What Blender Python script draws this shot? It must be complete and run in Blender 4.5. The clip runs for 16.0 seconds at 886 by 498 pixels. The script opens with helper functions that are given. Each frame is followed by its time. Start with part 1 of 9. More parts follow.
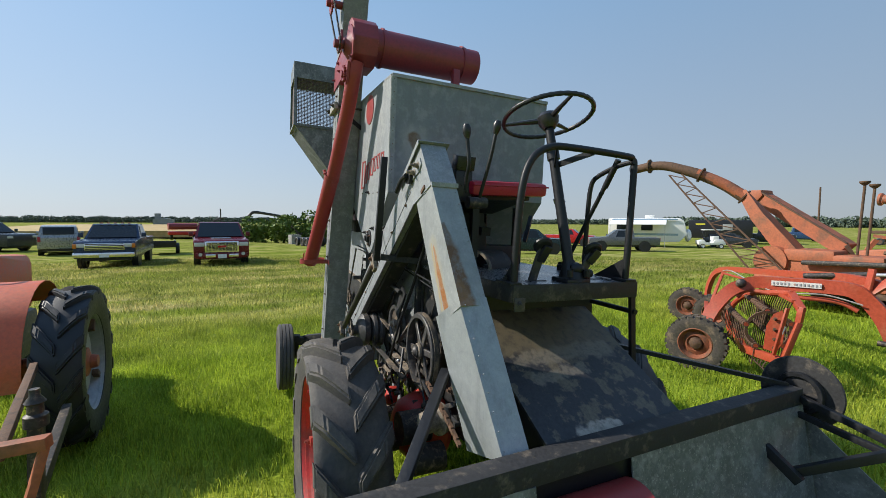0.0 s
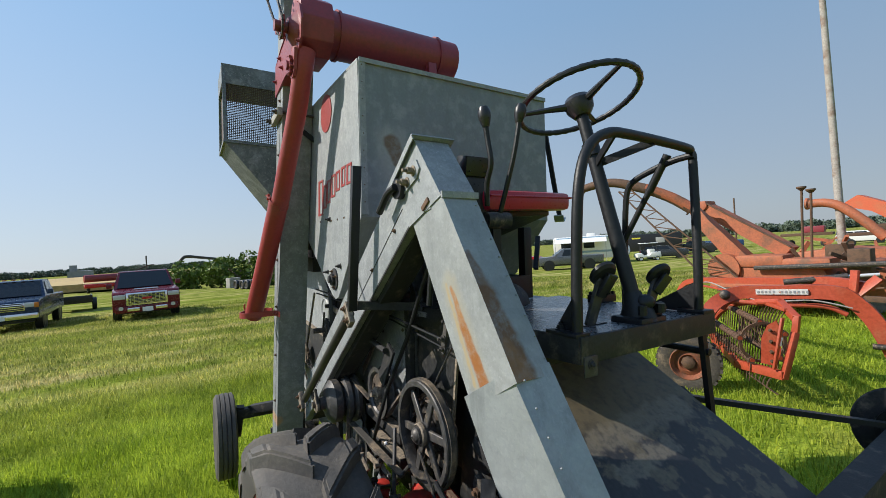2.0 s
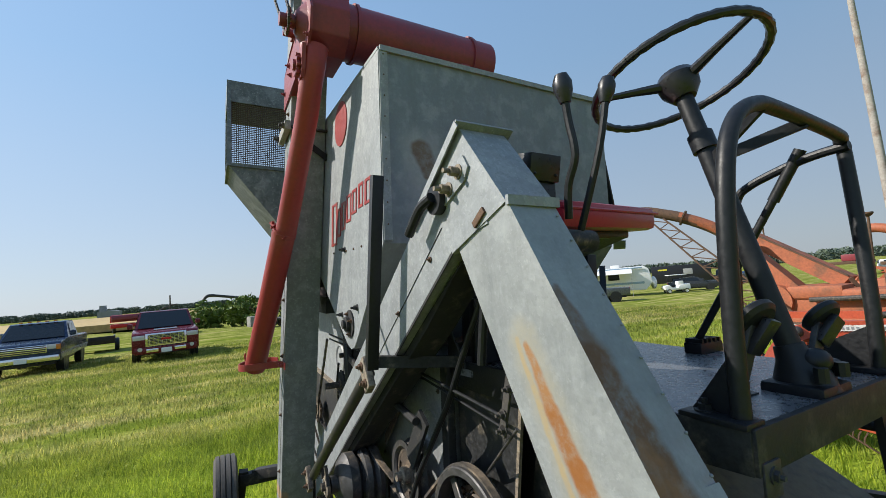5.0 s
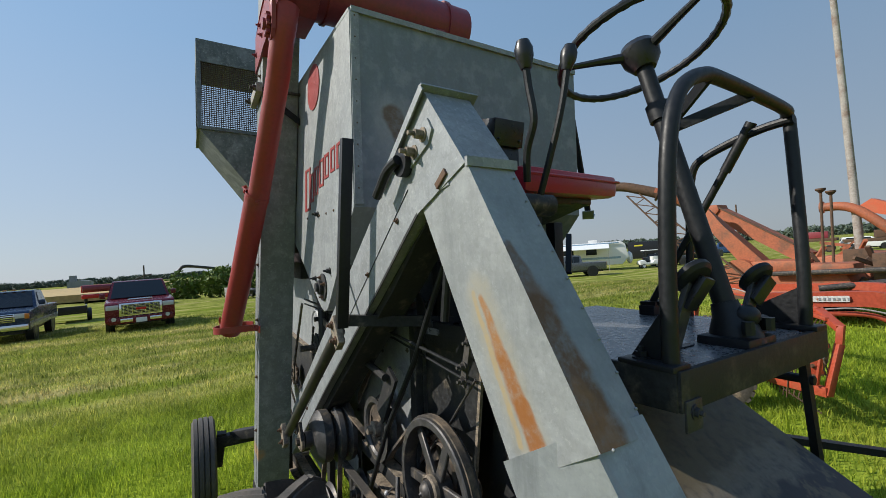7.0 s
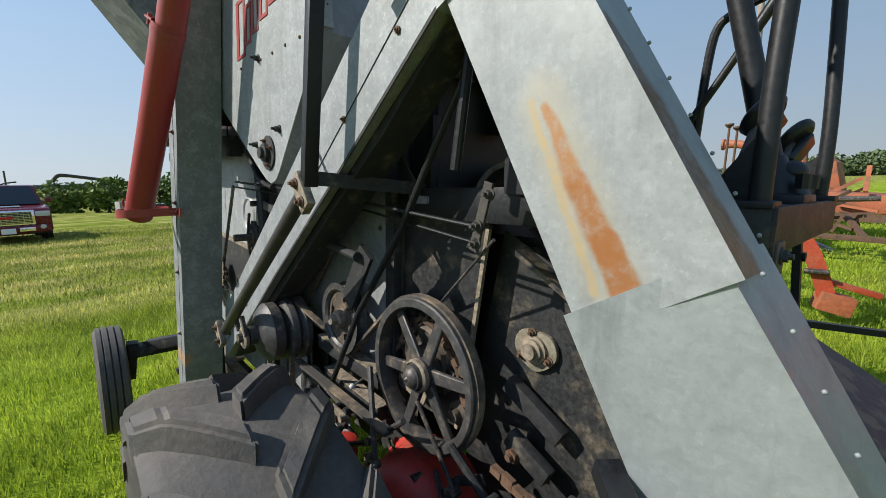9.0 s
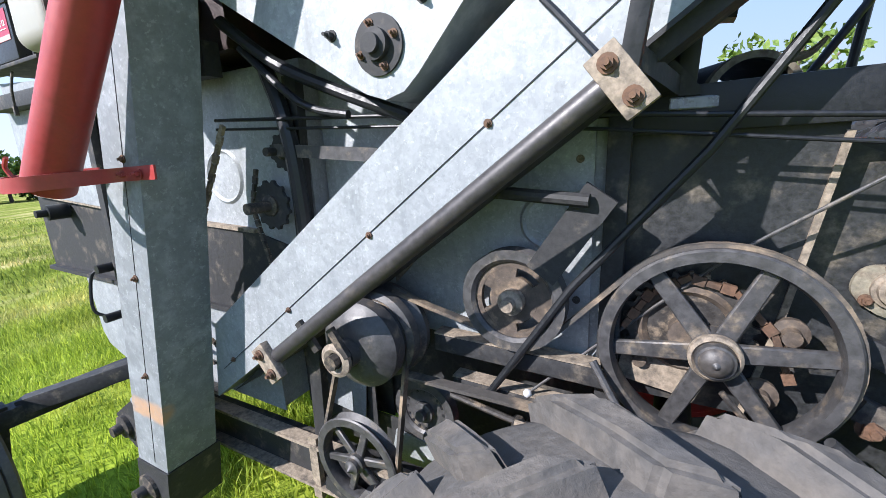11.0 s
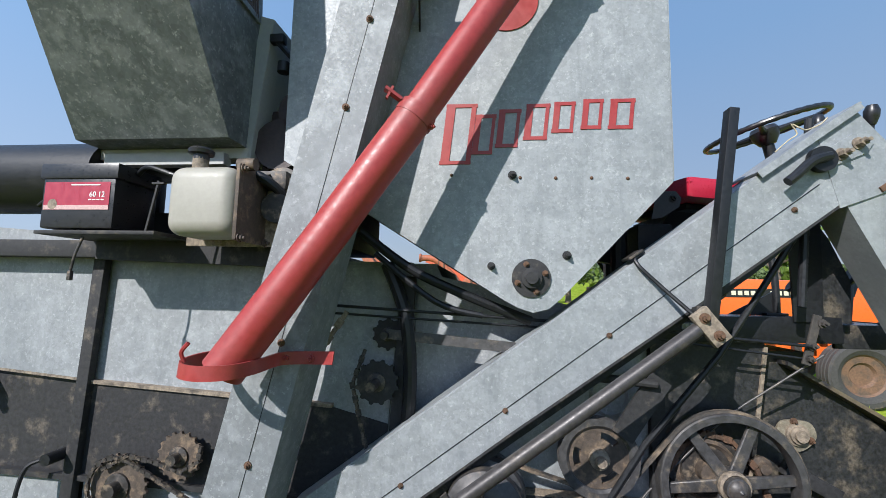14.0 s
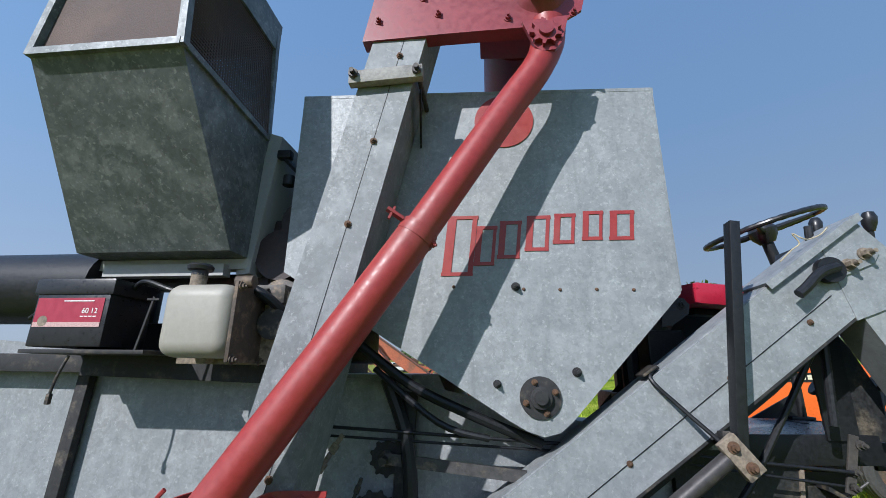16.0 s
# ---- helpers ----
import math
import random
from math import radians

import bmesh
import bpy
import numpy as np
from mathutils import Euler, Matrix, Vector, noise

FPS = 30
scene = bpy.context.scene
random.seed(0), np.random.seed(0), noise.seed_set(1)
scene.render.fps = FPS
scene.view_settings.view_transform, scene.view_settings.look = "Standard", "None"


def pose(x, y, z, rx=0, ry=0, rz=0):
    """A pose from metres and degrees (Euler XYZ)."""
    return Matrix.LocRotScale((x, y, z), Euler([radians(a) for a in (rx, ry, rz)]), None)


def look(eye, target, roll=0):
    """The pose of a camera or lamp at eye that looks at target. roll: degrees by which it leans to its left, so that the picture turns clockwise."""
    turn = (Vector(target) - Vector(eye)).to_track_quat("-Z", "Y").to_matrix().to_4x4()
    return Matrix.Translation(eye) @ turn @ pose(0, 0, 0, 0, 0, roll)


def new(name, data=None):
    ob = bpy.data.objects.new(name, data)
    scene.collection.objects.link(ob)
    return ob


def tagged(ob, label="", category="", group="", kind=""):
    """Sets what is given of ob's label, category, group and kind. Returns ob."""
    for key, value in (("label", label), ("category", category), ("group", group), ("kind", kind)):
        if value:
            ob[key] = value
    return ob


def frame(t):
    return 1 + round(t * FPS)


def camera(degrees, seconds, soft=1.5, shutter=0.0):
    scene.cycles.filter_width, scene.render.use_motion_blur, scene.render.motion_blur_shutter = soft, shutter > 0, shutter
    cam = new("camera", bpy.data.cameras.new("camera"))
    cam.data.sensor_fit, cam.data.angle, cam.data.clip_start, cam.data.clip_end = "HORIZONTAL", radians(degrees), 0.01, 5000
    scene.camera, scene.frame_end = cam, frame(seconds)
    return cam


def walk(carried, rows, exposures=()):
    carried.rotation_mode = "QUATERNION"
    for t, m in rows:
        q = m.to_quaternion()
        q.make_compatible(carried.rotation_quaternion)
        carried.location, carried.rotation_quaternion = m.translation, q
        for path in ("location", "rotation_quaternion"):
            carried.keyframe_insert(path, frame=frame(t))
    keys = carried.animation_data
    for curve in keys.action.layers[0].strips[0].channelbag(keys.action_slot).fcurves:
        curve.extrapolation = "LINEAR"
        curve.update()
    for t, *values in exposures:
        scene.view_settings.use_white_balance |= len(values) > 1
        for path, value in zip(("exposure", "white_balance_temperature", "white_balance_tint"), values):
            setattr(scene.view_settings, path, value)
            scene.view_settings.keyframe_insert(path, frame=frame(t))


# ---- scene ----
cam = camera(92.9, 16.0, 0.3)
PATH = [
    (0, (2.452, -0.667, 1.857), (0.626, 0.139, 1.727), 0.2),
    (0.5, (2.28, -0.605, 1.852), (0.475, 0.255, 1.903), -1.3),
    (1, (2.096, -0.569, 1.87), (0.326, 0.362, 1.901), -3.1),
    (1.5, (1.908, -0.656, 1.894), (0.174, 0.335, 1.992), -3.2),
    (2, (1.766, -0.601, 1.86), (0.052, 0.431, 1.862), -3.7),
    (2.5, (1.642, -0.483, 1.84), (-0.117, 0.467, 1.839), -4.5),
    (3, (1.505, -0.45, 1.83), (-0.258, 0.496, 1.835), -5.3),
    (3.5, (1.372, -0.483, 1.847), (-0.361, 0.515, 1.862), -4.0),
    (4, (1.337, -0.478, 1.864), (-0.404, 0.504, 1.932), -4.1),
    (4.2, (1.327, -0.468, 1.864), (-0.416, 0.509, 1.961), -4.1),
    (6.3, (1.402, -0.451, 1.872), (-0.346, 0.491, 2.107), -5.1),
    (6.5, (1.409, -0.456, 1.868), (-0.343, 0.48, 2.098), -4.4),
    (7, (1.398, -0.442, 1.83), (-0.315, 0.59, 1.872), -4.0),
    (7.5, (1.396, -0.408, 1.835), (-0.132, 0.879, 1.928), -2.4),
    (8, (1.38, -0.379, 1.765), (-0.152, 0.906, 1.722), -1.2),
    (8.5, (1.292, -0.399, 1.692), (-0.326, 0.767, 1.539), -2.3),
    (8.7, (1.207, -0.439, 1.67), (-0.371, 0.767, 1.432), -2.5),
    (10.8, (0.289, -0.615, 1.543), (-0.724, 1.05, 1.094), -1.6),
    (11, (0.136, -0.705, 1.563), (-0.816, 0.976, 1.044), -4.5),
    (11.5, (-0.11, -0.768, 1.578), (-0.906, 0.963, 0.968), -9.2),
    (12, (-0.306, -0.788, 1.584), (-0.833, 1.08, 1.103), -7.4),
    (12.5, (-0.435, -1.028, 1.636), (-0.772, 0.886, 1.163), -9.8),
    (13, (-0.53, -1.183, 1.613), (-0.954, 0.711, 1.129), -4.2),
    (13.5, (-0.537, -1.214, 1.679), (-0.84, 0.75, 1.461), -3.4),
    (14, (-0.519, -1.238, 1.743), (-0.728, 0.747, 1.879), 0.2),
    (14.5, (-0.498, -1.224, 1.805), (-0.548, 0.743, 2.163), 1.4),
    (15, (-0.528, -1.241, 1.846), (-0.729, 0.685, 2.347), 0.7),
    (15.5, (-0.507, -1.225, 1.887), (-0.547, 0.669, 2.527), -1.4),
    (16, (-0.526, -1.222, 1.856), (-0.73, 0.705, 2.349), -0.4),
]
EXPOSE = [(0, 0.51, 6610, 10), (4.2, 0.56, 6610, 10), (6.5, 0.39, 6610, 10), (7.0, 0.3, 6610, 10), (7.5, 0.55, 6610, 10), (8.7, 0.54, 6610, 9), (10.8, 1.45, 5890, 16), (11.4, 1.26, 6040, 16), (12, 1.23, 6140, 16), (13, 1.07, 6190, 16), (13.5, 1.03, 6090, 15), (14, 0.7, 6080, 13), (15, 0.6, 5930, 13), (15.5, 0.41, 5900, 13), (16, 0.39, 5880, 13)]
walk(cam, [(t, look(eye, target, roll)) for t, eye, target, roll in PATH], EXPOSE)

# ---- world and light ----
SUN_FROM = Vector((-0.62, -1.0, 0.87)).normalized()
world = bpy.data.worlds.new("sky_world")
scene.world = world
world.use_nodes = True
wn = world.node_tree
wn.nodes.clear()
sky = wn.nodes.new("ShaderNodeTexSky")
sky.sky_type, sky.sun_disc = "NISHITA", False
sky.sun_elevation = math.asin(SUN_FROM.z)
sky.sun_rotation = math.atan2(SUN_FROM.x, SUN_FROM.y)
sky.air_density, sky.dust_density, sky.ozone_density, sky.altitude = 1.0, 0.8, 2.0, 300
back = wn.nodes.new("ShaderNodeBackground")
back.inputs["Strength"].default_value = 0.09
wo = wn.nodes.new("ShaderNodeOutputWorld")
# thin summer haze that pales the sky towards the horizon
wtc, wsep, wmr, wmx = (wn.nodes.new("ShaderNode" + k) for k in ("TexCoord", "SeparateXYZ", "MapRange", "Mix"))
wn.links.new(wtc.outputs["Generated"], wsep.inputs[0])
wn.links.new(wsep.outputs["Z"], wmr.inputs["Value"])
wmr.inputs["From Min"].default_value, wmr.inputs["From Max"].default_value = -0.02, 0.7
wmr.inputs["To Min"].default_value, wmr.inputs["To Max"].default_value = 0.90, 0.72
wmx.data_type = "RGBA"
wn.links.new(wmr.outputs["Result"], wmx.inputs["Factor"])
wn.links.new(sky.outputs[0], wmx.inputs["A"])
wcr = wn.nodes.new("ShaderNodeValToRGB")
for k, (p, c) in enumerate(((0.0, (3.85, 4.5, 5.15)), (0.16, (3.25, 4.25, 5.5)), (0.45, (2.25, 3.75, 5.75)), (1.0, (1.5, 3.0, 5.7)))):
    e = wcr.color_ramp.elements[k] if k < 2 else wcr.color_ramp.elements.new(p)
    e.position, e.color = p, (*(v / 6 for v in c), 1)
wn.links.new(wsep.outputs["Z"], wcr.inputs[0])
wsc = wn.nodes.new("ShaderNodeVectorMath")
wsc.operation = "SCALE"
wsc.inputs["Scale"].default_value = 6.0
wn.links.new(wcr.outputs[0], wsc.inputs[0])
wn.links.new(wsc.outputs[0], wmx.inputs["B"])
# the haze is brighter on the sun's side of the sky
wdot, wside, wlit = wn.nodes.new("ShaderNodeVectorMath"), wn.nodes.new("ShaderNodeMapRange"), wn.nodes.new("ShaderNodeVectorMath")
wdot.operation, wlit.operation = "DOT_PRODUCT", "SCALE"
wn.links.new(wtc.outputs["Generated"], wdot.inputs[0])
wdot.inputs[1].default_value = SUN_FROM
wside.inputs["From Min"].default_value, wside.inputs["From Max"].default_value = -1.0, 1.0
wside.inputs["To Min"].default_value, wside.inputs["To Max"].default_value = 0.62, 1.24
wn.links.new(wdot.outputs["Value"], wside.inputs["Value"])
wn.links.new(wmx.outputs["Result"], wlit.inputs[0])
wn.links.new(wside.outputs["Result"], wlit.inputs["Scale"])
wn.links.new(wlit.outputs[0], back.inputs["Color"])
wn.links.new(back.outputs[0], wo.inputs["Surface"])
sun_data = bpy.data.lights.new("sun", "SUN")
sun_data.energy, sun_data.angle, sun_data.color = 4.05, radians(0.6), (1.0, 0.95, 0.865)
sun = new("sun", sun_data)
sun.matrix_world = look(SUN_FROM * 60, (0, 0, 0))

# ---- mesh helpers ----
V = Vector


def bm_new():
    return bmesh.new()


def part(name, bm, material, parent=None, label="", smooth=35):
    """One mesh object from a bmesh, under a thing or a part."""
    me = bpy.data.meshes.new(name)
    bmesh.ops.recalc_face_normals(bm, faces=bm.faces)
    bm.to_mesh(me)
    bm.free()
    for m in material if isinstance(material, (list, tuple)) else [material]:
        me.materials.append(m)
    if smooth:
        me.shade_smooth()
        me.set_sharp_from_angle(angle=radians(smooth))
    ob = new(name, me)
    if parent is not None:
        ob.parent = parent
    if label:
        tagged(ob, label)
    return ob


def thing(name, label, category, m=None, group="", kind=""):
    ob = new(name)
    ob.empty_display_size = 0.1
    if m is not None:
        ob.matrix_basis = m
    return tagged(ob, label, category, group, kind)


def frame_of(axis, up=(0, 0, 1)):
    """Matrix whose z is axis."""
    z = V(axis).normalized()
    u = V(up)
    if abs(z.dot(u)) > 0.98:
        u = V((1, 0, 0))
    x = u.cross(z).normalized()
    y = z.cross(x)
    return Matrix((x, y, z)).transposed().to_4x4()


def add_box(bm, c, s, rot=None, bevel=0.0):
    m = Matrix.Translation(c) @ (rot.to_4x4() if rot is not None else Matrix()) @ Matrix.Diagonal((*s, 1))
    r = bmesh.ops.create_cube(bm, size=1, matrix=m)
    if bevel:
        es = list({e for v in r["verts"] for e in v.link_edges})
        bmesh.ops.bevel(bm, geom=es, offset=bevel, segments=2, affect="EDGES", profile=0.6)
    return bm


def add_bar(bm, a, b, w, h, up=(0, 0, 1), bevel=0.0):
    """Rectangular bar from a to b: w across, h along up."""
    a, b = V(a), V(b)
    m = frame_of(b - a, up)
    return add_box(bm, (a + b) / 2, (w, h, (b - a).length), m.to_3x3(), bevel)


def add_cyl(bm, a, b, r, r2=None, seg=20, caps=True):
    a, b = V(a), V(b)
    m = Matrix.Translation((a + b) / 2) @ frame_of(b - a)
    bmesh.ops.create_cone(bm, cap_ends=caps, cap_tris=False, segments=seg, radius1=r, radius2=r if r2 is None else r2,
                          depth=(b - a).length, matrix=m)
    return bm


def add_ball(bm, c, r, squash=(1, 1, 1), seg=14):
    m = Matrix.Translation(c) @ Matrix.Diagonal((*squash, 1))
    bmesh.ops.create_uvsphere(bm, u_segments=seg, v_segments=max(6, seg * 2 // 3), radius=r, matrix=m)
    return bm


def smooth_path(pts, n=6):
    """A rounded path through points."""
    pts = [V(p) for p in pts]
    out = []
    for i in range(len(pts) - 1):
        p0, p1, p2, p3 = pts[max(i - 1, 0)], pts[i], pts[i + 1], pts[min(i + 2, len(pts) - 1)]
        for k in range(n):
            t = k / n
            out.append(0.5 * (2 * p1 + (p2 - p0) * t + (2 * p0 - 5 * p1 + 4 * p2 - p3) * t * t + (3 * p1 - p0 - 3 * p2 + p3) * t ** 3))
    out.append(pts[-1])
    return out


def add_sweep(bm, pts, r, seg=10, caps=True, radii=None, flat=None):
    """A tube along points. flat: (half width, half thickness) for a strap."""
    pts = [V(p) for p in pts]
    rings, prev = [], None
    for i, p in enumerate(pts):
        d = (pts[min(i + 1, len(pts) - 1)] - pts[max(i - 1, 0)]).normalized()
        if prev is None:
            x = frame_of(d).to_3x3().col[0]
        else:
            x = (prev - d * prev.dot(d)).normalized()
        prev = x
        y = d.cross(x)
        rr = radii[i] if radii else r
        ring = []
        for k in range(seg):
            a = 2 * math.pi * k / seg
            if flat:
                o = x * (flat[0] * (1 if math.cos(a) > 0 else -1)) + y * (flat[1] * (1 if math.sin(a) > 0 else -1))
            else:
                o = (x * math.cos(a) + y * math.sin(a)) * rr
            ring.append(bm.verts.new(p + o))
        rings.append(ring)
    for a, b in zip(rings, rings[1:]):
        for k in range(seg):
            bm.faces.new((a[k], a[(k + 1) % seg], b[(k + 1) % seg], b[k]))
    if caps:
        bm.faces.new(rings[0][::-1])
        bm.faces.new(rings[-1])
    return bm


def strap(bm, pts, w, th, side):
    """A flat band along points, w wide along the direction side."""
    pts = [V(p) for p in pts]
    s = V(side).normalized() * (w / 2)
    rows = []
    for i, p in enumerate(pts):
        d = (pts[min(i + 1, len(pts) - 1)] - pts[max(i - 1, 0)]).normalized()
        n = d.cross(s).normalized() * (th / 2)
        rows.append([bm.verts.new(p + s + n), bm.verts.new(p - s + n), bm.verts.new(p - s - n), bm.verts.new(p + s - n)])
    for a, b in zip(rows, rows[1:]):
        for k in range(4):
            bm.faces.new((a[k], a[(k + 1) % 4], b[(k + 1) % 4], b[k]))
    bm.faces.new(rows[0][::-1])
    bm.faces.new(rows[-1])
    return bm


def loop_pts(c0, r0, c1, r1, y, n=14):
    """The closed run of a belt or chain round two wheels in an xz plane."""
    a, b = V((c0[0], c0[1])), V((c1[0], c1[1]))
    d = b - a
    base = math.atan2(d.y, d.x)
    off = math.acos(max(-1, min(1, (r0 - r1) / d.length)))
    pts = []
    for k in range(n + 1):
        t = base + off + (2 * math.pi - 2 * off) * k / n
        pts.append((a.x + r0 * math.cos(t), y, a.y + r0 * math.sin(t)))
    for k in range(n + 1):
        t = base - off + 2 * off * k / n
        pts.append((b.x + r1 * math.cos(t), y, b.y + r1 * math.sin(t)))
    return pts + [pts[0]]


def add_prism(bm, poly, y0, y1, axis="y", bevel=0.0):
    """A polygon in the plane across axis, pulled from y0 to y1."""
    def at(p, d):
        return {"y": (p[0], d, p[1]), "x": (d, p[0], p[1]), "z": (p[0], p[1], d)}[axis]
    a = [bm.verts.new(at(p, y0)) for p in poly]
    b = [bm.verts.new(at(p, y1)) for p in poly]
    n = len(poly)
    fs = [bm.faces.new(a), bm.faces.new(b[::-1])]
    for k in range(n):
        fs.append(bm.faces.new((a[k], b[k], b[(k + 1) % n], a[(k + 1) % n])))
    if bevel:
        bmesh.ops.bevel(bm, geom=list({e for f in fs for e in f.edges}), offset=bevel, segments=2, affect="EDGES", profile=0.6)
    return bm


def add_hull(bm, quads):
    """A box-like solid from two four-cornered rings (lists of 4 points each), more rings allowed."""
    rings = [[bm.verts.new(p) for p in q] for q in quads]
    n = len(rings[0])
    for a, b in zip(rings, rings[1:]):
        for k in range(n):
            bm.faces.new((a[k], a[(k + 1) % n], b[(k + 1) % n], b[k]))
    bm.faces.new(rings[0][::-1])
    bm.faces.new(rings[-1])
    return bm


def add_lathe(bm, c, axis, prof, seg=28, closed=False):
    """Turns a profile of (radius, along) about axis through c."""
    m = Matrix.Translation(c) @ frame_of(axis)
    rings = []
    for r, h in prof:
        rings.append([bm.verts.new(m @ V((r * math.cos(2 * math.pi * k / seg), r * math.sin(2 * math.pi * k / seg), h))) for k in range(seg)])
    run = list(zip(rings, rings[1:])) + ([(rings[-1], rings[0])] if closed else [])
    for a, b in run:
        for k in range(seg):
            bm.faces.new((a[k], a[(k + 1) % seg], b[(k + 1) % seg], b[k]))
    if not closed:
        if prof[0][0] > 1e-4:
            bm.faces.new(rings[0][::-1])
        if prof[-1][0] > 1e-4:
            bm.faces.new(rings[-1])
    bmesh.ops.remove_doubles(bm, verts=[v for v in bm.verts], dist=1e-6)
    return bm


def add_gear(bm, c, axis, r, teeth, th, depth=0.012):
    """A toothed sprocket plate."""
    m = Matrix.Translation(c) @ frame_of(axis)
    out = []
    for k in range(teeth):
        for f, rr in ((0.0, r - depth), (0.25, r - depth), (0.42, r), (0.62, r), (0.8, r - depth)):
            a = 2 * math.pi * (k + f) / teeth
            out.append((rr * math.cos(a), rr * math.sin(a)))
    a = [bm.verts.new(m @ V((x, y, -th / 2))) for x, y in out]
    b = [bm.verts.new(m @ V((x, y, th / 2))) for x, y in out]
    n = len(out)
    bm.faces.new(a[::-1])
    bm.faces.new(b)
    for k in range(n):
        bm.faces.new((a[k], a[(k + 1) % n], b[(k + 1) % n], b[k]))
    return bm


def add_bolt(bm, c, axis, r=0.011, h=0.012):
    c, ax = V(c), V(axis).normalized()
    add_cyl(bm, c, c + ax * 0.003, r * 1.5, seg=12)
    add_cyl(bm, c, c + ax * h, r, seg=6)
    add_cyl(bm, c, c + ax * h * 1.7, r * 0.5, seg=8)
    return bm


# ---- materials ----
def mat(name, base, rough=0.6, metal=0.0, alt=None, alt_scale=3.0, alt_at=(0.45, 0.7), grain=40.0, grain_amt=0.18,
        bump=0.15, spec=0.5, stains=(), coord="Object", spangle=0.0, coat=0.0):
    """Painted, rusted or bare surface: base colour, patches of a second colour, grain, relief and stains."""
    m = bpy.data.materials.new(name)
    m.use_nodes = True
    nt = m.node_tree
    nt.nodes.clear()
    N, K = nt.nodes.new, nt.links.new
    out, bs = N("ShaderNodeOutputMaterial"), N("ShaderNodeBsdfPrincipled")
    K(bs.outputs[0], out.inputs[0])
    tc = N("ShaderNodeTexCoord")
    co = tc.outputs[coord]

    def noise_tex(scale, detail=4.0, rough_n=0.6):
        n = N("ShaderNodeTexNoise")
        n.inputs["Scale"].default_value, n.inputs["Detail"].default_value, n.inputs["Roughness"].default_value = scale, detail, rough_n
        K(co, n.inputs["Vector"])
        return n.outputs["Fac"]

    def ramp(src, lo, hi, a=0.0, b=1.0, kind="SMOOTHSTEP"):
        r = N("ShaderNodeMapRange")
        r.inputs["From Min"].default_value, r.inputs["From Max"].default_value = lo, hi
        r.inputs["To Min"].default_value, r.inputs["To Max"].default_value = a, b
        r.interpolation_type = kind
        K(src, r.inputs["Value"])
        return r.outputs["Result"]

    def mix(fac, a, b, blend="MIX"):
        x = N("ShaderNodeMix")
        x.data_type, x.blend_type = "RGBA", blend
        for sock, v in ((x.inputs["Factor"], fac), (x.inputs["A"], a), (x.inputs["B"], b)):
            if isinstance(v, (tuple, list)):
                sock.default_value = (*v[:3], 1)
            elif isinstance(v, (int, float)):
                sock.default_value = v
            else:
                K(v, sock)
        return x.outputs["Result"]

    col = tuple(base)
    fine = noise_tex(grain, 6.0, 0.65)
    if alt is not None:
        col = mix(ramp(noise_tex(alt_scale, 6.0, 0.62), *alt_at), col, alt)
    if spangle:
        # zinc crystals, then pale bloom, dark weathering, rain runs and white specks
        vo = N("ShaderNodeTexVoronoi")
        vo.inputs["Scale"].default_value = 70.0
        wv = N("ShaderNodeVectorMath")
        wv.operation = "MULTIPLY_ADD"
        wnz = N("ShaderNodeTexNoise")
        wnz.inputs["Scale"].default_value = 45.0
        K(co, wnz.inputs["Vector"])
        K(wnz.outputs["Color"], wv.inputs[0])
        wv.inputs[1].default_value = (0.03, 0.03, 0.03)
        K(co, wv.inputs[2])
        K(wv.outputs[0], vo.inputs["Vector"])
        bw = N("ShaderNodeRGBToBW")
        K(vo.outputs["Color"], bw.inputs[0])
        k = ramp(bw.outputs[0], 0.2, 0.8, 1 - spangle * 0.7, 1 + spangle * 0.5)
        comb = N("ShaderNodeCombineColor")
        for s in ("Red", "Green", "Blue"):
            K(k, comb.inputs[s])
        col = mix(1.0, col, comb.outputs[0], "MULTIPLY")
        age = min(1.0, spangle / 0.14)
        col = mix(ramp(noise_tex(13.0, 5.0, 0.6), 0.47, 0.64, 0, 0.34), col, (0.38, 0.40, 0.41))
        col = mix(ramp(noise_tex(30.0, 6.0, 0.7), 0.53, 0.62, 0, 0.24 * age), col, (0.43, 0.45, 0.455))
        col = mix(ramp(noise_tex(7.0, 7.0, 0.68), 0.50, 0.70, 0, 0.42), col, (0.165, 0.18, 0.19))
        mp = N("ShaderNodeMapping")
        mp.inputs["Scale"].default_value = (9.0, 9.0, 0.9)
        K(co, mp.inputs["Vector"])
        run = N("ShaderNodeTexNoise")
        run.inputs["Scale"].default_value, run.inputs["Detail"].default_value, run.inputs["Roughness"].default_value = 1.6, 7.0, 0.7
        K(mp.outputs[0], run.inputs["Vector"])
        col = mix(ramp(run.outputs["Fac"], 0.48, 0.72, 0, 0.48), col, (0.15, 0.163, 0.17))
        col = mix(ramp(noise_tex(70.0, 5.0, 0.7), 0.585, 0.64, 0, 0.34 * age), col, (0.54, 0.555, 0.555))
        col = mix(ramp(noise_tex(110.0, 4.0, 0.65), 0.43, 0.37, 0, 0.24 * age), col, (0.14, 0.153, 0.16))
        col = mix(ramp(noise_tex(2.2, 8.0, 0.72), 0.40, 0.70, 0, 0.45), col, (0.185, 0.203, 0.214))
    if grain_amt:
        g = ramp(fine, 0.25, 0.75, 1 - grain_amt, 1 + grain_amt)
        comb = N("ShaderNodeCombineColor")
        for s in ("Red", "Green", "Blue"):
            K(g, comb.inputs[s])
        col = mix(1.0, col, comb.outputs[0], "MULTIPLY")
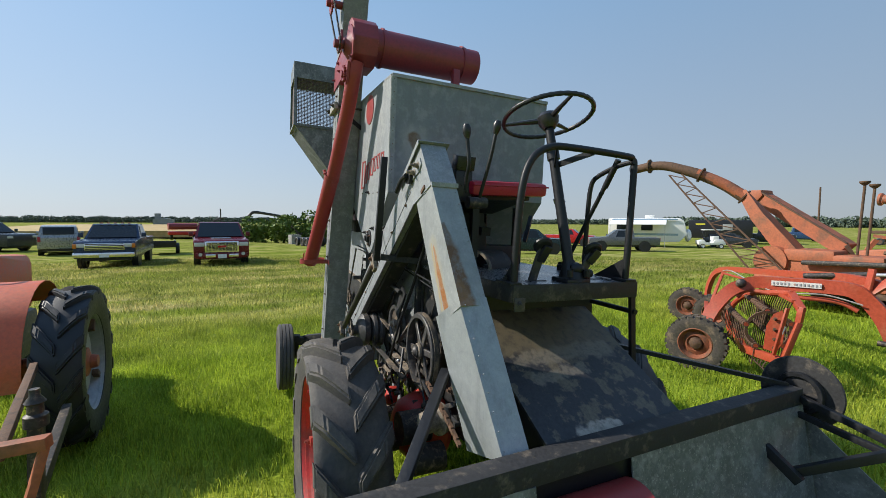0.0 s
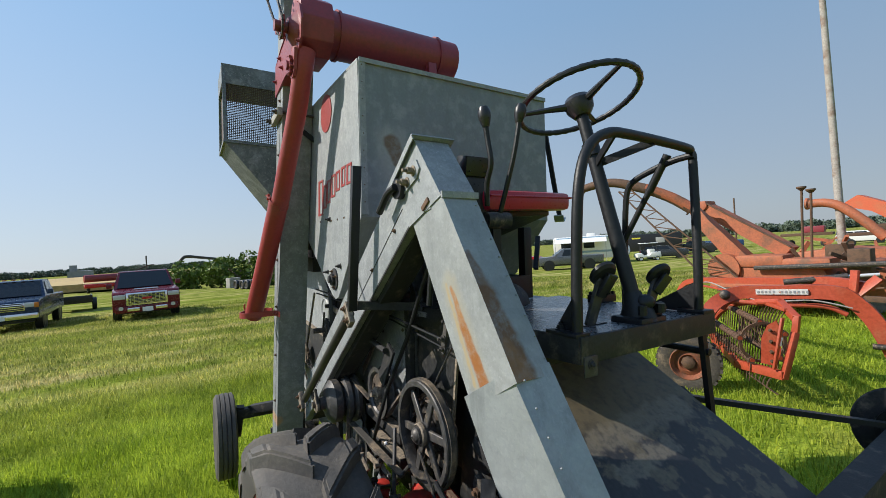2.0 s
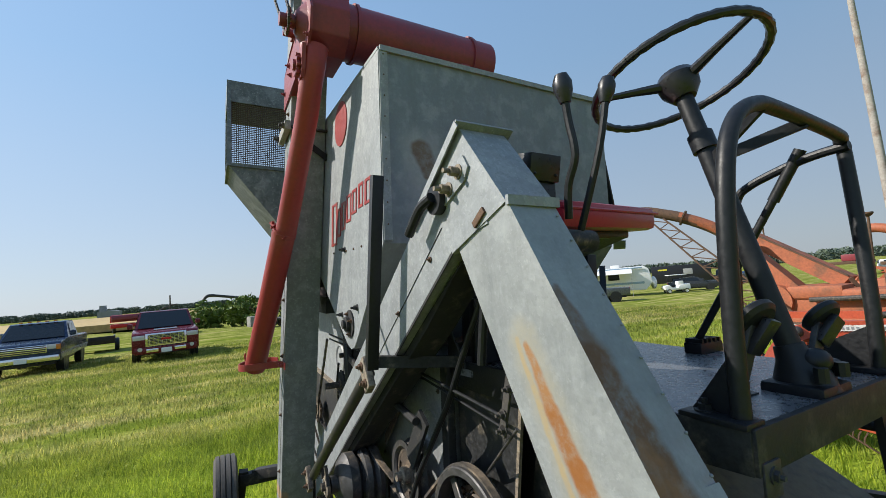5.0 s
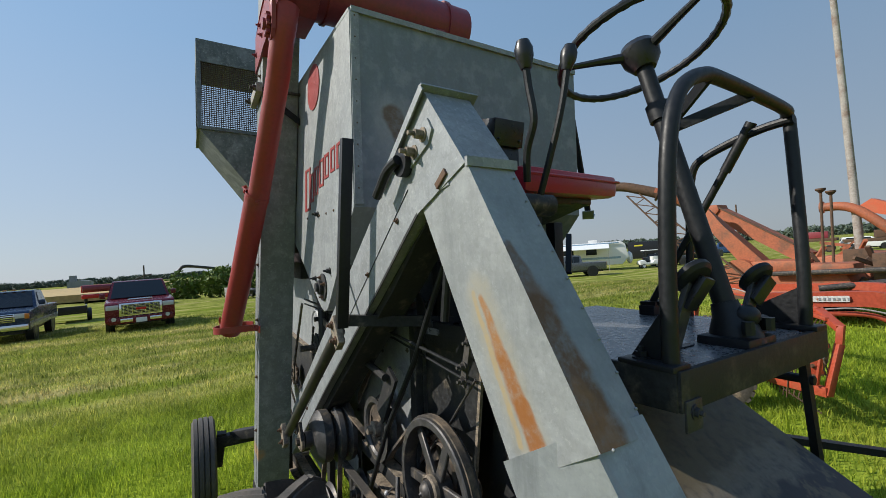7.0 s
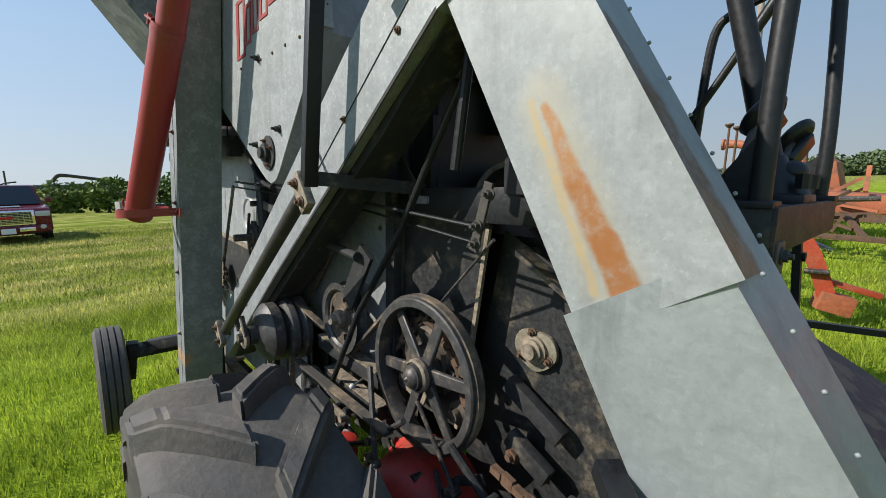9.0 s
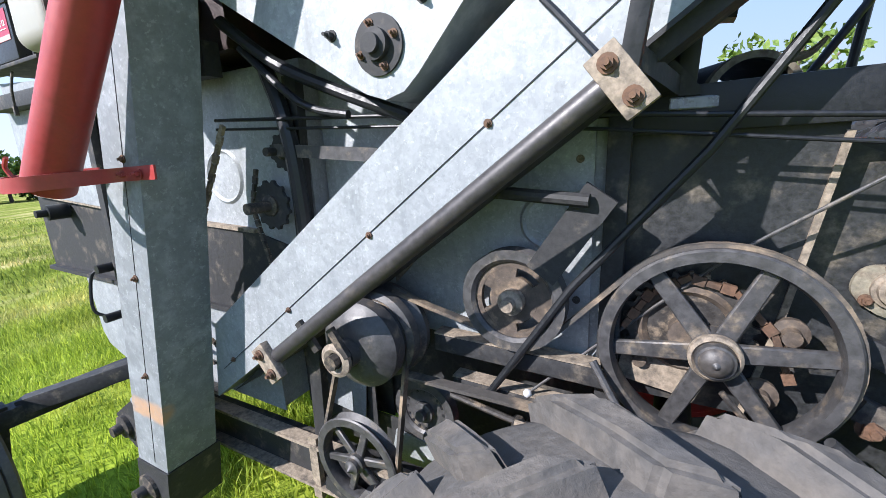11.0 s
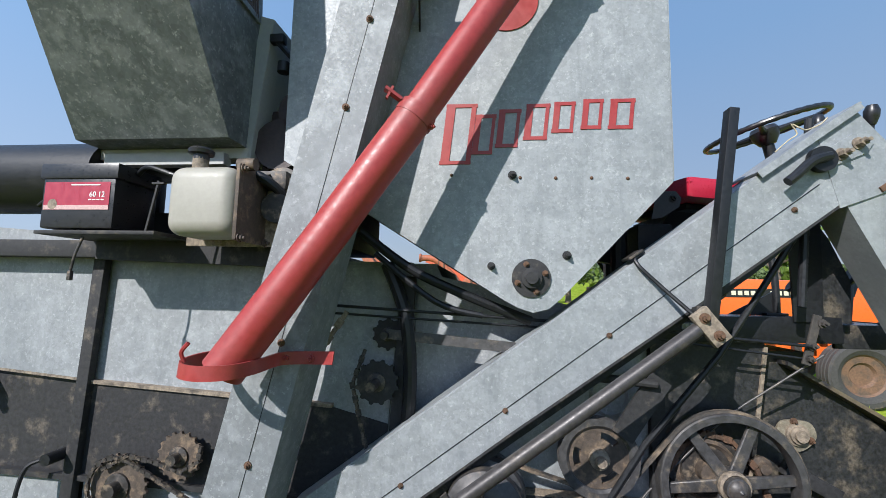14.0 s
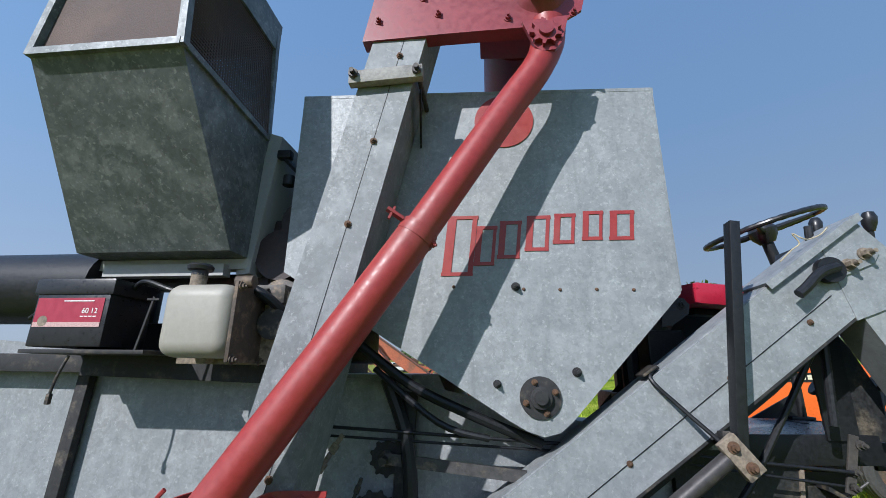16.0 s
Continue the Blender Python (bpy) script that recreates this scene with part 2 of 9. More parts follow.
    for p0, p1, r0, r1, tint, (warp, warp_scale), strength, soft in stains:
        # a ragged streak round the line p0 to p1, r0 wide at one end and r1 at the other
        wob = N("ShaderNodeTexNoise")
        wob.inputs["Scale"].default_value, wob.inputs["Detail"].default_value = warp_scale, 5.0
        K(co, wob.inputs["Vector"])

        def vm(op, a, b=None, k=None):
            n = N("ShaderNodeVectorMath")
            n.operation = op
            for q, v in ((0, a), (1, b)):
                if v is None:
                    continue
                if isinstance(v, (tuple, list, Vector)):
                    n.inputs[q].default_value = tuple(v)
                else:
                    K(v, n.inputs[q])
            if k is not None:
                if isinstance(k, (int, float)):
                    n.inputs["Scale"].default_value = k
                else:
                    K(k, n.inputs["Scale"])
            return n

        off = vm("SCALE", vm("SUBTRACT", wob.outputs["Color"], (0.5, 0.5, 0.5)).outputs[0], k=warp)
        rel = vm("SUBTRACT", vm("ADD", co, off.outputs[0]).outputs[0], p0).outputs[0]
        ab = V(p1) - V(p0)
        tt = ramp(vm("DOT_PRODUCT", rel, ab / ab.length_squared).outputs["Value"], 0.0, 1.0, kind="LINEAR")
        dist = vm("LENGTH", vm("SUBTRACT", rel, vm("SCALE", tuple(ab), k=tt).outputs[0]).outputs[0]).outputs["Value"]
        div = N("ShaderNodeMath")
        div.operation = "DIVIDE"
        K(dist, div.inputs[0])
        K(ramp(tt, 0.0, 1.0, r0, r1, "LINEAR"), div.inputs[1])
        mott = ramp(noise_tex(warp_scale * 2.2, 5.0, 0.7), 0.3, 0.6, strength * 0.45, strength)
        mul = N("ShaderNodeMath")
        mul.operation = "MULTIPLY"
        K(ramp(div.outputs[0], 1.0 - soft, 1.0 + soft * 0.4, 1.0, 0.0), mul.inputs[0])
        K(mott, mul.inputs[1])
        col = mix(mul.outputs[0], col, tint)
    if isinstance(col, tuple):
        bs.inputs["Base Color"].default_value = (*col, 1)
    else:
        K(col, bs.inputs["Base Color"])
    K(ramp(fine, 0.2, 0.8, max(0.03, rough - 0.12), min(1.0, rough + 0.12)), bs.inputs["Roughness"])
    bs.inputs["Metallic"].default_value = metal
    bs.inputs["Specular IOR Level"].default_value = spec
    bs.inputs["Coat Weight"].default_value = coat
    if bump:
        b = N("ShaderNodeBump")
        b.inputs["Strength"].default_value, b.inputs["Distance"].default_value = bump, 0.004
        K(fine, b.inputs["Height"])
        K(b.outputs[0], bs.inputs["Normal"])
    return m


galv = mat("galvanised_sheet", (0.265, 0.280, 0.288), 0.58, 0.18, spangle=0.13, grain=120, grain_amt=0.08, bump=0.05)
# darker and bluer than the side sheet: the front's shade sits in its colour
galv_front_shade = mat("galvanised_front_sheet_shade_toned", (0.18, 0.203, 0.222), 0.56, 0.2, spangle=0.03, grain=90, grain_amt=0.08, bump=0.05, stains=[
    ((0, 0.155, 1.80), (0, 0.18, 1.70), 0.10, 0.11, (0.44, 0.44, 0.42), (0.12, 6), 0.5, 0.8),
    ((0, 0.150, 1.800), (0, 0.176, 1.725), 0.042, 0.032, (0.15, 0.10, 0.065), (0.04, 12), 0.95, 0.35)])
galv_leg = mat("galvanised_chute_sheet", (0.29, 0.303, 0.303), 0.56, 0.15, spangle=0.07, grain=100, grain_amt=0.08, bump=0.05, stains=[
    ((0.675, 0.018, 1.20), (0.80, 0.03, 0.94), 0.05, 0.055, (0.34, 0.315, 0.25), (0.03, 14), 0.7, 0.5),
    ((0.655, 0.018, 1.20), (0.775, 0.03, 0.93), 0.008, 0.010, (0.42, 0.30, 0.14), (0.02, 18), 0.7, 0.6),
    ((0.680, 0.018, 1.195), (0.735, 0.02, 1.085), 0.009, 0.020, (0.34, 0.15, 0.045), (0.02, 16), 0.9, 0.5),
    ((0.735, 0.02, 1.085), (0.792, 0.025, 0.984), 0.021, 0.025, (0.30, 0.115, 0.03), (0.016, 16), 0.95, 0.4),
    ((0.785, 0.025, 1.0), (0.835, 0.03, 0.90), 0.024, 0.029, (0.29, 0.11, 0.03), (0.014, 20), 0.95, 0.3)])
galv_leg_front = mat("galvanised_chute_front", (0.275, 0.295, 0.303), 0.54, 0.15, spangle=0.04, grain=100, grain_amt=0.08, bump=0.05, stains=[
    ((0.765, 0.02, 1.30), (0.835, 0.035, 1.18), 0.012, 0.045, (0.17, 0.09, 0.045), (0.03, 14), 0.8, 0.4),
    ((0.835, 0.03, 1.18), (0.94, 0.05, 0.99), 0.042, 0.058, (0.15, 0.075, 0.03), (0.03, 14), 0.95, 0.25),
    ((0.90, 0.05, 1.06), (0.945, 0.055, 0.98), 0.02, 0.05, (0.26, 0.13, 0.05), (0.03, 20), 0.7, 0.5)])
galv_elev = mat("galvanised_elevator_sheet", (0.175, 0.185, 0.19), 0.62, 0.15, spangle=0.12, grain=110, grain_amt=0.08, bump=0.05, stains=[
    ((-1.40, -0.178, 0.225), (-1.10, -0.178, 0.225), 0.035, 0.04, (0.42, 0.24, 0.12), (0.03, 14), 0.8, 0.4)])
black = mat("black_paint", (0.012, 0.013, 0.015), 0.45, 0.0, spec=0.35, alt=(0.035, 0.034, 0.033), alt_scale=5, alt_at=(0.6, 0.85), grain=90, grain_amt=0.3, bump=0.12)
# paint of real parts; backing sheets that stand for shade use it too
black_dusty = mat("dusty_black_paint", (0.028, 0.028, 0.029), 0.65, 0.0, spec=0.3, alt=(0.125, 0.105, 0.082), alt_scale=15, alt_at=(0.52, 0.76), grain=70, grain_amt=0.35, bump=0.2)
iron = mat("oily_dirty_iron", (0.042, 0.038, 0.035), 0.55, 0.25, alt=(0.17, 0.13, 0.09), alt_scale=30, alt_at=(0.48, 0.72), grain=60, grain_amt=0.4, bump=0.35)
cast = mat("worn_cast_iron", (0.062, 0.060, 0.060), 0.5, 0.3, alt=(0.19, 0.155, 0.115), alt_scale=22, alt_at=(0.52, 0.74), grain=60, grain_amt=0.3, bump=0.3)
dusty_iron = mat("rusty_dusty_iron", (0.075, 0.058, 0.045), 0.7, 0.15, alt=(0.20, 0.145, 0.095), alt_scale=24, alt_at=(0.46, 0.7), grain=70, grain_amt=0.35, bump=0.35)
hub_iron = mat("rubbed_dark_iron", (0.060, 0.054, 0.050), 0.5, 0.1, alt=(0.15, 0.12, 0.09), alt_scale=26, alt_at=(0.5, 0.72), grain=80, grain_amt=0.3, bump=0.2)
pipe_steel = mat("worn_dark_pipe", (0.048, 0.044, 0.044), 0.45, 0.25, alt=(0.10, 0.085, 0.07), alt_scale=9, alt_at=(0.5, 0.75), grain=80, grain_amt=0.25, bump=0.1)
pale_dirt = mat("pale_dusty_iron", (0.185, 0.165, 0.12), 0.8, 0.05, alt=(0.11, 0.085, 0.06), alt_scale=30, alt_at=(0.5, 0.7), grain=80, grain_amt=0.3, bump=0.35)
tan_dirt = mat("dusty_tan_iron", (0.24, 0.195, 0.145), 0.8, 0.1, alt=(0.10, 0.083, 0.066), alt_scale=34, alt_at=(0.45, 0.7), grain=80, grain_amt=0.35, bump=0.4)
rust = mat("rusty_steel", (0.125, 0.07, 0.042), 0.8, 0.2, alt=(0.07, 0.045, 0.03), alt_scale=14, grain=90, grain_amt=0.35, bump=0.4)
red = mat("faded_red_paint", (0.29, 0.031, 0.029), 0.45, 0.0, alt=(0.265, 0.048, 0.042), alt_scale=4, grain=60, grain_amt=0.12, bump=0.1)
maroon = mat("dull_red_paint", (0.24, 0.032, 0.042), 0.45, 0.0, alt=(0.18, 0.032, 0.04), alt_scale=4, grain=50, grain_amt=0.15, bump=0.1)
red_vinyl = mat("red_vinyl", (0.40, 0.017, 0.040), 0.35, 0.0, grain=150, grain_amt=0.08, bump=0.1)
wheel_red = mat("wheel_red_paint", (0.45, 0.035, 0.025), 0.5, 0.0, alt=(0.25, 0.06, 0.04), alt_scale=6, grain=50, grain_amt=0.2, bump=0.15)
rubber = mat("dusty_tyre_rubber", (0.072, 0.068, 0.064), 0.8, 0.0, alt=(0.115, 0.10, 0.084), alt_scale=5, alt_at=(0.42, 0.7), grain=55, grain_amt=0.25, bump=0.6)
rubber_tan = mat("muddy_tyre_rubber", (0.05, 0.048, 0.045), 0.85, 0.0, alt=(0.16, 0.12, 0.08), alt_scale=3, alt_at=(0.58, 0.75), grain=40, grain_amt=0.3, bump=0.4)
rubber_mud = mat("mud_caked_tyre_rubber", (0.065, 0.056, 0.046), 0.9, 0.0, alt=(0.20, 0.15, 0.10), alt_scale=7, alt_at=(0.48, 0.68), grain=50, grain_amt=0.35, bump=0.5)
rubber_dark = mat("clean_tyre_rubber", (0.016, 0.017, 0.019), 0.55, 0.0, alt=(0.05, 0.045, 0.04), alt_scale=4, alt_at=(0.6, 0.8), grain=45, grain_amt=0.25, bump=0.25)
belt_mat = mat("worn_drive_belt", (0.05, 0.045, 0.04), 0.8, 0.0, alt=(0.24, 0.18, 0.12), alt_scale=8, grain=80, grain_amt=0.3, bump=0.2)
orange = mat("faded_orange_paint", (0.52, 0.095, 0.035), 0.5, 0.0, alt=(0.45, 0.12, 0.05), alt_scale=3, grain=40, grain_amt=0.15, bump=0.12)
orange_dull = mat("weathered_orange_paint", (0.36, 0.105, 0.045), 0.65, 0.0, alt=(0.18, 0.08, 0.042), alt_scale=3.0, grain=30, grain_amt=0.25, bump=0.2)
orange_new = mat("bright_orange_paint", (0.75, 0.13, 0.02), 0.35, 0.0, grain=30, grain_amt=0.06, bump=0.05)
plastic_white = mat("white_plastic", (0.31, 0.295, 0.25), 0.5, 0.0, alt=(0.23, 0.195, 0.145), alt_scale=9, alt_at=(0.55, 0.85), grain=60, grain_amt=0.06, bump=0.08)
plastic_black = mat("black_plastic", (0.015, 0.015, 0.017), 0.35, 0.0, grain=90, grain_amt=0.2, bump=0.05)
mesh_brown = mat("brown_screen_mesh", (0.075, 0.052, 0.045), 0.7, 0.3, alt=(0.11, 0.075, 0.06), alt_scale=5, grain=260, grain_amt=0.4, bump=0.4)
grey_paint = mat("light_grey_paint", (0.34, 0.34, 0.33), 0.5, 0.0, grain=50, grain_amt=0.08, bump=0.05)
oily = mat("oily_dark_engine", (0.035, 0.022, 0.021), 0.5, 0.1, alt=(0.09, 0.03, 0.03), alt_scale=6, alt_at=(0.5, 0.75), grain=60, grain_amt=0.35, bump=0.25)
label_red = mat("label_red_print", (0.33, 0.025, 0.05), 0.4, 0.0, grain=40, grain_amt=0.1, bump=0.0)
white_paint = mat("white_paint", (0.78, 0.78, 0.76), 0.45, 0.0, grain=30, grain_amt=0.05, bump=0.05)
wood_white = mat("chipped_white_paint", (0.55, 0.54, 0.52), 0.6, 0.0, alt=(0.33, 0.13, 0.07), alt_scale=22, alt_at=(0.58, 0.66), grain=50, grain_amt=0.15, bump=0.1)
wood_grey = mat("weathered_grey_wood", (0.30, 0.29, 0.27), 0.8, 0.0, alt=(0.18, 0.17, 0.16), alt_scale=12, grain=80, grain_amt=0.25, bump=0.4)
# worn black paint, its base greyed to hold the sky's sheen
platform_mat = mat("worn_platform_paint_with_sheen", (0.16, 0.165, 0.178), 0.30, 0.35, alt=(0.28, 0.28, 0.285), alt_scale=6, alt_at=(0.48, 0.72), grain=60, grain_amt=0.3, bump=0.1)
apron_mat = mat("scraped_black_apron", (0.030, 0.030, 0.033), 0.5, 0.0, spec=0.4, alt=(0.105, 0.088, 0.060), alt_scale=12, alt_at=(0.50, 0.58), grain=60, grain_amt=0.35, bump=0.2, stains=[
    ((0.70, 0.35, 0.785), (0.70, 0.95, 0.786), 0.17, 0.15, (0.135, 0.110, 0.070), (0.18, 11), 0.95, 0.25),
    ((0.86, 0.40, 0.694), (0.84, 0.90, 0.705), 0.045, 0.06, (0.19, 0.165, 0.125), (0.12, 24), 0.8, 0.5),
    ((0.96, 0.42, 0.636), (0.93, 0.70, 0.653), 0.03, 0.035, (0.19, 0.165, 0.125), (0.10, 28), 0.75, 0.5),
    ((1.21, 0.50, 0.492), (1.19, 0.66, 0.504), 0.06, 0.03, (0.40, 0.35, 0.28), (0.09, 14), 0.9, 0.3)])
black_sheet = mat("black_painted_sheet", (0.020, 0.021, 0.022), 0.55, 0.0, spec=0.4, alt=(0.105, 0.088, 0.066), alt_scale=11, alt_at=(0.50, 0.72), grain=90, grain_amt=0.5, bump=0.2)
galv_new = mat("newer_galvanised_sheet", (0.31, 0.335, 0.345), 0.45, 0.3, spangle=0.05, grain=100, grain_amt=0.05, bump=0.04)
# shade on the intake hood and header sheets is put into this base colour
galv_shade = mat("shade_toned_galvanised_sheet", (0.115, 0.130, 0.135), 0.55, 0.3, spangle=0.2, grain=110, grain_amt=0.1, bump=0.05)
chrome = mat("chrome", (0.75, 0.75, 0.76), 0.15, 1.0, grain=20, grain_amt=0.03, bump=0.0)
glass_dark = mat("dark_window_glass", (0.012, 0.016, 0.02), 0.12, 0.0, grain=10, grain_amt=0.05, bump=0.0, spec=0.35)
amber = mat("amber_lamp_lens", (0.6, 0.18, 0.02), 0.2, 0.0, grain=40, grain_amt=0.05, bump=0.0)
lamp_clear = mat("clear_lamp_lens", (0.55, 0.56, 0.57), 0.12, 0.2, grain=60, grain_amt=0.1, bump=0.0)
pole_wood = mat("weathered_pole", (0.34, 0.31, 0.28), 0.85, 0.0, alt=(0.20, 0.13, 0.10), alt_scale=2.5, grain=25, grain_amt=0.25, bump=0.4)

# ---- the combine harvester ----
# built in its own frame (x ahead, y to its right, z up); it stands a little askew on the field
TILT = Matrix.Translation((0, 0, 0.56)) @ Matrix.Rotation(radians(2.17), 4, V((-0.915, 0.4034, 0)))
combine = thing("combine_harvester", "old galvanised combine harvester with red and black parts on grass", "combine harvester", TILT)
MY = (0, -1, 0)


def cp(name, bm, material, label="", parent=None, smooth=35):
    return part(name, bm, material, combine if parent is None else parent, label, smooth)


# grain bin
BIN = [(0, 2.149), (0, 1.466), (-0.322, 1.117), (-0.357, 1.087), (-0.402, 1.075), (-0.447, 1.089), (-0.492, 1.113), (-1.2, 1.545), (-1.2, 2.193)]
grain_bin = cp("grain_bin", add_prism(bm_new(), BIN, 0.0, 1.105), galv_front_shade, "galvanised sheet-metal grain bin with brown stain", smooth=0)
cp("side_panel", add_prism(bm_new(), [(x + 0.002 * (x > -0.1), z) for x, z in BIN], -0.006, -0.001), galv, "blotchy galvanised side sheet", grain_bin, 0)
lip = add_bar(bm_new(), (0.004, 0, 2.151), (0.004, 1.105, 2.151), 0.012, 0.02)
add_bar(lip, (-1.2, 0.0, 2.195), (0.0, 0.0, 2.151), 0.014, 0.012)
cp("top_lip", lip, galv, parent=grain_bin)
for x, z, y0 in ((0.003, 1.485, 0.0),):
    cp("corner_angle", add_bar(bm_new(), (0.004, 0.012, 1.475), (0.004, 0.012, 2.145), 0.03, 0.006, (1, 0, 0)), galv, parent=grain_bin)
cp("red_disc", add_cyl(bm_new(), (-0.485, -0.006, 2.056), (-0.485, -0.010, 2.056), 0.098, seg=40), red, "flat round red cover plate", grain_bin)
rivets = bm_new()
for k in range(9):
    add_ball(rivets, (0.0065, 0.012, 1.53 + k * 0.075), 0.003, seg=8)
for x, z in ((-0.441, 1.482), (-0.335, 1.48), (-0.23, 1.48), (-0.126, 1.478), (-0.651, 1.491)):
    add_ball(rivets, (x, -0.006, z), 0.0055, seg=8)
tagged(cp("rivets", rivets, rust, parent=grain_bin), kind="stuff")
for x, z, r in ((-0.526, 1.211, 0.008), (-0.304, 1.246, 0.009), (-0.465, 1.490, 0.009)):
    cp("bolt", add_bolt(bm_new(), (x, -0.006, z), MY, r, 0.016), black_dusty, "dark hex bolt", grain_bin)
# painted name on the side, as plain blocks
name_bars = bm_new()
spots = [(-0.632, 1.622, 0.100, 0.195), (-0.553, 1.620, 0.066, 0.128), (-0.478, 1.638, 0.070, 0.122), (-0.392, 1.657, 0.074, 0.115),
         (-0.311, 1.670, 0.066, 0.098), (-0.226, 1.678, 0.062, 0.095), (-0.140, 1.677, 0.074, 0.095)]
for x, z, w, h in spots:
    # each sign as an open slanted frame, one side heavier than the other
    for sx, half in ((-1, w * 0.14), (1, w * 0.075)):
        c0, lean = x + sx * (w * 0.47 - half), h * 0.05
        add_prism(name_bars, [(c0 - half - lean, z - h / 2), (c0 + half - lean, z - h / 2), (c0 + half + lean, z + h / 2), (c0 - half + lean, z + h / 2)], -0.0085, -0.006)
    for sz in (-1, 1):
        add_box(name_bars, (x + sz * h * 0.05, -0.0073, z + sz * (h / 2 - 0.006)), (w * 0.98, 0.0026, 0.011))
cp("painted_lettering", name_bars, red, "red painted lettering as plain blocks", grain_bin, 0)

# bearing on the bin side
bearing = cp("bearing", add_lathe(bm_new(), (-0.408, -0.006, 1.177), MY, [(0.001, 0), (0.057, 0), (0.057, 0.006), (0.03, 0.008), (0.03, 0.022), (0.018, 0.024), (0.018, 0.034), (0.001, 0.034)], 28), black_dusty, "black flanged shaft bearing")
for a in (20, 110, 200, 290):
    cp("bolt", add_bolt(bm_new(), (-0.408 + 0.043 * math.cos(radians(a)), -0.012, 1.177 + 0.043 * math.sin(radians(a))), MY, 0.006, 0.01), rust, parent=bearing)

# leaning grain elevator
ez = lambda z: -1.255 + (z - 0.31) * 0.2253
elev = cp("grain_elevator", add_hull(bm_new(), [[(ez(z) - 0.086, -0.178, z), (ez(z) + 0.086, -0.178, z), (ez(z) + 0.086, -0.012, z), (ez(z) - 0.086, -0.012, z)] for z in (0.0, 3.03)]), galv_elev, "tall leaning galvanised elevator casing", smooth=0)
seam = bm_new()
add_bar(seam, (ez(0.02) + 0.016, -0.1785, 0.02), (ez(2.27) + 0.016, -0.1785, 2.27), 0.0015, 0.0015, (0, 1, 0))
cp("seam", seam, black, parent=elev)
for z in (0.352, 0.666, 0.985, 1.28, 1.64, 1.90, 2.20):
    cp("bolt", add_bolt(bm_new(), (ez(z) + 0.018, -0.1785, z), MY, 0.007, 0.008), rust, parent=elev)
cp("boot", add_hull(bm_new(), [[(ez(z) - 0.09, -0.182, z), (ez(z) + 0.09, -0.182, z), (ez(z) + 0.09, 0.0, z), (ez(z) - 0.09, 0.0, z)] for z in (-0.20, -0.10, -0.002)]), black_dusty, "black elevator boot", elev, 0)
cp("boot_bearing", add_lathe(bm_new(), (ez(-0.1) - 0.02, -0.182, -0.10), MY, [(0.001, 0), (0.05, 0), (0.05, 0.012), (0.022, 0.02), (0.022, 0.05), (0.001, 0.05)], 20), iron, "", elev)
cp("head_cap", add_hull(bm_new(), [[(ez(z) - 0.10, -0.175, z), (ez(z) + 0.10, -0.175, z), (ez(z) + 0.10, 0.005, z), (ez(z) - 0.10, 0.005, z)] for z in (3.028, 3.05)]), galv, "", elev, 0)
cp("clamp_bar", add_bar(bm_new(), (-0.962, -0.196, 2.108), (-0.732, -0.196, 2.118), 0.045, 0.028, (0, 1, 0), 0.003), wood_grey, "weathered grey clamp bar", elev)
for x in (-0.945, -0.748):
    ub = add_cyl(bm_new(), (x, -0.236, 2.115), (x, 0.0, 2.115), 0.008, seg=8)
    add_cyl(ub, (x, -0.223, 2.115), (x, -0.211, 2.115), 0.015, seg=6)
    cp("clamp_bolt", ub, iron, parent=elev)
cp("tie_strap", add_bar(bm_new(), (-0.745, -0.16, 2.08), (-0.765, 0.0, 1.98), 0.006, 0.03), black, parent=elev)

# red spout tube and its strap
SP = smooth_path([(-0.345, -0.15, 2.30), (-0.352, -0.155, 2.22), (-0.390, -0.160, 2.13), (-0.478, -0.167, 2.0), (-0.735, -0.210, 1.59)], 6)
spout = cp("spout_tube", add_sweep(bm_new(), SP, 0.05, 20, radii=[0.058 - 0.011 * min(1, i / 10) for i in range(len(SP))]), red, "long red-painted grain spout tube, dented")
low = bm_new()
add_sweep(low, [(-0.722, -0.214, 1.61), (-0.94, -0.259, 1.27), (-1.163, -0.308, 0.930)], 0.052, 26, caps=False)
add_sweep(low, [(-1.163, -0.308, 0.930), (-0.722, -0.214, 1.61)], 0.049, 26, caps=False)
cp("lower_tube", low, red, parent=spout)
ring = add_sweep(bm_new(), [(-0.728, -0.215, 1.60), (-0.740, -0.217, 1.581)], 0.0545, 26)
add_bar(ring, (-0.765, -0.245, 1.625), (-0.805, -0.262, 1.650), 0.022, 0.008)
add_bar(ring, (-0.785, -0.258, 1.655), (-0.80, -0.262, 1.622), 0.012, 0.006)
add_bolt(ring, (-0.688, -0.225, 1.562), (0.75, -0.4, -0.4), 0.007, 0.008)
cp("joint_clip", ring, red, parent=spout)
band = bm_new()
strap(band, smooth_path([(-0.935, -0.189, 0.952), (-1.04, -0.190, 0.949), (-1.075, -0.215, 0.947), (-1.082, -0.31, 0.944), (-1.115, -0.368, 0.940), (-1.18, -0.384, 0.938), (-1.24, -0.355, 0.940), (-1.262, -0.29, 0.944), (-1.245, -0.225, 0.948), (-1.19, -0.19, 0.950)], 5), 0.034, 0.005, (0.1, 0, 1))
sb = cp("spout_strap", band, red, "red steel strap holding the spout")
cp("strap_tail", add_sweep(bm_new(), smooth_path([(-1.235, -0.345, 0.955), (-1.24, -0.352, 0.978), (-1.225, -0.350, 1.000)], 4), 0.005, 6), red, parent=sb)
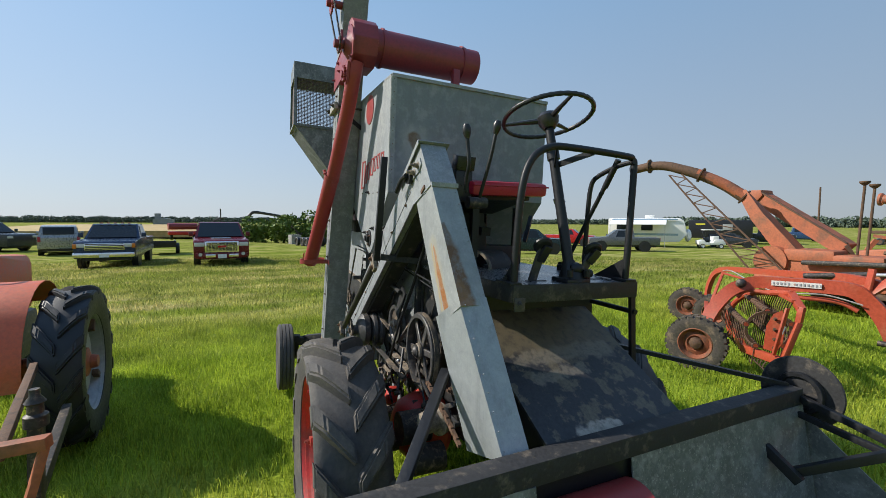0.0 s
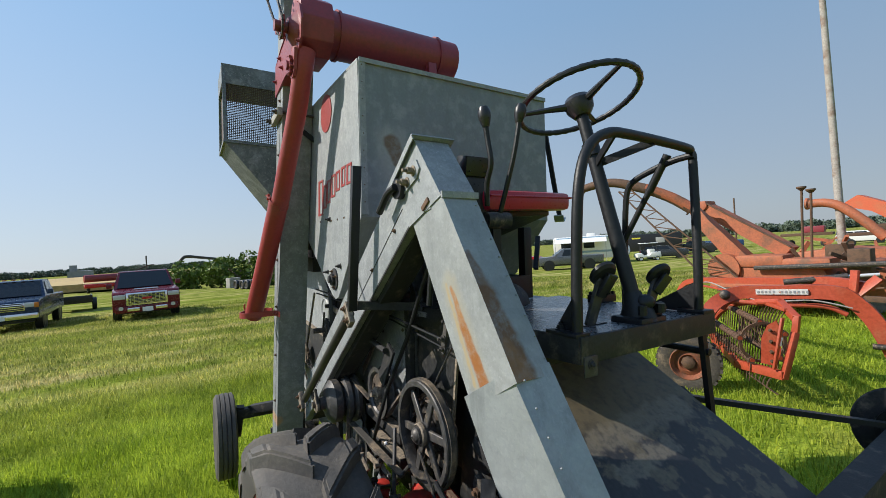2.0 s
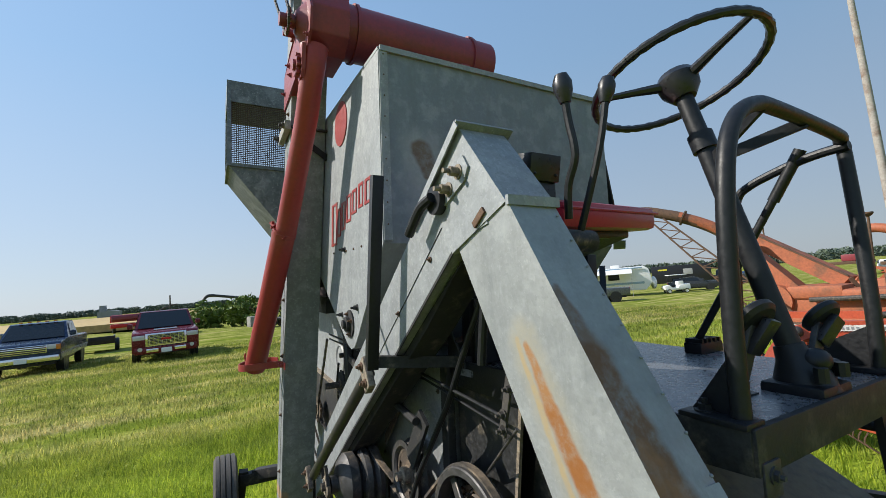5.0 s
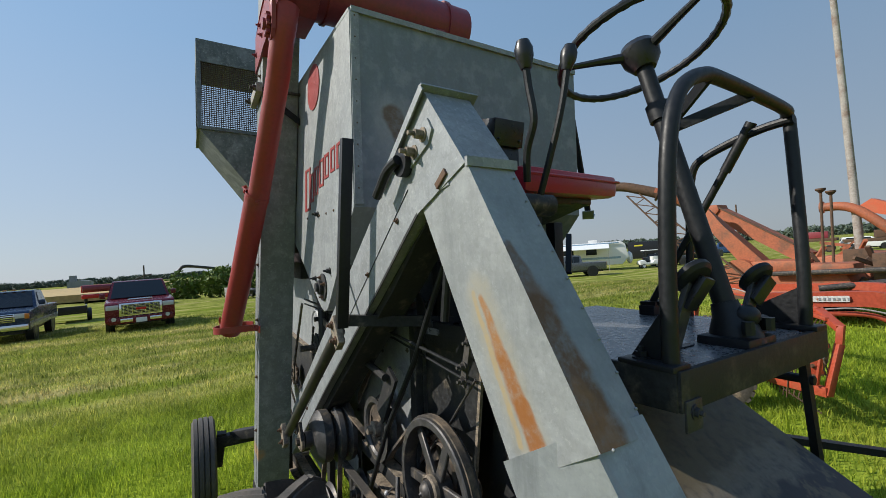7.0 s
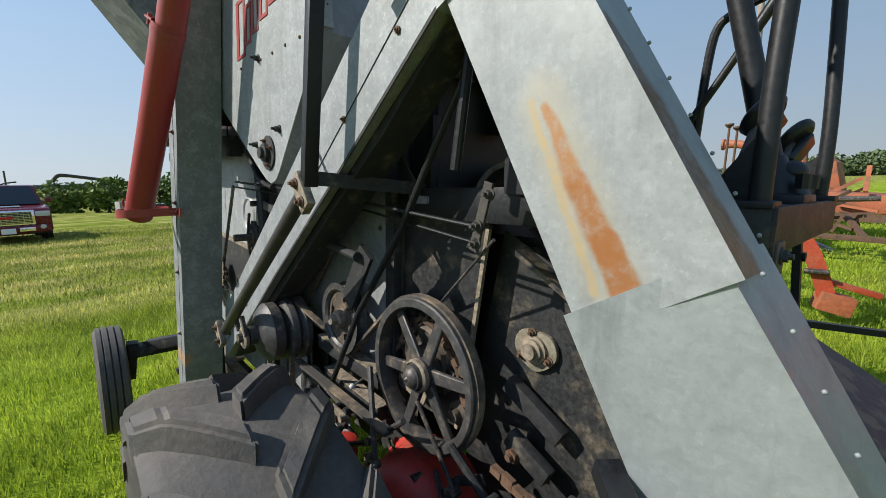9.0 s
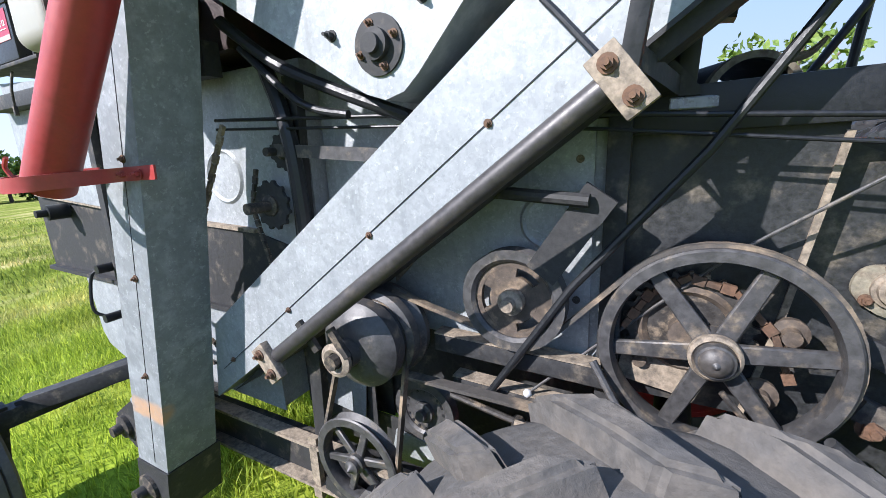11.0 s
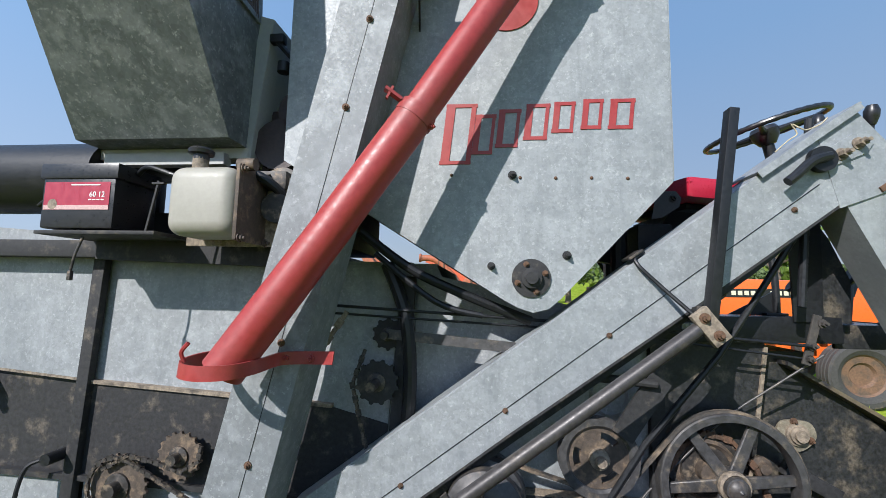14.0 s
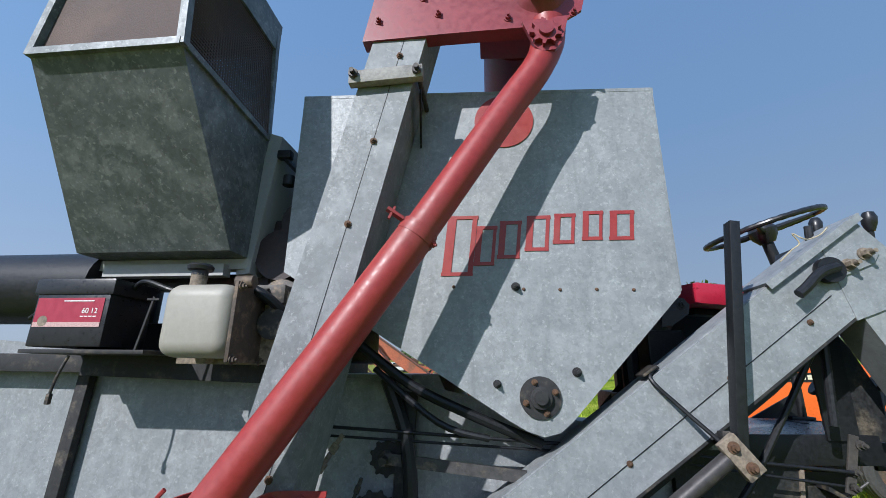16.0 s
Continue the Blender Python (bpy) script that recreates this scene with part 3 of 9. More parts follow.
for x in (-0.997, -1.06):
    cp("bolt", add_bolt(bm_new(), (x, -0.192, 0.949), MY, 0.008, 0.012), red, parent=sb)

# red auger head and tube on top of the bin
head = bm_new()
prof = [(-0.935, 2.262), (-0.905, 2.43), (-0.70, 2.46), (-0.50, 2.475), (-0.42, 2.52), (-0.33, 2.53), (-0.26, 2.48), (-0.225, 2.40), (-0.245, 2.32), (-0.30, 2.285), (-0.40, 2.27)]
add_prism(head, prof, -0.185, -0.175)
hd = cp("auger_head", head, maroon, "dull red auger gear head plate", smooth=0)
add = bm_new()
add_prism(add, [(-0.56, 2.30), (-0.55, 2.50), (-0.44, 2.59), (-0.36, 2.585), (-0.28, 2.53), (-0.255, 2.44), (-0.28, 2.34), (-0.36, 2.29)], -0.175, -0.02, bevel=0.006)
cp("head_box", add, maroon, parent=hd)
fl = bm_new()
strap(fl, [(-0.935, -0.16, 2.262), (-0.66, -0.165, 2.265), (-0.40, -0.165, 2.268)], 0.05, 0.004, (0, 1, 0))
strap(fl, [(-0.905, -0.16, 2.43), (-0.70, -0.165, 2.458), (-0.52, -0.165, 2.474)], 0.05, 0.004, (0, 1, 0))
cp("head_flange", fl, maroon, parent=hd)
boss = add_lathe(bm_new(), (-0.365, -0.185, 2.405), MY, [(0.001, 0), (0.085, 0), (0.05, 0.03), (0.045, 0.035), (0.026, 0.036), (0.026, 0.095), (0.001, 0.095)], 26)
add_gear(boss, (-0.365, -0.245, 2.405), MY, 0.052, 11, 0.012)
cp("drive_boss", boss, maroon, "red shaft boss with sprocket", hd)
plate = add_prism(bm_new(), [(-0.43, 2.275), (-0.29, 2.285), (-0.315, 2.19), (-0.335, 2.165), (-0.375, 2.16), (-0.395, 2.18)], -0.205, -0.19)
cp("neck_plate", plate, maroon, parent=hd, smooth=0)
g = add_gear(bm_new(), (-0.362, -0.214, 2.222), MY, 0.048, 9, 0.014, 0.013)
add_cyl(g, (-0.362, -0.19, 2.222), (-0.362, -0.232, 2.222), 0.022)
cp("small_sprocket", g, maroon, parent=hd)
for x, z in ((-0.885, 2.335), (-0.74, 2.415), (-0.69, 2.345), (-0.46, 2.45), (-0.47, 2.31), (-0.27, 2.31)):
    cp("bolt", add_bolt(bm_new(), (x, -0.185, z), MY, 0.009, 0.012), maroon, parent=hd)
knobs = add_cyl(bm_new(), (-0.585, -0.16, 2.49), (-0.585, -0.235, 2.49), 0.018, seg=12)
add_cyl(knobs, (-0.612, -0.19, 2.47), (-0.612, -0.19, 2.60), 0.01, seg=10)
cp("tensioner", knobs, maroon, parent=hd)
tubeb = bm_new()
add_cyl(tubeb, (-0.43, -0.02, 2.455), (-0.43, 0.74, 2.455), 0.118, seg=40)
aug = cp("levelling_auger_tube", tubeb, maroon, "large dull-red auger tube across the bin top")
for y in (0.03, 0.615):
    cp("collar", add_cyl(bm_new(), (-0.43, y, 2.455), (-0.43, y + 0.014, 2.455), 0.127, seg=40), maroon, parent=aug)
cp("foot", add_box(bm_new(), (-0.34, 0.56, 2.27), (0.05, 0.05, 0.22), None, 0.004), maroon, parent=aug)
# elevator drive sprocket and chain
spk = add_gear(bm_new(), (-0.70, -0.25, 2.80), MY, 0.075, 14, 0.012)
add_cyl(spk, (-0.70, -0.16, 2.80), (-0.70, -0.285, 2.80), 0.026)
cp("head_sprocket", spk, maroon, "red toothed drive sprocket")


def chain(pts, pitch=0.022, w=0.016, t=0.008):
    """Links laid along a run of points."""
    bm, acc = bm_new(), 0.0
    pts = [V(p) for p in pts]
    i = 0
    for a, b in zip(pts, pts[1:]):
        L = (b - a).length
        while acc < L:
            p = a.lerp(b, acc / L)
            d = (b - a).normalized()
            wide = w if i % 2 else w * 0.6
            add_bar(bm, p - d * pitch * 0.46, p + d * pitch * 0.46, wide, t if i % 2 else t * 1.3, (0, 1, 0))
            acc += pitch
            i += 1
        acc -= L
    return bm


cp("head_chain", chain(loop_pts((-0.70, 2.80), 0.07, (-0.365, 2.405), 0.05, -0.25)), iron, "drive chain")

# inclined chute: the rear leg of the big inverted V
LOW, UP = (-1.195, 0.185), (-1.138, 0.460)
chute = cp("return_chute", add_prism(bm_new(), [LOW, (-0.876, 0.418), (-0.464, 0.730), (0.0, 1.066), (0.225, 1.233), (0.469, 1.415), (0.60, 1.44), (0.505, 1.677), (0.301, 1.530), (-0.101, 1.232), (-0.328, 1.062), (-0.966, 0.588), UP], 0.002, 0.135), galv, "sloping galvanised chute casing", smooth=0)
cs = bm_new()
add_bar(cs, (-1.13, 0.001, 0.305), (0.40, 0.001, 1.459), 0.0018, 0.002)
cp("seam", cs, black, parent=chute)
edge = bm_new()
strap(edge, [(-0.966, 0.045, 0.590), (-0.328, 0.045, 1.064), (0.28, 0.045, 1.516)], 0.07, 0.004, (0, 1, 0))
cp("top_flange", edge, galv, parent=chute)
ulip = bm_new()
strap(ulip, [(-0.876, 0.004, 0.416), (-0.464, 0.004, 0.728), (0.0, 0.004, 1.064), (0.225, 0.004, 1.231), (0.462, 0.004, 1.408)], 0.012, 0.003, (0.6, 0, -0.8))
# black strip and lip stand for the shade between chute and pipe
cp("underside", add_prism(bm_new(), [(-1.15, 0.20), (-0.876, 0.375), (-0.464, 0.685), (0.225, 1.195), (0.46, 1.392), (0.225, 1.230), (-0.464, 0.727), (-0.876, 0.415)], 0.035, 0.13), black_dusty, "", chute, 0)
cp("lower_lip", ulip, black_dusty, parent=chute)
for x, z in ((-0.185, 1.016), (-0.481, 0.791), (-0.783, 0.563), (-1.07, 0.352), (0.10, 1.235), (0.33, 1.385)):
    cp("bolt", add_bolt(bm_new(), (x, 0.001, z), MY, 0.0055, 0.006), rust, parent=chute)
lid = bm_new()
strap(lid, [(0.235, 0.07, 1.492), (0.515, 0.07, 1.694)], 0.165, 0.006, (0, 1, 0))
strap(lid, [(0.235, -0.012, 1.484), (0.515, -0.012, 1.686)], 0.022, 0.004, (0.6, 0, -0.8))
cp("peak_lid", lid, galv, "bent lid plate at the peak", chute, 0)
# front leg
leg = bm_new()
add_prism(leg, [(0.45, 1.39), (0.669, 1.474), (0.505, 1.679), (0.40, 1.61)], 0.0, 0.132)
legp = cp("feeder_chute", leg, galv, "downward galvanised chute with rust streaks", smooth=0)
mid = bm_new()
add_hull(mid, [[(0.450, 0.004, 1.44), (0.672, 0.004, 1.468), (0.672, 0.125, 1.468), (0.450, 0.125, 1.44)],
               [(0.755, 0.034, 0.855), (0.95, 0.034, 0.978), (0.95, 0.155, 0.978), (0.755, 0.155, 0.855)]])
ob = cp("upper_leg", mid, [galv_leg, galv_leg_front], "rust-streaked galvanised casing", legp, 0)
for f in ob.data.polygons:
    f.material_index = 1 if f.normal.x > 0.6 else 0
sl = bm_new()
add_hull(sl, [[(0.729, 0.024, 0.884), (0.922, 0.036, 1.002), (0.938, 0.155, 1.008), (0.735, 0.160, 0.885)],
              [(0.972, 0.081, 0.385), (1.236, 0.085, 0.478), (1.236, 0.200, 0.478), (0.972, 0.215, 0.385)]])
cp("lower_leg", sl, galv_new, "newer galvanised sleeve", legp, 0)
br = bm_new()
for k in range(9):
    t = 0.05 + k * 0.11
    add_ball(br, V((0.948, 0.045, 1.012)).lerp(V((1.238, 0.10, 0.47)), t), 0.003, seg=8)
    add_ball(br, V((0.674, 0.112, 1.47)).lerp(V((0.955, 0.145, 0.985)), t), 0.003, seg=8)
tagged(cp("rivets", br, galv, parent=legp), kind="stuff")
cp("seam_lip", add_bar(bm_new(), (0.672, 0.0, 1.476), (0.676, 0.13, 1.476), 0.01, 0.02), galv, parent=legp)
# adjuster on the peak
ap = add_prism(bm_new(), [(0.43, 1.508), (0.40, 1.548), (0.49, 1.603), (0.525, 1.608), (0.545, 1.578), (0.525, 1.548)], -0.006, 0.002)
adj = cp("tension_adjuster", ap, galv, "slotted belt tension plate", smooth=0)
for x, z in ((0.504, 1.575), (0.457, 1.544)):
    cp("bolt", add_bolt(bm_new(), (x, -0.006, z), MY, 0.012, 0.024), tan_dirt, parent=adj)
cr = add_cyl(bm_new(), (0.402, 0.0, 1.528), (0.402, -0.022, 1.528), 0.036, seg=24)
cp("crank_boss", cr, black, parent=adj)
cp("crank_lever", add_sweep(bm_new(), smooth_path([(0.41, -0.03, 1.533), (0.36, -0.036, 1.516), (0.315, -0.04, 1.476), (0.29, -0.04, 1.456)], 4), 0.0135, 10), black, "black crank lever", adj)
cp("rusty_tab", add_box(bm_new(), (0.575, -0.003, 1.456), (0.05, 0.006, 0.016), Euler((0, radians(-35), 0)).to_matrix(), 0.001), rust, parent=adj)

# pipe beside the chute with its end brackets, and the flat post
pipe = cp("linkage_pipe", add_cyl(bm_new(), (-0.724, -0.102, 0.487), (0.035, -0.078, 1.056), 0.0195, seg=20), pipe_steel, "worn dark steel pipe along the chute")
for c in ((-0.735, -0.118, 0.475), (0.047, -0.088, 1.055)):
    b = bm_new()
    rot = Euler((0, radians(-30), 0)).to_matrix()
    add_box(b, c, (0.05, 0.022, 0.10), Euler((0, radians(-38), 0)).to_matrix(), 0.003)
    bk = cp("bracket", b, tan_dirt, "tan dusty pivot bracket", pipe)
    for s in (-1, 1):
        off = Euler((0, radians(-38), 0)).to_matrix() @ V((0, -0.011, 0.028 * s))
        cp("bolt", add_bolt(bm_new(), V(c) + off, MY, 0.0095, 0.011), rust, parent=bk)
cp("flat_post", add_bar(bm_new(), (0.055, -0.075, 1.07), (0.136, -0.07, 1.655), 0.026, 0.036, (0, 1, 0), 0.002), black, "black angle-steel post")
cp("foot_bend", add_sweep(bm_new(), smooth_path([(-0.075, 0.03, 1.262), (-0.108, 0.0, 1.232), (-0.05, -0.02, 1.163), (0.03, -0.06, 1.075)], 4), 0.006, 8), black, "bent black hook rod")
cp("hook_clamp", add_box(bm_new(), (-0.105, 0.035, 1.252), (0.05, 0.07, 0.008), Euler((0, radians(-35), 0)).to_matrix(), 0.002), iron, "small dark clamp plate")
cp("post_stay", add_bar(bm_new(), (0.05, -0.05, 1.09), (0.12, 0.30, 1.06), 0.03, 0.035), black_dusty, "")

# separator body and frame
YB = 0.16
sb = add_prism(bm_new(), [(-1.96, 0.09), (-1.06, 0.09), (-1.06, 0.47), (-0.80, 0.47), (-0.80, 1.23), (-1.96, 1.23)], 0.16, 1.16)
add_prism(sb, [(-0.80, 0.47), (-0.005, 0.47), (-0.005, 1.02), (-0.62, 1.02), (-0.72, 1.23), (-0.80, 1.23)], 0.221, 1.16)
body = cp("separator_body", sb, galv, "galvanised separator housing", smooth=0)
# black core keeps the open recess dark, in place of real shade
cp("inner_housing", add_box(bm_new(), (-0.53, 0.73, 0.26), (1.05, 0.78, 0.42)), black_dusty, "recessed lower housing, black for the shade inside", body)


def panel(name, poly, y, material, label="", th=0.006):
    return cp(name, add_prism(bm_new(), poly, y - th, y), material, label, body, 0)


panel("rear_upper_panel", [(-1.96, 0.785), (-1.0, 0.745), (-0.90, 1.21), (-1.93, 1.29)], YB, galv, "galvanised side panel")
panel("front_upper_panel", [(-0.80, 0.482), (-0.03, 0.482), (-0.03, 1.05), (-0.78, 1.20)], YB + 0.055, galv)
panel("mid_panel", [(-1.10, 0.70), (-0.86, 0.69), (-0.83, 1.20), (-1.06, 1.215)], YB - 0.004, galv)
panel("black_band", [(-1.96, 0.458), (-0.86, 0.44), (-0.86, 0.69), (-1.05, 0.735), (-1.96, 0.780)], YB - 0.012, black_dusty, "black painted band")
panel("lower_panel", [(-1.95, 0.10), (-1.05, 0.08), (-1.05, 0.44), (-1.95, 0.452)], YB - 0.006, galv)
panel("lower_mid_panel", [(-1.04, 0.06), (-0.72, 0.05), (-0.72, 0.42), (-1.04, 0.44)], YB + 0.10, black_dusty)
# added black backing sheets stand for the shade in the void
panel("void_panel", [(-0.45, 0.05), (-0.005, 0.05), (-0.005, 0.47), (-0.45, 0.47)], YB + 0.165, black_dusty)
panel("inner_panel", [(-1.06, -0.16), (-0.45, -0.16), (-0.45, 0.06), (-1.06, 0.08)], YB + 0.14, black_dusty, "inner backing panel, black for the shade")
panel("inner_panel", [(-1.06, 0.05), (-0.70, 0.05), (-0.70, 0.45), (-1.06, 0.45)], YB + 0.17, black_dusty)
panel("seam_panel", [(-2.10, 0.02), (-1.90, 0.02), (-1.90, 1.28), (-2.10, 1.28)], YB + 0.03, black_dusty)
panel("patch_panel", [(-0.70, -0.13), (-0.50, -0.13), (-0.50, 0.02), (-0.66, 0.04)], YB + 0.12, galv)
panel("patch_panel", [(-0.93, 0.10), (-0.76, 0.08), (-0.74, 0.27), (-0.86, 0.33)], YB + 0.085, galv)
panel("patch_panel", [(-0.48, 0.06), (-0.27, 0.05), (-0.30, 0.15), (-0.42, 0.21)], YB + 0.06, galv)
hole = add_lathe(bm_new(), (-1.185, YB - 0.006, 0.915), MY, [(0.074, 0.0), (0.083, 0.007), (0.092, 0.0)], 36, closed=True)
cp("ring_bead", hole, galv, "pressed ring in the side sheet", body)
for x, z, w_ in ((-0.41, 0.475, 0.425), (-0.36, 0.36, 0.37)):
    lb = add_bar(bm_new(), (x, YB + 0.01, z), (x + w_, YB + 0.01, z - 0.01), 0.05, 0.045, (0, 0, 1), 0.003)
    cp("sill_rail", lb, black_dusty, "dusty black sill rail", body)
    cp("sill_dust", add_bar(bm_new(), (x, YB + 0.008, z + 0.026), (x + w_, YB + 0.008, z + 0.016), 0.046, 0.004), tan_dirt, "dust lying on the rail", body)
# thin tan plate paints the sunlit sliver below the chute
cp("lit_plate", add_prism(bm_new(), [(-0.545, 0.615), (-0.50, 0.66), (-0.355, 0.815), (-0.40, 0.80), (-0.545, 0.665)], YB + 0.02, YB + 0.026), tan_dirt, "tan plate drawn as a sunlit sliver", body, 0)
for x, z in ((-0.62, 0.56), (-0.30, 0.90), (-0.25, 0.52), (-0.06, 0.94), (-0.06, 0.62)):
    cp("rivet", add_bolt(bm_new(), (x, YB + 0.049, z), MY, 0.006, 0.005), iron, parent=body)
arc = add_lathe(bm_new(), (-0.13, YB + 0.049, 0.80), MY, [(0.05, 0.0), (0.058, 0.006), (0.066, 0.0)], 30, closed=True)
cp("ring_bead", arc, galv, "", body)
seamr = bm_new()
add_bar(seamr, (-1.96, YB - 0.015, 0.783), (-1.05, YB - 0.015, 0.742), 0.03, 0.012)
add_bar(seamr, (-2.68, YB - 0.015, 0.838), (-1.97, YB - 0.015, 0.788), 0.02, 0.012)
cp("ledge", seamr, tan_dirt, "rusty ledge strip", body)
led = bm_new()
add_bar(led, (-2.7, YB - 0.02, 0.465), (-1.05, YB - 0.02, 0.442), 0.03, 0.018)
cp("ledge", led, black_dusty, "", body)
for x0, z0, x1, z1, w in ((-2.008, -0.12, -1.938, 1.34, 0.045), (-0.855, 0.05, -0.80, 1.18, 0.05), (0.012, 0.30, 0.018, 1.06, 0.045)):
    yu = YB - 0.03 if x0 < -0.5 else YB + 0.045
    cp("upright", add_bar(bm_new(), (x0, yu, z0), (x1, yu, z1), w, 0.03, (0, 1, 0), 0.003), black_dusty, "black steel upright", body)
tail = panel("tail_panel", [(-2.72, 0.845), (-1.97, 0.792), (-1.96, 1.31), (-2.72, 1.36)], 0.14, galv)
panel("tail_band", [(-2.72, 0.465), (-1.97, 0.46), (-1.97, 0.785), (-2.72, 0.838)], YB + 0.005, black_dusty)
panel("tail_flap", [(-2.38, 0.455), (-1.98, 0.455), (-1.98, 0.05), (-2.12, 0.03), (-2.30, 0.10), (-2.34, 0.16)], YB - 0.004, galv)
cp("tail_body", add_box(bm_new(), (-2.34, 0.66, 0.90), (0.74, 0.96, 0.80)), galv, "", body)
# frame rail
rail = cp("frame_rail", add_box(bm_new(), (-1.08, YB - 0.02, -0.037), (1.88, 0.05, 0.14), Euler((0, radians(-0.3), 0)).to_matrix(), 0.004), black_dusty, "black channel frame rail")
rl = bm_new()
add_bar(rl, (-2.0, YB - 0.06, 0.036), (-0.15, YB - 0.06, 0.046), 0.05, 0.012)
add_bar(rl, (-2.0, YB - 0.06, -0.118), (-0.15, YB - 0.06, -0.112), 0.05, 0.012)
cp("rail_lip", rl, tan_dirt, "", rail)
rl = bm_new()
add_bar(rl, (-1.96, YB - 0.045, 0.098), (-1.35, YB - 0.045, 0.098), 0.04, 0.016)
cp("rail_lip", rl, tan_dirt, "", rail)
cp("rail_upright", add_bar(bm_new(), (-0.862, 0.09, -0.16), (-0.858, 0.09, 0.075), 0.035, 0.02, (0, 1, 0)), tan_dirt, "", rail)
cp("lower_brace", add_bar(bm_new(), (-0.80, 0.08, -0.06), (-0.10, 0.06, -0.22), 0.03, 0.05), black_dusty, "", rail)
# tail auger boot
bt = add_prism(bm_new(), [(-1.72, 0.03), (-1.70, -0.05), (-1.62, -0.09), (-1.38, 0.02), (-1.375, 0.30), (-1.56, 0.135)], -0.10, 0.04)
boot = cp("tailings_boot", bt, black_dusty, "black tailings boot with galvanised neck", smooth=0)
cp("neck", add_prism(bm_new(), [(-1.57, 0.135), (-1.50, 0.02), (-1.34, 0.08), (-1.36, 0.30)], -0.104, -0.02), galv, "", boot, 0)
cp("boot_hub", add_lathe(bm_new(), (-1.66, -0.10, -0.005), MY, [(0.001, 0), (0.045, 0), (0.045, 0.015), (0.022, 0.02), (0.02, 0.05), (0.001, 0.05)], 20), iron, "", boot)

# feeder house and black side sheets at the front
fh = bm_new()
add_box(fh, (0.30, 0.70, 0.66), (0.54, 0.72, 0.58))
feeder = cp("feeder_house", fh, black, "black feeder house")
cp("side_sheet", add_prism(bm_new(), [(0.03, 0.40), (0.03, 1.045), (0.375, 1.035), (0.375, 0.975), (0.323, 0.64), (0.275, 0.40)], 0.239, 0.245), black_sheet, "smooth black side sheet", feeder, 0)
cp("front_sheet", add_prism(bm_new(), [(0.24, 0.20), (0.30, 0.60), (0.372, 0.965), (0.398, 0.954), (0.541, 0.888), (0.66, 0.80), (0.95, 0.55), (0.95, 0.30), (0.5, 0.15)], 0.304, 0.310), black_sheet, "", feeder, 0)
dg = bm_new()
strap(dg, [(0.376, 0.238, 0.975), (0.324, 0.238, 0.64), (0.276, 0.238, 0.40)], 0.012, 0.010, (0.9, 0, -0.15))
cp("worn_edge", dg, tan_dirt, "", feeder)
cp("top_angle", add_bar(bm_new(), (0.03, 0.215, 1.024), (0.60, 0.225, 1.036), 0.016, 0.085, (0, 0, 1), 0.003), black, "", feeder)
hb = bm_new()
fl = [(0.49 + 0.062 * math.cos(k * math.pi / 15), 0.686 + (0.050 + 0.006 * math.sin(3 * k * math.pi / 15)) * math.sin(k * math.pi / 15)) for k in range(30)]
add_prism(hb, fl, 0.290, 0.302, bevel=0.002)
hbp = cp("flange_bearing", hb, pale_dirt, "pale dusty flange bearing", feeder)
part("bearing_hub", add_lathe(bm_new(), (0.49, 0.290, 0.686), MY, [(0.001, 0), (0.036, 0), (0.036, 0.008), (0.029, 0.010), (0.028, 0.018), (0.020, 0.020), (0.019, 0.030), (0.001, 0.031)], 24), tan_dirt, hbp)
for a in (100, 215, 335):
    part("bolt", add_bolt(bm_new(), (0.49 + 0.046 * math.cos(radians(a)), 0.290, 0.686 + 0.042 * math.sin(radians(a))), MY, 0.008, 0.01), rust, hbp)
cp("shaker_beam", add_bar(bm_new(), (0.431, 0.27, 0.588), (0.59, 0.27, 0.506), 0.045, 0.03, (0, 1, 0), 0.003), black_dusty, "dusty black beam")
cp("shaker_beam", add_bar(bm_new(), (0.456, 0.25, 0.461), (0.574, 0.25, 0.407), 0.045, 0.03, (0, 1, 0), 0.003), black_dusty, "dusty black beam")
cp("beam_bolt", add_bolt(bm_new(), (0.48, 0.24, 0.426), MY, 0.017, 0.016), rust, "rusty bolt head")
yd = cp("yellowed_drum", add_lathe(bm_new(), (0.262, 0.46, 1.035), (-0.45, 0.9, 0.0), [(0.112, 0), (0.112, 0.24), (0.104, 0.24), (0.104, 0.0)], 36, closed=True), black_dusty, "open black drum with a yellowed rim", feeder)
cp("drum_rim", add_lathe(bm_new(), (0.262, 0.456, 1.035), (-0.45, 0.9, 0.0), [(0.101, 0), (0.116, 0), (0.116, 0.018), (0.101, 0.018)], 36, closed=True), pale_dirt, "yellowed rim", yd)
cp("loose_flap", add_sweep(bm_new(), smooth_path([(0.31, 0.44, 1.125), (0.34, 0.43, 1.128), (0.365, 0.42, 1.155)], 4), 0.010, 6, radii=[0.012 - 0.001 * i for i in range(9)]), tan_dirt, "", yd)
cp("gusset", add_prism(bm_new(), [(0.043, 1.05), (0.043, 1.165), (0.060, 1.165), (0.15, 1.063), (0.15, 1.05)], 0.20, 0.206), black_dusty, "black gusset plate", feeder, 0)
cp("seat_post", add_bar(bm_new(), (0.125, 0.26, 1.05), (0.135, 0.26, 1.27), 0.035, 0.03, (0, 1, 0), 0.002), black, "black post under the seat", feeder)


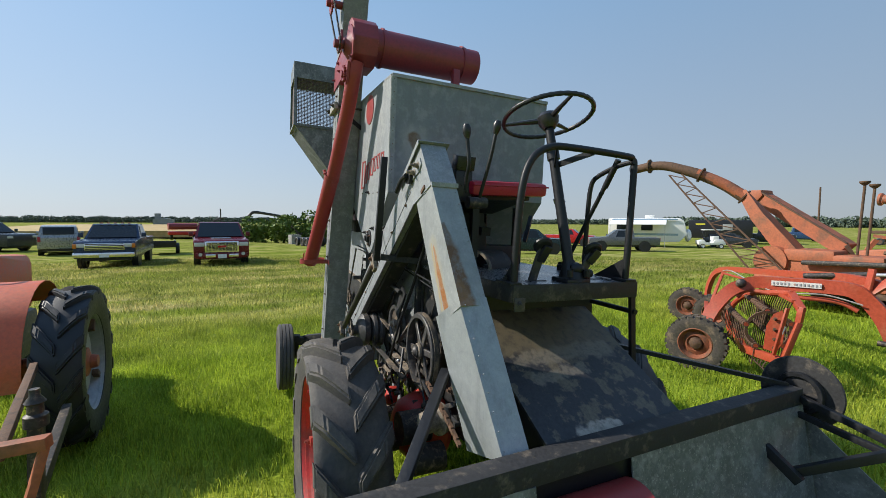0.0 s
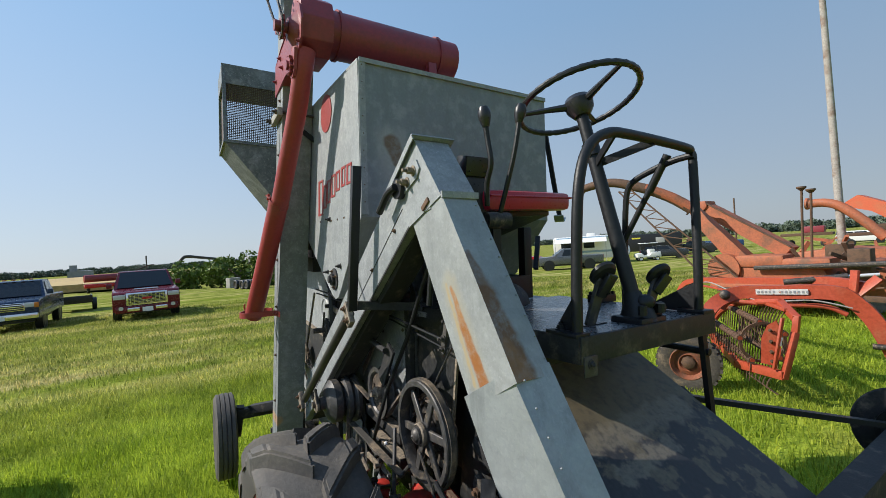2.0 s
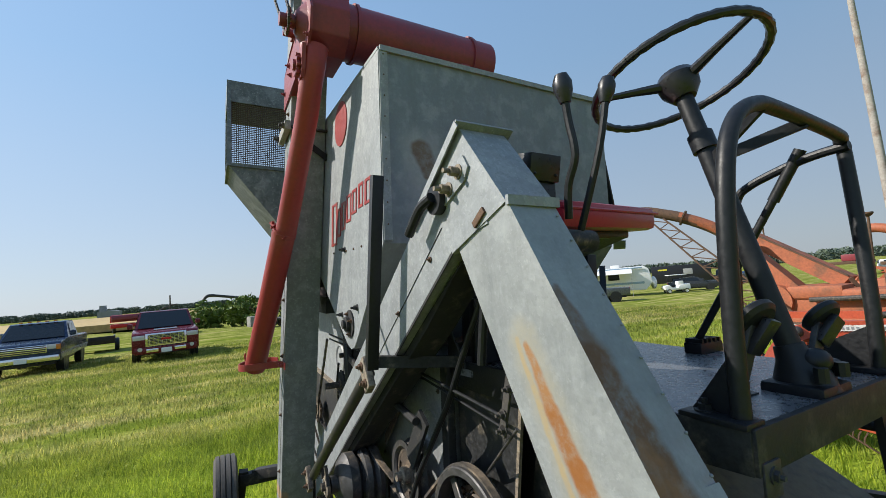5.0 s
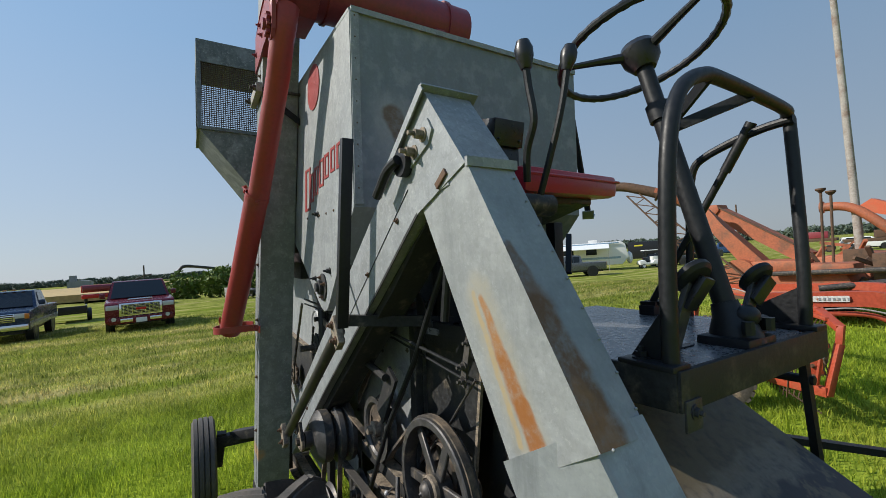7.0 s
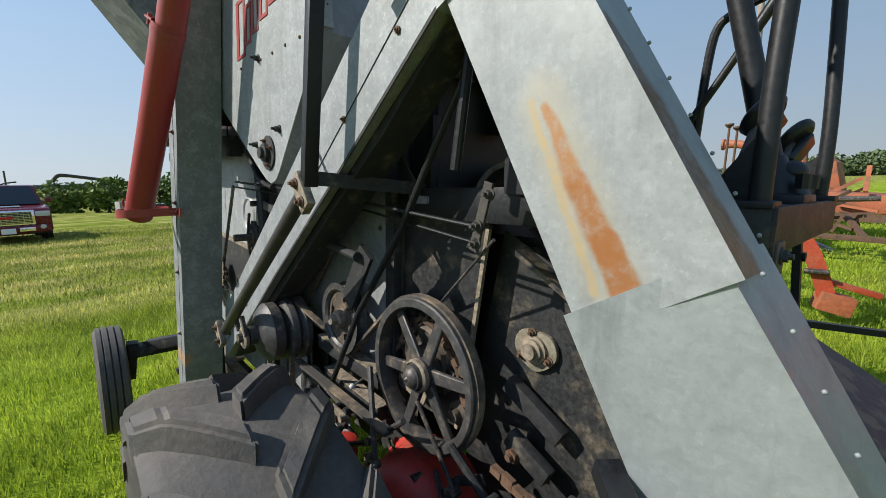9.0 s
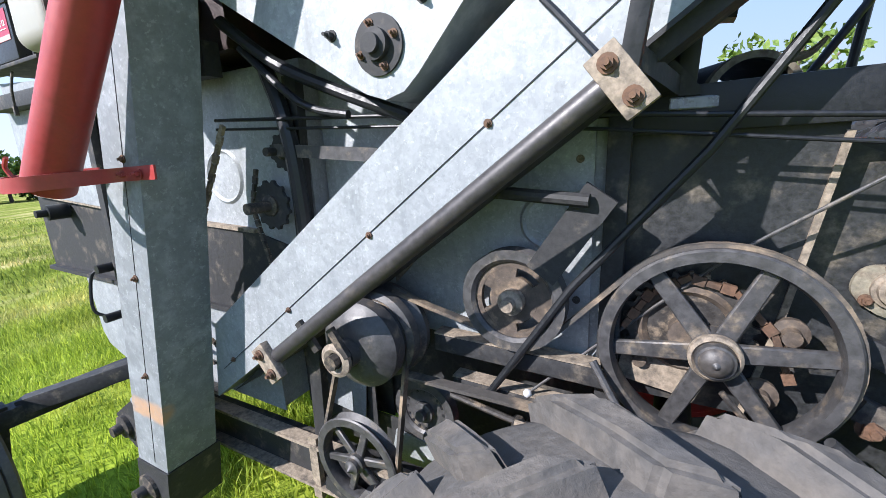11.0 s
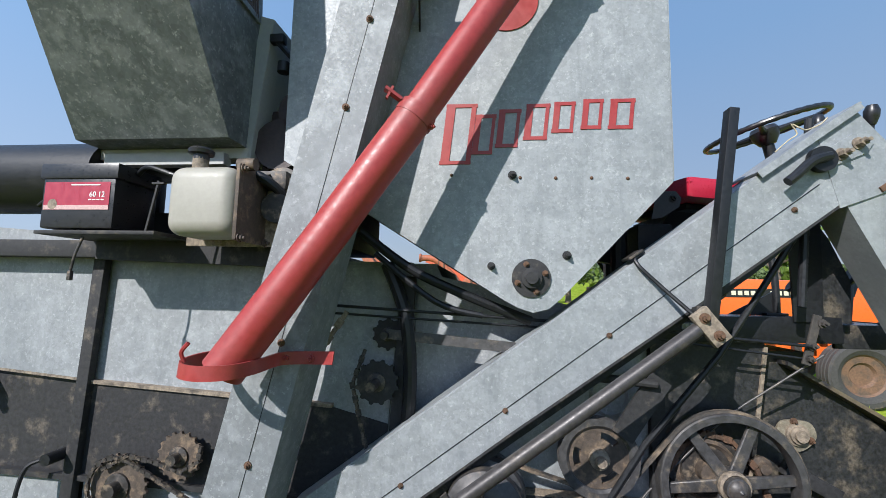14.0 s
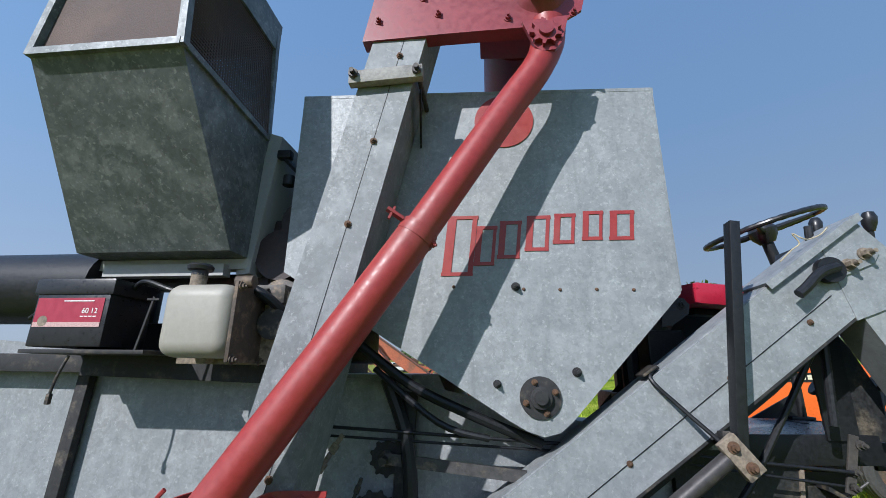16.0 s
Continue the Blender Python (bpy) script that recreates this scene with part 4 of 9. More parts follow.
# wheels and pulleys
def spoked(name, c, r, w, spokes, label, rim=0.03, hub=0.05, mt=None, groove=True, twist=0.0, cap=True):
    """A spoked belt wheel whose axle lies along y."""
    root = new(name)
    root.parent = combine
    tagged(root, label)
    mt = mt or cast
    c = V(c)
    pr = [(r - rim, -w / 2), (r - 0.004, -w / 2), (r, -w / 2 + 0.004), (r - (0.014 if groove else 0.0), 0.0), (r, w / 2 - 0.004), (r - 0.004, w / 2), (r - rim, w / 2), (r - rim - 0.006, 0)]
    part("rim", add_lathe(bm_new(), c, MY, pr, 56, closed=True), mt, root)
    part("hub", add_lathe(bm_new(), c, MY, [(0.001, -w * 0.6), (hub, -w * 0.6), (hub, w * 0.5), (hub * 0.8, w * 0.6), (hub * 0.75, w * 0.9), (hub * 0.5, w * 1.25) if cap else (hub * 0.4, w * 1.0), (0.001, w * 1.35)], 26), mt, root)
    for k in range(spokes):
        a = 2 * math.pi * k / spokes + twist
        d = V((math.cos(a), 0, math.sin(a)))
        b = bm_new()
        s = V((-d.z, 0, d.x))
        w0, w1 = hub * 0.42, hub * 0.36
        add_hull(b, [[c + d * hub * 0.8 + s * w0 + V((0, -0.008, 0)), c + d * hub * 0.8 - s * w0 + V((0, -0.008, 0)), c + d * hub * 0.8 - s * w0 + V((0, 0.008, 0)), c + d * hub * 0.8 + s * w0 + V((0, 0.008, 0))],
                     [c + d * (r - rim) + s * w1 + V((0, -0.006, 0)), c + d * (r - rim) - s * w1 + V((0, -0.006, 0)), c + d * (r - rim) - s * w1 + V((0, 0.006, 0)), c + d * (r - rim) + s * w1 + V((0, 0.006, 0))]])
        bmesh.ops.bevel(b, geom=list(b.edges), offset=0.003, segments=1, affect="EDGES")
        part("spoke", b, mt, root)
    return root


def sheave(name, c, r, w, label, holes=0, mt=None, hub=0.03, parent=None):
    """A grooved plate pulley, its web pierced by round holes."""
    mt = mt or cast
    c = V(c)
    root = cp(name, add_lathe(bm_new(), c, MY, [(r - 0.022, -w / 2), (r, -w / 2), (r - 0.016, 0), (r, w / 2), (r - 0.022, w / 2), (r - 0.03, w * 0.3), (r - 0.03, -w * 0.3)], 44, closed=True), mt, label, parent)
    web = bm_new()
    n, ri = 48, r - 0.024
    if holes:
        a0 = 2 * math.pi / holes
        for k in range(holes):
            m0 = k * a0
            for lo, hi in ((m0 - a0 * 0.31, m0 + a0 * 0.31),):
                pts = [(hub * 0.8, lo * 1), (ri, lo), (ri, hi), (hub * 0.8, hi)]
                add_prism(web, [(c.x + q * math.cos(t), c.z + q * math.sin(t)) for q, t in pts], c.y - 0.006, c.y + 0.006)
        add_lathe(web, c, MY, [(hub, -0.007), (hub * 1.9, -0.007), (hub * 1.9, 0.007), (hub, 0.007)], 30, closed=True)
        add_lathe(web, c, MY, [(ri - 0.02, -0.007), (ri, -0.007), (ri, 0.007), (ri - 0.02, 0.007)], 40, closed=True)
    else:
        add_lathe(web, c, MY, [(0.001, -0.006), (ri, -0.006), (ri, 0.006), (0.001, 0.006)], 40)
    part("web", web, dusty_iron if holes else mt, root)
    part("hub", add_lathe(bm_new(), c, MY, [(0.001, -w * 0.7), (hub, -w * 0.7), (hub, w * 0.7), (hub * 0.55, w * 0.8), (hub * 0.5, w * 1.3), (0.001, w * 1.3)], 20), tan_dirt if holes else mt, root)
    return root


fly = spoked("flywheel", (0.213, 0.168, 0.562), 0.214, 0.05, 6, "large six-spoked cast-iron belt wheel", 0.024, 0.045, twist=0.12, groove=False, cap=False)
part("hub_ring", add_lathe(bm_new(), (0.213, 0.150, 0.562), MY, [(0.030, 0.0), (0.047, 0.0), (0.046, 0.012), (0.040, 0.018), (0.036, 0.014)], 32, closed=True), tan_dirt, fly, "dusty ring round the hub")
part("hub_cap", add_lathe(bm_new(), (0.213, 0.150, 0.562), MY, [(0.034, 0.0), (0.034, 0.014), (0.031, 0.026), (0.024, 0.036), (0.012, 0.042), (0.001, 0.044)], 32), hub_iron, fly, "smooth domed cap")
sheave("idler_pulley", (-0.187, 0.140, 0.628), 0.122, 0.04, "grooved pulley with oval holes, tan dust", 3)
spoked("lower_belt_wheel", (-0.643, 0.060, 0.085), 0.148, 0.04, 6, "small spoked cast belt wheel", 0.026, 0.03, twist=0.2, cap=False)
sheave("drilled_pulley", (-0.446, 0.140, 0.264), 0.094, 0.03, "dark pulley disc with drilled rim")
dr = bm_new()
for k in range(16):
    a = 2 * math.pi * k / 16
    add_cyl(dr, (-0.446 + 0.058 * math.cos(a), 0.1345, 0.264 + 0.058 * math.sin(a)), (-0.446 + 0.058 * math.cos(a), 0.1325, 0.264 + 0.058 * math.sin(a)), 0.0045, seg=8)
cp("drilled_ring", dr, plastic_black)
# variable speed drum in front
drum = cp("clutch_drum", add_lathe(bm_new(), (-0.538, 0.13, 0.509), MY, [(0.001, 0), (0.125, 0), (0.128, 0.02), (0.112, 0.035), (0.125, 0.05), (0.12, 0.07), (0.09, 0.085), (0.112, 0.10), (0.112, 0.135), (0.085, 0.16), (0.06, 0.17), (0.035, 0.172), (0.035, 0.20), (0.001, 0.20)], 44), cast, "heavy black variable-speed sheave drum")
cp("nut_ring", add_lathe(bm_new(), (-0.543, -0.075, 0.506), MY, [(0.022, 0), (0.04, 0), (0.042, 0.012), (0.03, 0.018), (0.02, 0.012)], 24, closed=True), tan_dirt, "", drum)
cp("nut", add_cyl(bm_new(), (-0.543, -0.068, 0.506), (-0.543, -0.105, 0.506), 0.018, seg=8), iron, "", drum)
fk = bm_new()
for s in (-1, 1):
    add_bar(fk, (-0.551 + 0.045 * s, -0.085, 0.52), (-0.60 + 0.05 * s, -0.085, 0.585), 0.02, 0.012, (0, 1, 0))
cp("fork", fk, iron, "", drum)
# rear sprockets and chain
def sprocket(name, c, r, teeth, label, cup=0.0, mt=None):
    b = add_gear(bm_new(), c, MY, r, teeth, 0.01, 0.008)
    c = V(c)
    ob = cp(name, b, mt or dusty_iron, label)
    part("hub", add_lathe(bm_new(), c, MY, [(0.001, -0.02), (r * 0.42, -0.02), (r * 0.42, 0.012), (r * 0.22, 0.016), (r * 0.22, 0.045 + cup), (0.001, 0.045 + cup)], 16), iron, ob)
    return ob


sprocket("chain_sprocket", (-1.760, 0.09, 0.458), 0.106, 24, "rusty toothed chain sprocket")
sprocket("chain_sprocket", (-1.556, 0.10, 0.563), 0.080, 18, "rusty toothed chain sprocket")
cp("drive_chain", chain(loop_pts((-1.760, 0.458), 0.098, (-1.30, 0.30), 0.045, 0.07)), iron, "rusty roller chain")
cp("drive_chain", chain([(-1.80, 0.07, 0.52), (-1.72, 0.07, 0.565), (-1.62, 0.07, 0.55), (-1.53, 0.07, 0.525), (-1.47, 0.07, 0.56), (-1.46, 0.07, 0.62)]), iron, "rusty roller chain")
sprocket("cup_sprocket", (-0.885, 0.08, 0.838), 0.072, 12, "dark toothed cup sprocket", 0.04, black_dusty)
sprocket("idler_sprocket", (-0.865, 0.13, 0.986), 0.055, 10, "dark idler sprocket", 0.02, black_dusty)
cp("idler_arm", add_bar(bm_new(), (-0.865, 0.10, 0.99), (-0.45, 0.05, 0.965), 0.032, 0.01, (0, 1, 0)), cast, "flat steel idler arm")
cp("hanging_chain", chain([(-0.985, 0.03, 1.05), (-1.10, 0.03, 0.87), (-1.215, 0.03, 0.69), (-1.30, 0.04, 0.56)], 0.030, 0.022, 0.008), tan_dirt, "hanging chain")
cp("side_chain", chain([(-0.93, 0.075, 0.93), (-0.965, 0.075, 0.83), (-0.93, 0.075, 0.70), (-0.90, 0.075, 0.60)]), iron, "chain")
kn = bm_new()
add_cyl(kn, (-2.39, 0.15, 0.765), (-2.39, 0.07, 0.765), 0.035, seg=14)
add_cyl(kn, (-2.39, 0.07, 0.765), (-2.39, 0.03, 0.765), 0.017, seg=10)
cp("shaft_end", kn, black, "black shaft end")
hp = bm_new()
add_sweep(hp, smooth_path([(-2.03, 0.10, 0.53), (-2.09, 0.07, 0.505), (-2.10, 0.05, 0.41), (-2.095, 0.05, 0.335), (-2.06, 0.09, 0.305)], 5), 0.007, 8)
add_cyl(hp, (-2.015, 0.14, 0.535), (-2.015, 0.06, 0.535), 0.02, seg=12)
add_cyl(hp, (-2.05, 0.14, 0.305), (-2.05, 0.06, 0.305), 0.02, seg=12)
cp("bent_handle", hp, black, "bent black crank")
# belts
def belt(name, pts, w, label, th=0.009):
    b = bm_new()
    strap(b, pts, w, th, (0, 1, 0))
    return cp(name, b, belt_mat, label)


run_ = [V((-0.50, 0.105, 0.622)), V((-0.40, 0.12, 0.585)), V((-0.275, 0.14, 0.545))]
run_ += [V((-0.187 + 0.118 * math.cos(radians(a)), 0.14, 0.628 + 0.118 * math.sin(radians(a)))) for a in range(240, 321, 10)]
run_ += [V((0.213 + 0.217 * math.cos(radians(a)), 0.168, 0.562 + 0.217 * math.sin(radians(a)))) for a in range(134, -91, -9)]
belt("drive_belt", run_, 0.022, "dark v-belt under the idler and over the belt wheel")
belt("drive_belt", [(-0.46, 0.08, 0.400), (-0.20, 0.08, 0.400), (0.17, 0.08, 0.394)], 0.03, "flat dusty drive belt", 0.009)
belt("drive_belt", loop_pts((-0.643, 0.085), 0.136, (-0.538, 0.509), 0.10, 0.06, 18), 0.02, "dark v-belt")
# rods and hoses
def rod(name, pts, r, material, label=""):
    return cp(name, add_sweep(bm_new(), pts, r, 10), material, label)


rod("control_rod", [(-0.257, 0.12, 0.362), (-0.053, 0.12, 0.679), (0.17, 0.12, 0.954), (0.311, 0.12, 1.171), (0.46, 0.13, 1.40)], 0.0095, black, "long black control rod")
rod("control_rod", [(-0.157, 0.15, 0.385), (-0.021, 0.2, 0.508), (0.233, 0.205, 0.758), (0.481, 0.14, 0.965)], 0.0036, cast, "thin tan rod")
rod("control_rod", [(-1.05, 0.06, 1.08), (-0.30, 0.09, 1.045), (-0.044, 0.12, 1.026), (0.437, 0.12, 0.992)], 0.0050, black, "horizontal black rod")
rod("control_rod", [(-1.05, 0.06, 1.055), (-0.30, 0.11, 1.022), (-0.017, 0.14, 0.998), (0.43, 0.14, 0.952)], 0.0040, black, "horizontal black rod")
bkt = add_bar(bm_new(), (0.468, 0.135, 1.085), (0.426, 0.135, 0.935), 0.024, 0.008, (0, 1, 0), 0.002)
for x, y, z in ((0.437, 0.125, 0.992), (0.430, 0.13, 0.952), (0.470, 0.125, 1.06)):
    add_bolt(bkt, (x + 0.006, y + 0.004, z), MY, 0.009, 0.014)
cp("rod_bracket", bkt, belt_mat, "dusty tan bracket at the rod ends", smooth=0)
rod("hose", smooth_path([(-0.95, 0.05, 1.32), (-0.78, 0.06, 1.20), (-0.60, 0.07, 1.12), (-0.40, 0.08, 1.045)], 5), 0.016, black, "black hose under the bin")
rod("hose", smooth_path([(-0.87, 0.10, 1.22), (-0.80, 0.09, 1.05), (-0.78, 0.09, 0.85), (-0.79, 0.10, 0.66)], 5), 0.022, black, "black hose")
rod("hose", smooth_path([(-0.90, 0.06, 1.25), (-0.70, 0.05, 1.10), (-0.55, 0.05, 1.06)], 5), 0.010, black, "black hose")
rod("support_strut", [(0.40, 0.10, 1.11), (0.47, 0.12, 1.70)], 0.012, black, "thin black strut")
rod("support_strut", [(-0.05, 0.35, 1.02), (-0.05, 0.35, 1.5)], 0.03, black, "black bin support post")
rod("support_strut", [(-0.52, 0.12, 0.90), (-0.02, 0.10, 0.865)], 0.014, black_dusty, "")
cp("cross_brace", add_bar(bm_new(), (-0.12, 0.12, 0.70), (0.0, 0.12, 0.88), 0.07, 0.012, (0, 1, 0)), black_dusty, "black diagonal brace plate")
rr = random.Random(4)
link_a = new("linkage")
link_a.parent = combine
tagged(link_a, "dusty dark levers and linkage bars")
for k in range(34):
    if k < 16:
        x, z, y, ln, mt_ = rr.uniform(-0.36, -0.02), rr.uniform(0.14, 0.36), rr.uniform(0.06, 0.15), rr.uniform(0.03, 0.10), (iron, tan_dirt, black_dusty, black)[k % 4]
    else:
        x, z, y, ln, mt_ = rr.uniform(0.04, 0.70), rr.uniform(0.12, 0.44), rr.uniform(0.08, 0.16), rr.uniform(0.04, 0.14), (iron, black_dusty, iron, cast)[k % 4]
    d = V((rr.uniform(-1, 1), rr.uniform(-0.2, 0.2), rr.uniform(-0.7, 0.7))).normalized() * ln
    c = V((x, y, z))
    lb_a = bm_new()
    if k % 3 == 1:
        add_cyl(lb_a, c - d, c + d, rr.uniform(0.005, 0.011), seg=8)
    else:
        add_bar(lb_a, c - d, c + d, rr.uniform(0.010, 0.028), rr.uniform(0.006, 0.012), (0, 1, 0), 0.002)
    add_cyl(lb_a, c + d + V((0, 0.012, 0)), c + d - V((0, 0.018, 0)), 0.013, seg=10)
    part("link", lb_a, mt_, link_a)
cp("stay_plate", add_prism(bm_new(), [(0.445, 1.36), (0.50, 1.41), (0.545, 1.38), (0.535, 1.06), (0.448, 1.06)], 0.205, 0.213), black, "black upright stay plate", smooth=0)
cp("stay_plate", add_prism(bm_new(), [(0.53, 1.40), (0.575, 1.33), (0.63, 1.197), (0.625, 1.058), (0.53, 1.058)], 0.217, 0.225), black_sheet, "black upright stay plate", smooth=0)
gr_ = add_gear(bm_new(), (0.165, 0.218, 0.585), MY, 0.125, 26, 0.012, 0.012)
gearw = cp("drive_gear", gr_, iron, "dusty toothed gear behind the belt wheel")
part("ring", add_lathe(bm_new(), (0.165, 0.211, 0.585), MY, [(0.075, 0), (0.085, 0.01), (0.095, 0.0)], 30, closed=True), dusty_iron, gearw)
part("hub", add_cyl(bm_new(), (0.165, 0.22, 0.585), (0.165, 0.17, 0.585), 0.035, seg=18), dusty_iron, gearw)
for c_, r_ in (((0.335, 0.23, 0.60), 0.032), ((0.08, 0.23, 0.50), 0.028), ((0.30, 0.23, 0.46), 0.035)):
    cp("bearing_boss", add_lathe(bm_new(), c_, MY, [(0.001, 0.0), (r_, 0.0), (r_, 0.012), (r_ * 0.55, 0.016), (r_ * 0.5, 0.034), (0.001, 0.034)], 16), dusty_iron, "dusty bearing boss")
cp("drive_chain", chain([(0.05, 0.205, 0.585), (0.09, 0.205, 0.655), (0.16, 0.205, 0.70), (0.24, 0.205, 0.68), (0.31, 0.205, 0.60), (0.345, 0.205, 0.50)], 0.026, 0.02, 0.011), rust, "rusty roller chain")
cp("rear_plate", add_prism(bm_new(), [(0.03, 0.45), (0.16, 0.43), (0.19, 0.50), (0.05, 0.53)], 0.21, 0.217), tan_dirt, "dusty bracket plate", smooth=0)
cp("knuckle_ball", add_ball(bm_new(), (-0.157, 0.150, 0.385), 0.011), lamp_clear, "")
fdr = cp("final_drive", add_lathe(bm_new(), (0.16, 0.26, 0.10), (0.25, -0.95, 0.1), [(0.001, 0), (0.20, 0), (0.205, 0.03), (0.19, 0.05), (0.185, 0.11), (0.165, 0.17), (0.12, 0.21), (0.06, 0.225), (0.001, 0.23)], 36), wheel_red, "red cast final drive housing")
for k in range(8):
    a = k * math.pi / 4
    part("bolt", add_bolt(bm_new(), (0.16 + 0.195 * math.cos(a), 0.215, 0.10 + 0.195 * math.sin(a)), MY, 0.012, 0.014), wheel_red, fdr)
hbx = add_lathe(bm_new(), (0.62, 0.12, 0.36), (0.3, -0.95, 0.0), [(0.001, 0), (0.075, 0), (0.08, 0.03), (0.055, 0.05), (0.05, 0.11), (0.03, 0.12), (0.001, 0.12)], 22)
cp("drive_hub", hbx, tan_dirt, "dusty tan drive hub")
cp("final_drive_stub", add_lathe(bm_new(), (-0.165, 0.15, 0.14), (-0.25, -0.9, 0.2), [(0.001, 0), (0.06, 0), (0.065, 0.03), (0.058, 0.06), (0.04, 0.075), (0.001, 0.08)], 26), wheel_red, "red cast drive housing")
cp("drive_chain", chain([(0.58, 0.06, 0.52), (0.70, 0.05, 0.505), (0.86, 0.04, 0.47), (1.0, 0.03, 0.43)], 0.03, 0.024, 0.012), rust, "heavy rusty chain")
gb = add_cyl(bm_new(), (0.40, 0.14, 0.22), (0.40, -0.02, 0.22), 0.085, seg=20)
add_cyl(gb, (0.56, 0.16, 0.13), (0.56, 0.0, 0.13), 0.07, seg=20)
cp("gear_case", gb, iron, "oily gear case")


# tyres
def ag_tyre(name, c, r, w, lugs, rub, rim_mat, label, rim_r, lug_h=0.035, m=None, parent=None, flip=1, dish=0.05):
    """A driving wheel with chevron lugs; its axle lies along y."""
    c = V(c)
    root = thing(name, label, "wheel", m) if parent is None else new(name)
    if parent is not None:
        root.parent = parent
        tagged(root, label)
    h = w / 2
    side = (r - rim_r)
    pr = [(rim_r, -h * 0.78), (rim_r + side * 0.25, -h * 0.88), (rim_r + side * 0.6, -h * 0.94), (r - lug_h - 0.012, -h * 0.90), (r - lug_h, -h * 0.74), (r - lug_h + 0.008, 0),
          (r - lug_h, h * 0.74), (r - lug_h - 0.012, h * 0.90), (rim_r + side * 0.6, h * 0.94), (rim_r + side * 0.25, h * 0.88), (rim_r, h * 0.78)]
    ty = part("tyre", add_lathe(bm_new(), c, (0, 1, 0), pr, 72, closed=True), rub, root)
    for s in (-1, 1):
        step = 2 * math.pi / lugs
        first = None
        for k in range(lugs):
            a0 = 2 * math.pi * (k + (0.5 if s > 0 else 0)) / lugs
            turn = Matrix.Translation(c) @ Matrix.Rotation(-a0, 4, "Y")
            if first is not None:
                lug = new("lug", first)
                lug.parent, lug.matrix_basis = root, turn
                continue
            lb, rows = bm_new(), []
            for f in (0.0, 0.35, 0.7, 1.0):
                y = s * h * (0.02 + 0.94 * f)
                a = flip * step * 0.80 * f
                top = r - 0.002 - (0.03 * max(0, f - 0.7) / 0.3)
                bot = r - lug_h - 0.02 - 0.03 * max(0, f - 0.7) / 0.3
                ww = step * (0.17 + 0.05 * f)
                rows.append([V((q * math.cos(a + d), y, q * math.sin(a + d))) for d, q in ((-ww * 1.25, bot), (-ww * 0.8, top), (ww * 0.8, top), (ww * 1.25, bot))])
            add_hull(lb, rows)
            bmesh.ops.bevel(lb, geom=list(lb.edges), offset=0.010, segments=2, affect="EDGES")
            lug = part("lug", lb, rub, root, smooth=30)
            lug.matrix_basis, first = turn, lug.data
    rm = part("rim", add_lathe(bm_new(), c, (0, 1, 0), [(rim_r + 0.02, -h * 0.76), (rim_r + 0.018, -h * 0.70), (rim_r - 0.012, -h * 0.62), (rim_r - 0.03, -h * 0.2), (rim_r - 0.03, h * 0.2), (rim_r - 0.012, h * 0.62), (rim_r + 0.018, h * 0.70), (rim_r + 0.02, h * 0.76), (rim_r - 0.002, h * 0.74), (rim_r - 0.05, 0), (rim_r - 0.002, -h * 0.74)], 60, closed=True), rim_mat, root)
    return root


fw = ag_tyre("front_wheel", (0.17, -0.305, 0.035), 0.612, 0.37, 14, rubber, wheel_red, "big lugged front drive tyre on a red rim", 0.41, 0.058, parent=combine)
part("disc", add_lathe(bm_new(), (0.17, -0.235, 0.035), MY, [(0.001, 0.02), (0.12, 0.02), (0.14, 0.05), (0.22, 0.06), (0.39, 0.02), (0.405, 0.0), (0.001, 0.0)], 40), wheel_red, fw)
part("hub", add_lathe(bm_new(), (0.17, -0.255, 0.035), MY, [(0.001, 0), (0.075, 0), (0.07, 0.06), (0.05, 0.10), (0.001, 0.11)], 24), wheel_red, fw)
clamps = bm_new()
for k in range(6):
    a = k * math.pi / 3 + 0.3
    p = V((0.17 + 0.355 * math.cos(a), -0.365, 0.035 + 0.355 * math.sin(a)))
    add_box(clamps, p, (0.09, 0.07, 0.05), Euler((0, -a, 0)).to_matrix(), 0.008)
    add_bolt(clamps, p + V((0, -0.03, 0)), MY, 0.016, 0.02)
part("rim_clamps", clamps, wheel_red, fw)
fw2 = ag_tyre("front_wheel", (0.17, 1.45, 0.035), 0.612, 0.37, 14, rubber, wheel_red, "big lugged front drive tyre on a red rim", 0.36, 0.04, parent=combine)
part("disc", add_lathe(bm_new(), (0.17, 1.45, 0.035), MY, [(0.001, 0.0), (0.335, 0.0), (0.335, 0.02), (0.001, 0.02)], 40), wheel_red, fw2)
cp("axle_tube", add_cyl(bm_new(), (0.17, -0.2, 0.035), (0.17, 1.42, 0.035), 0.06, seg=18), iron, "front axle")


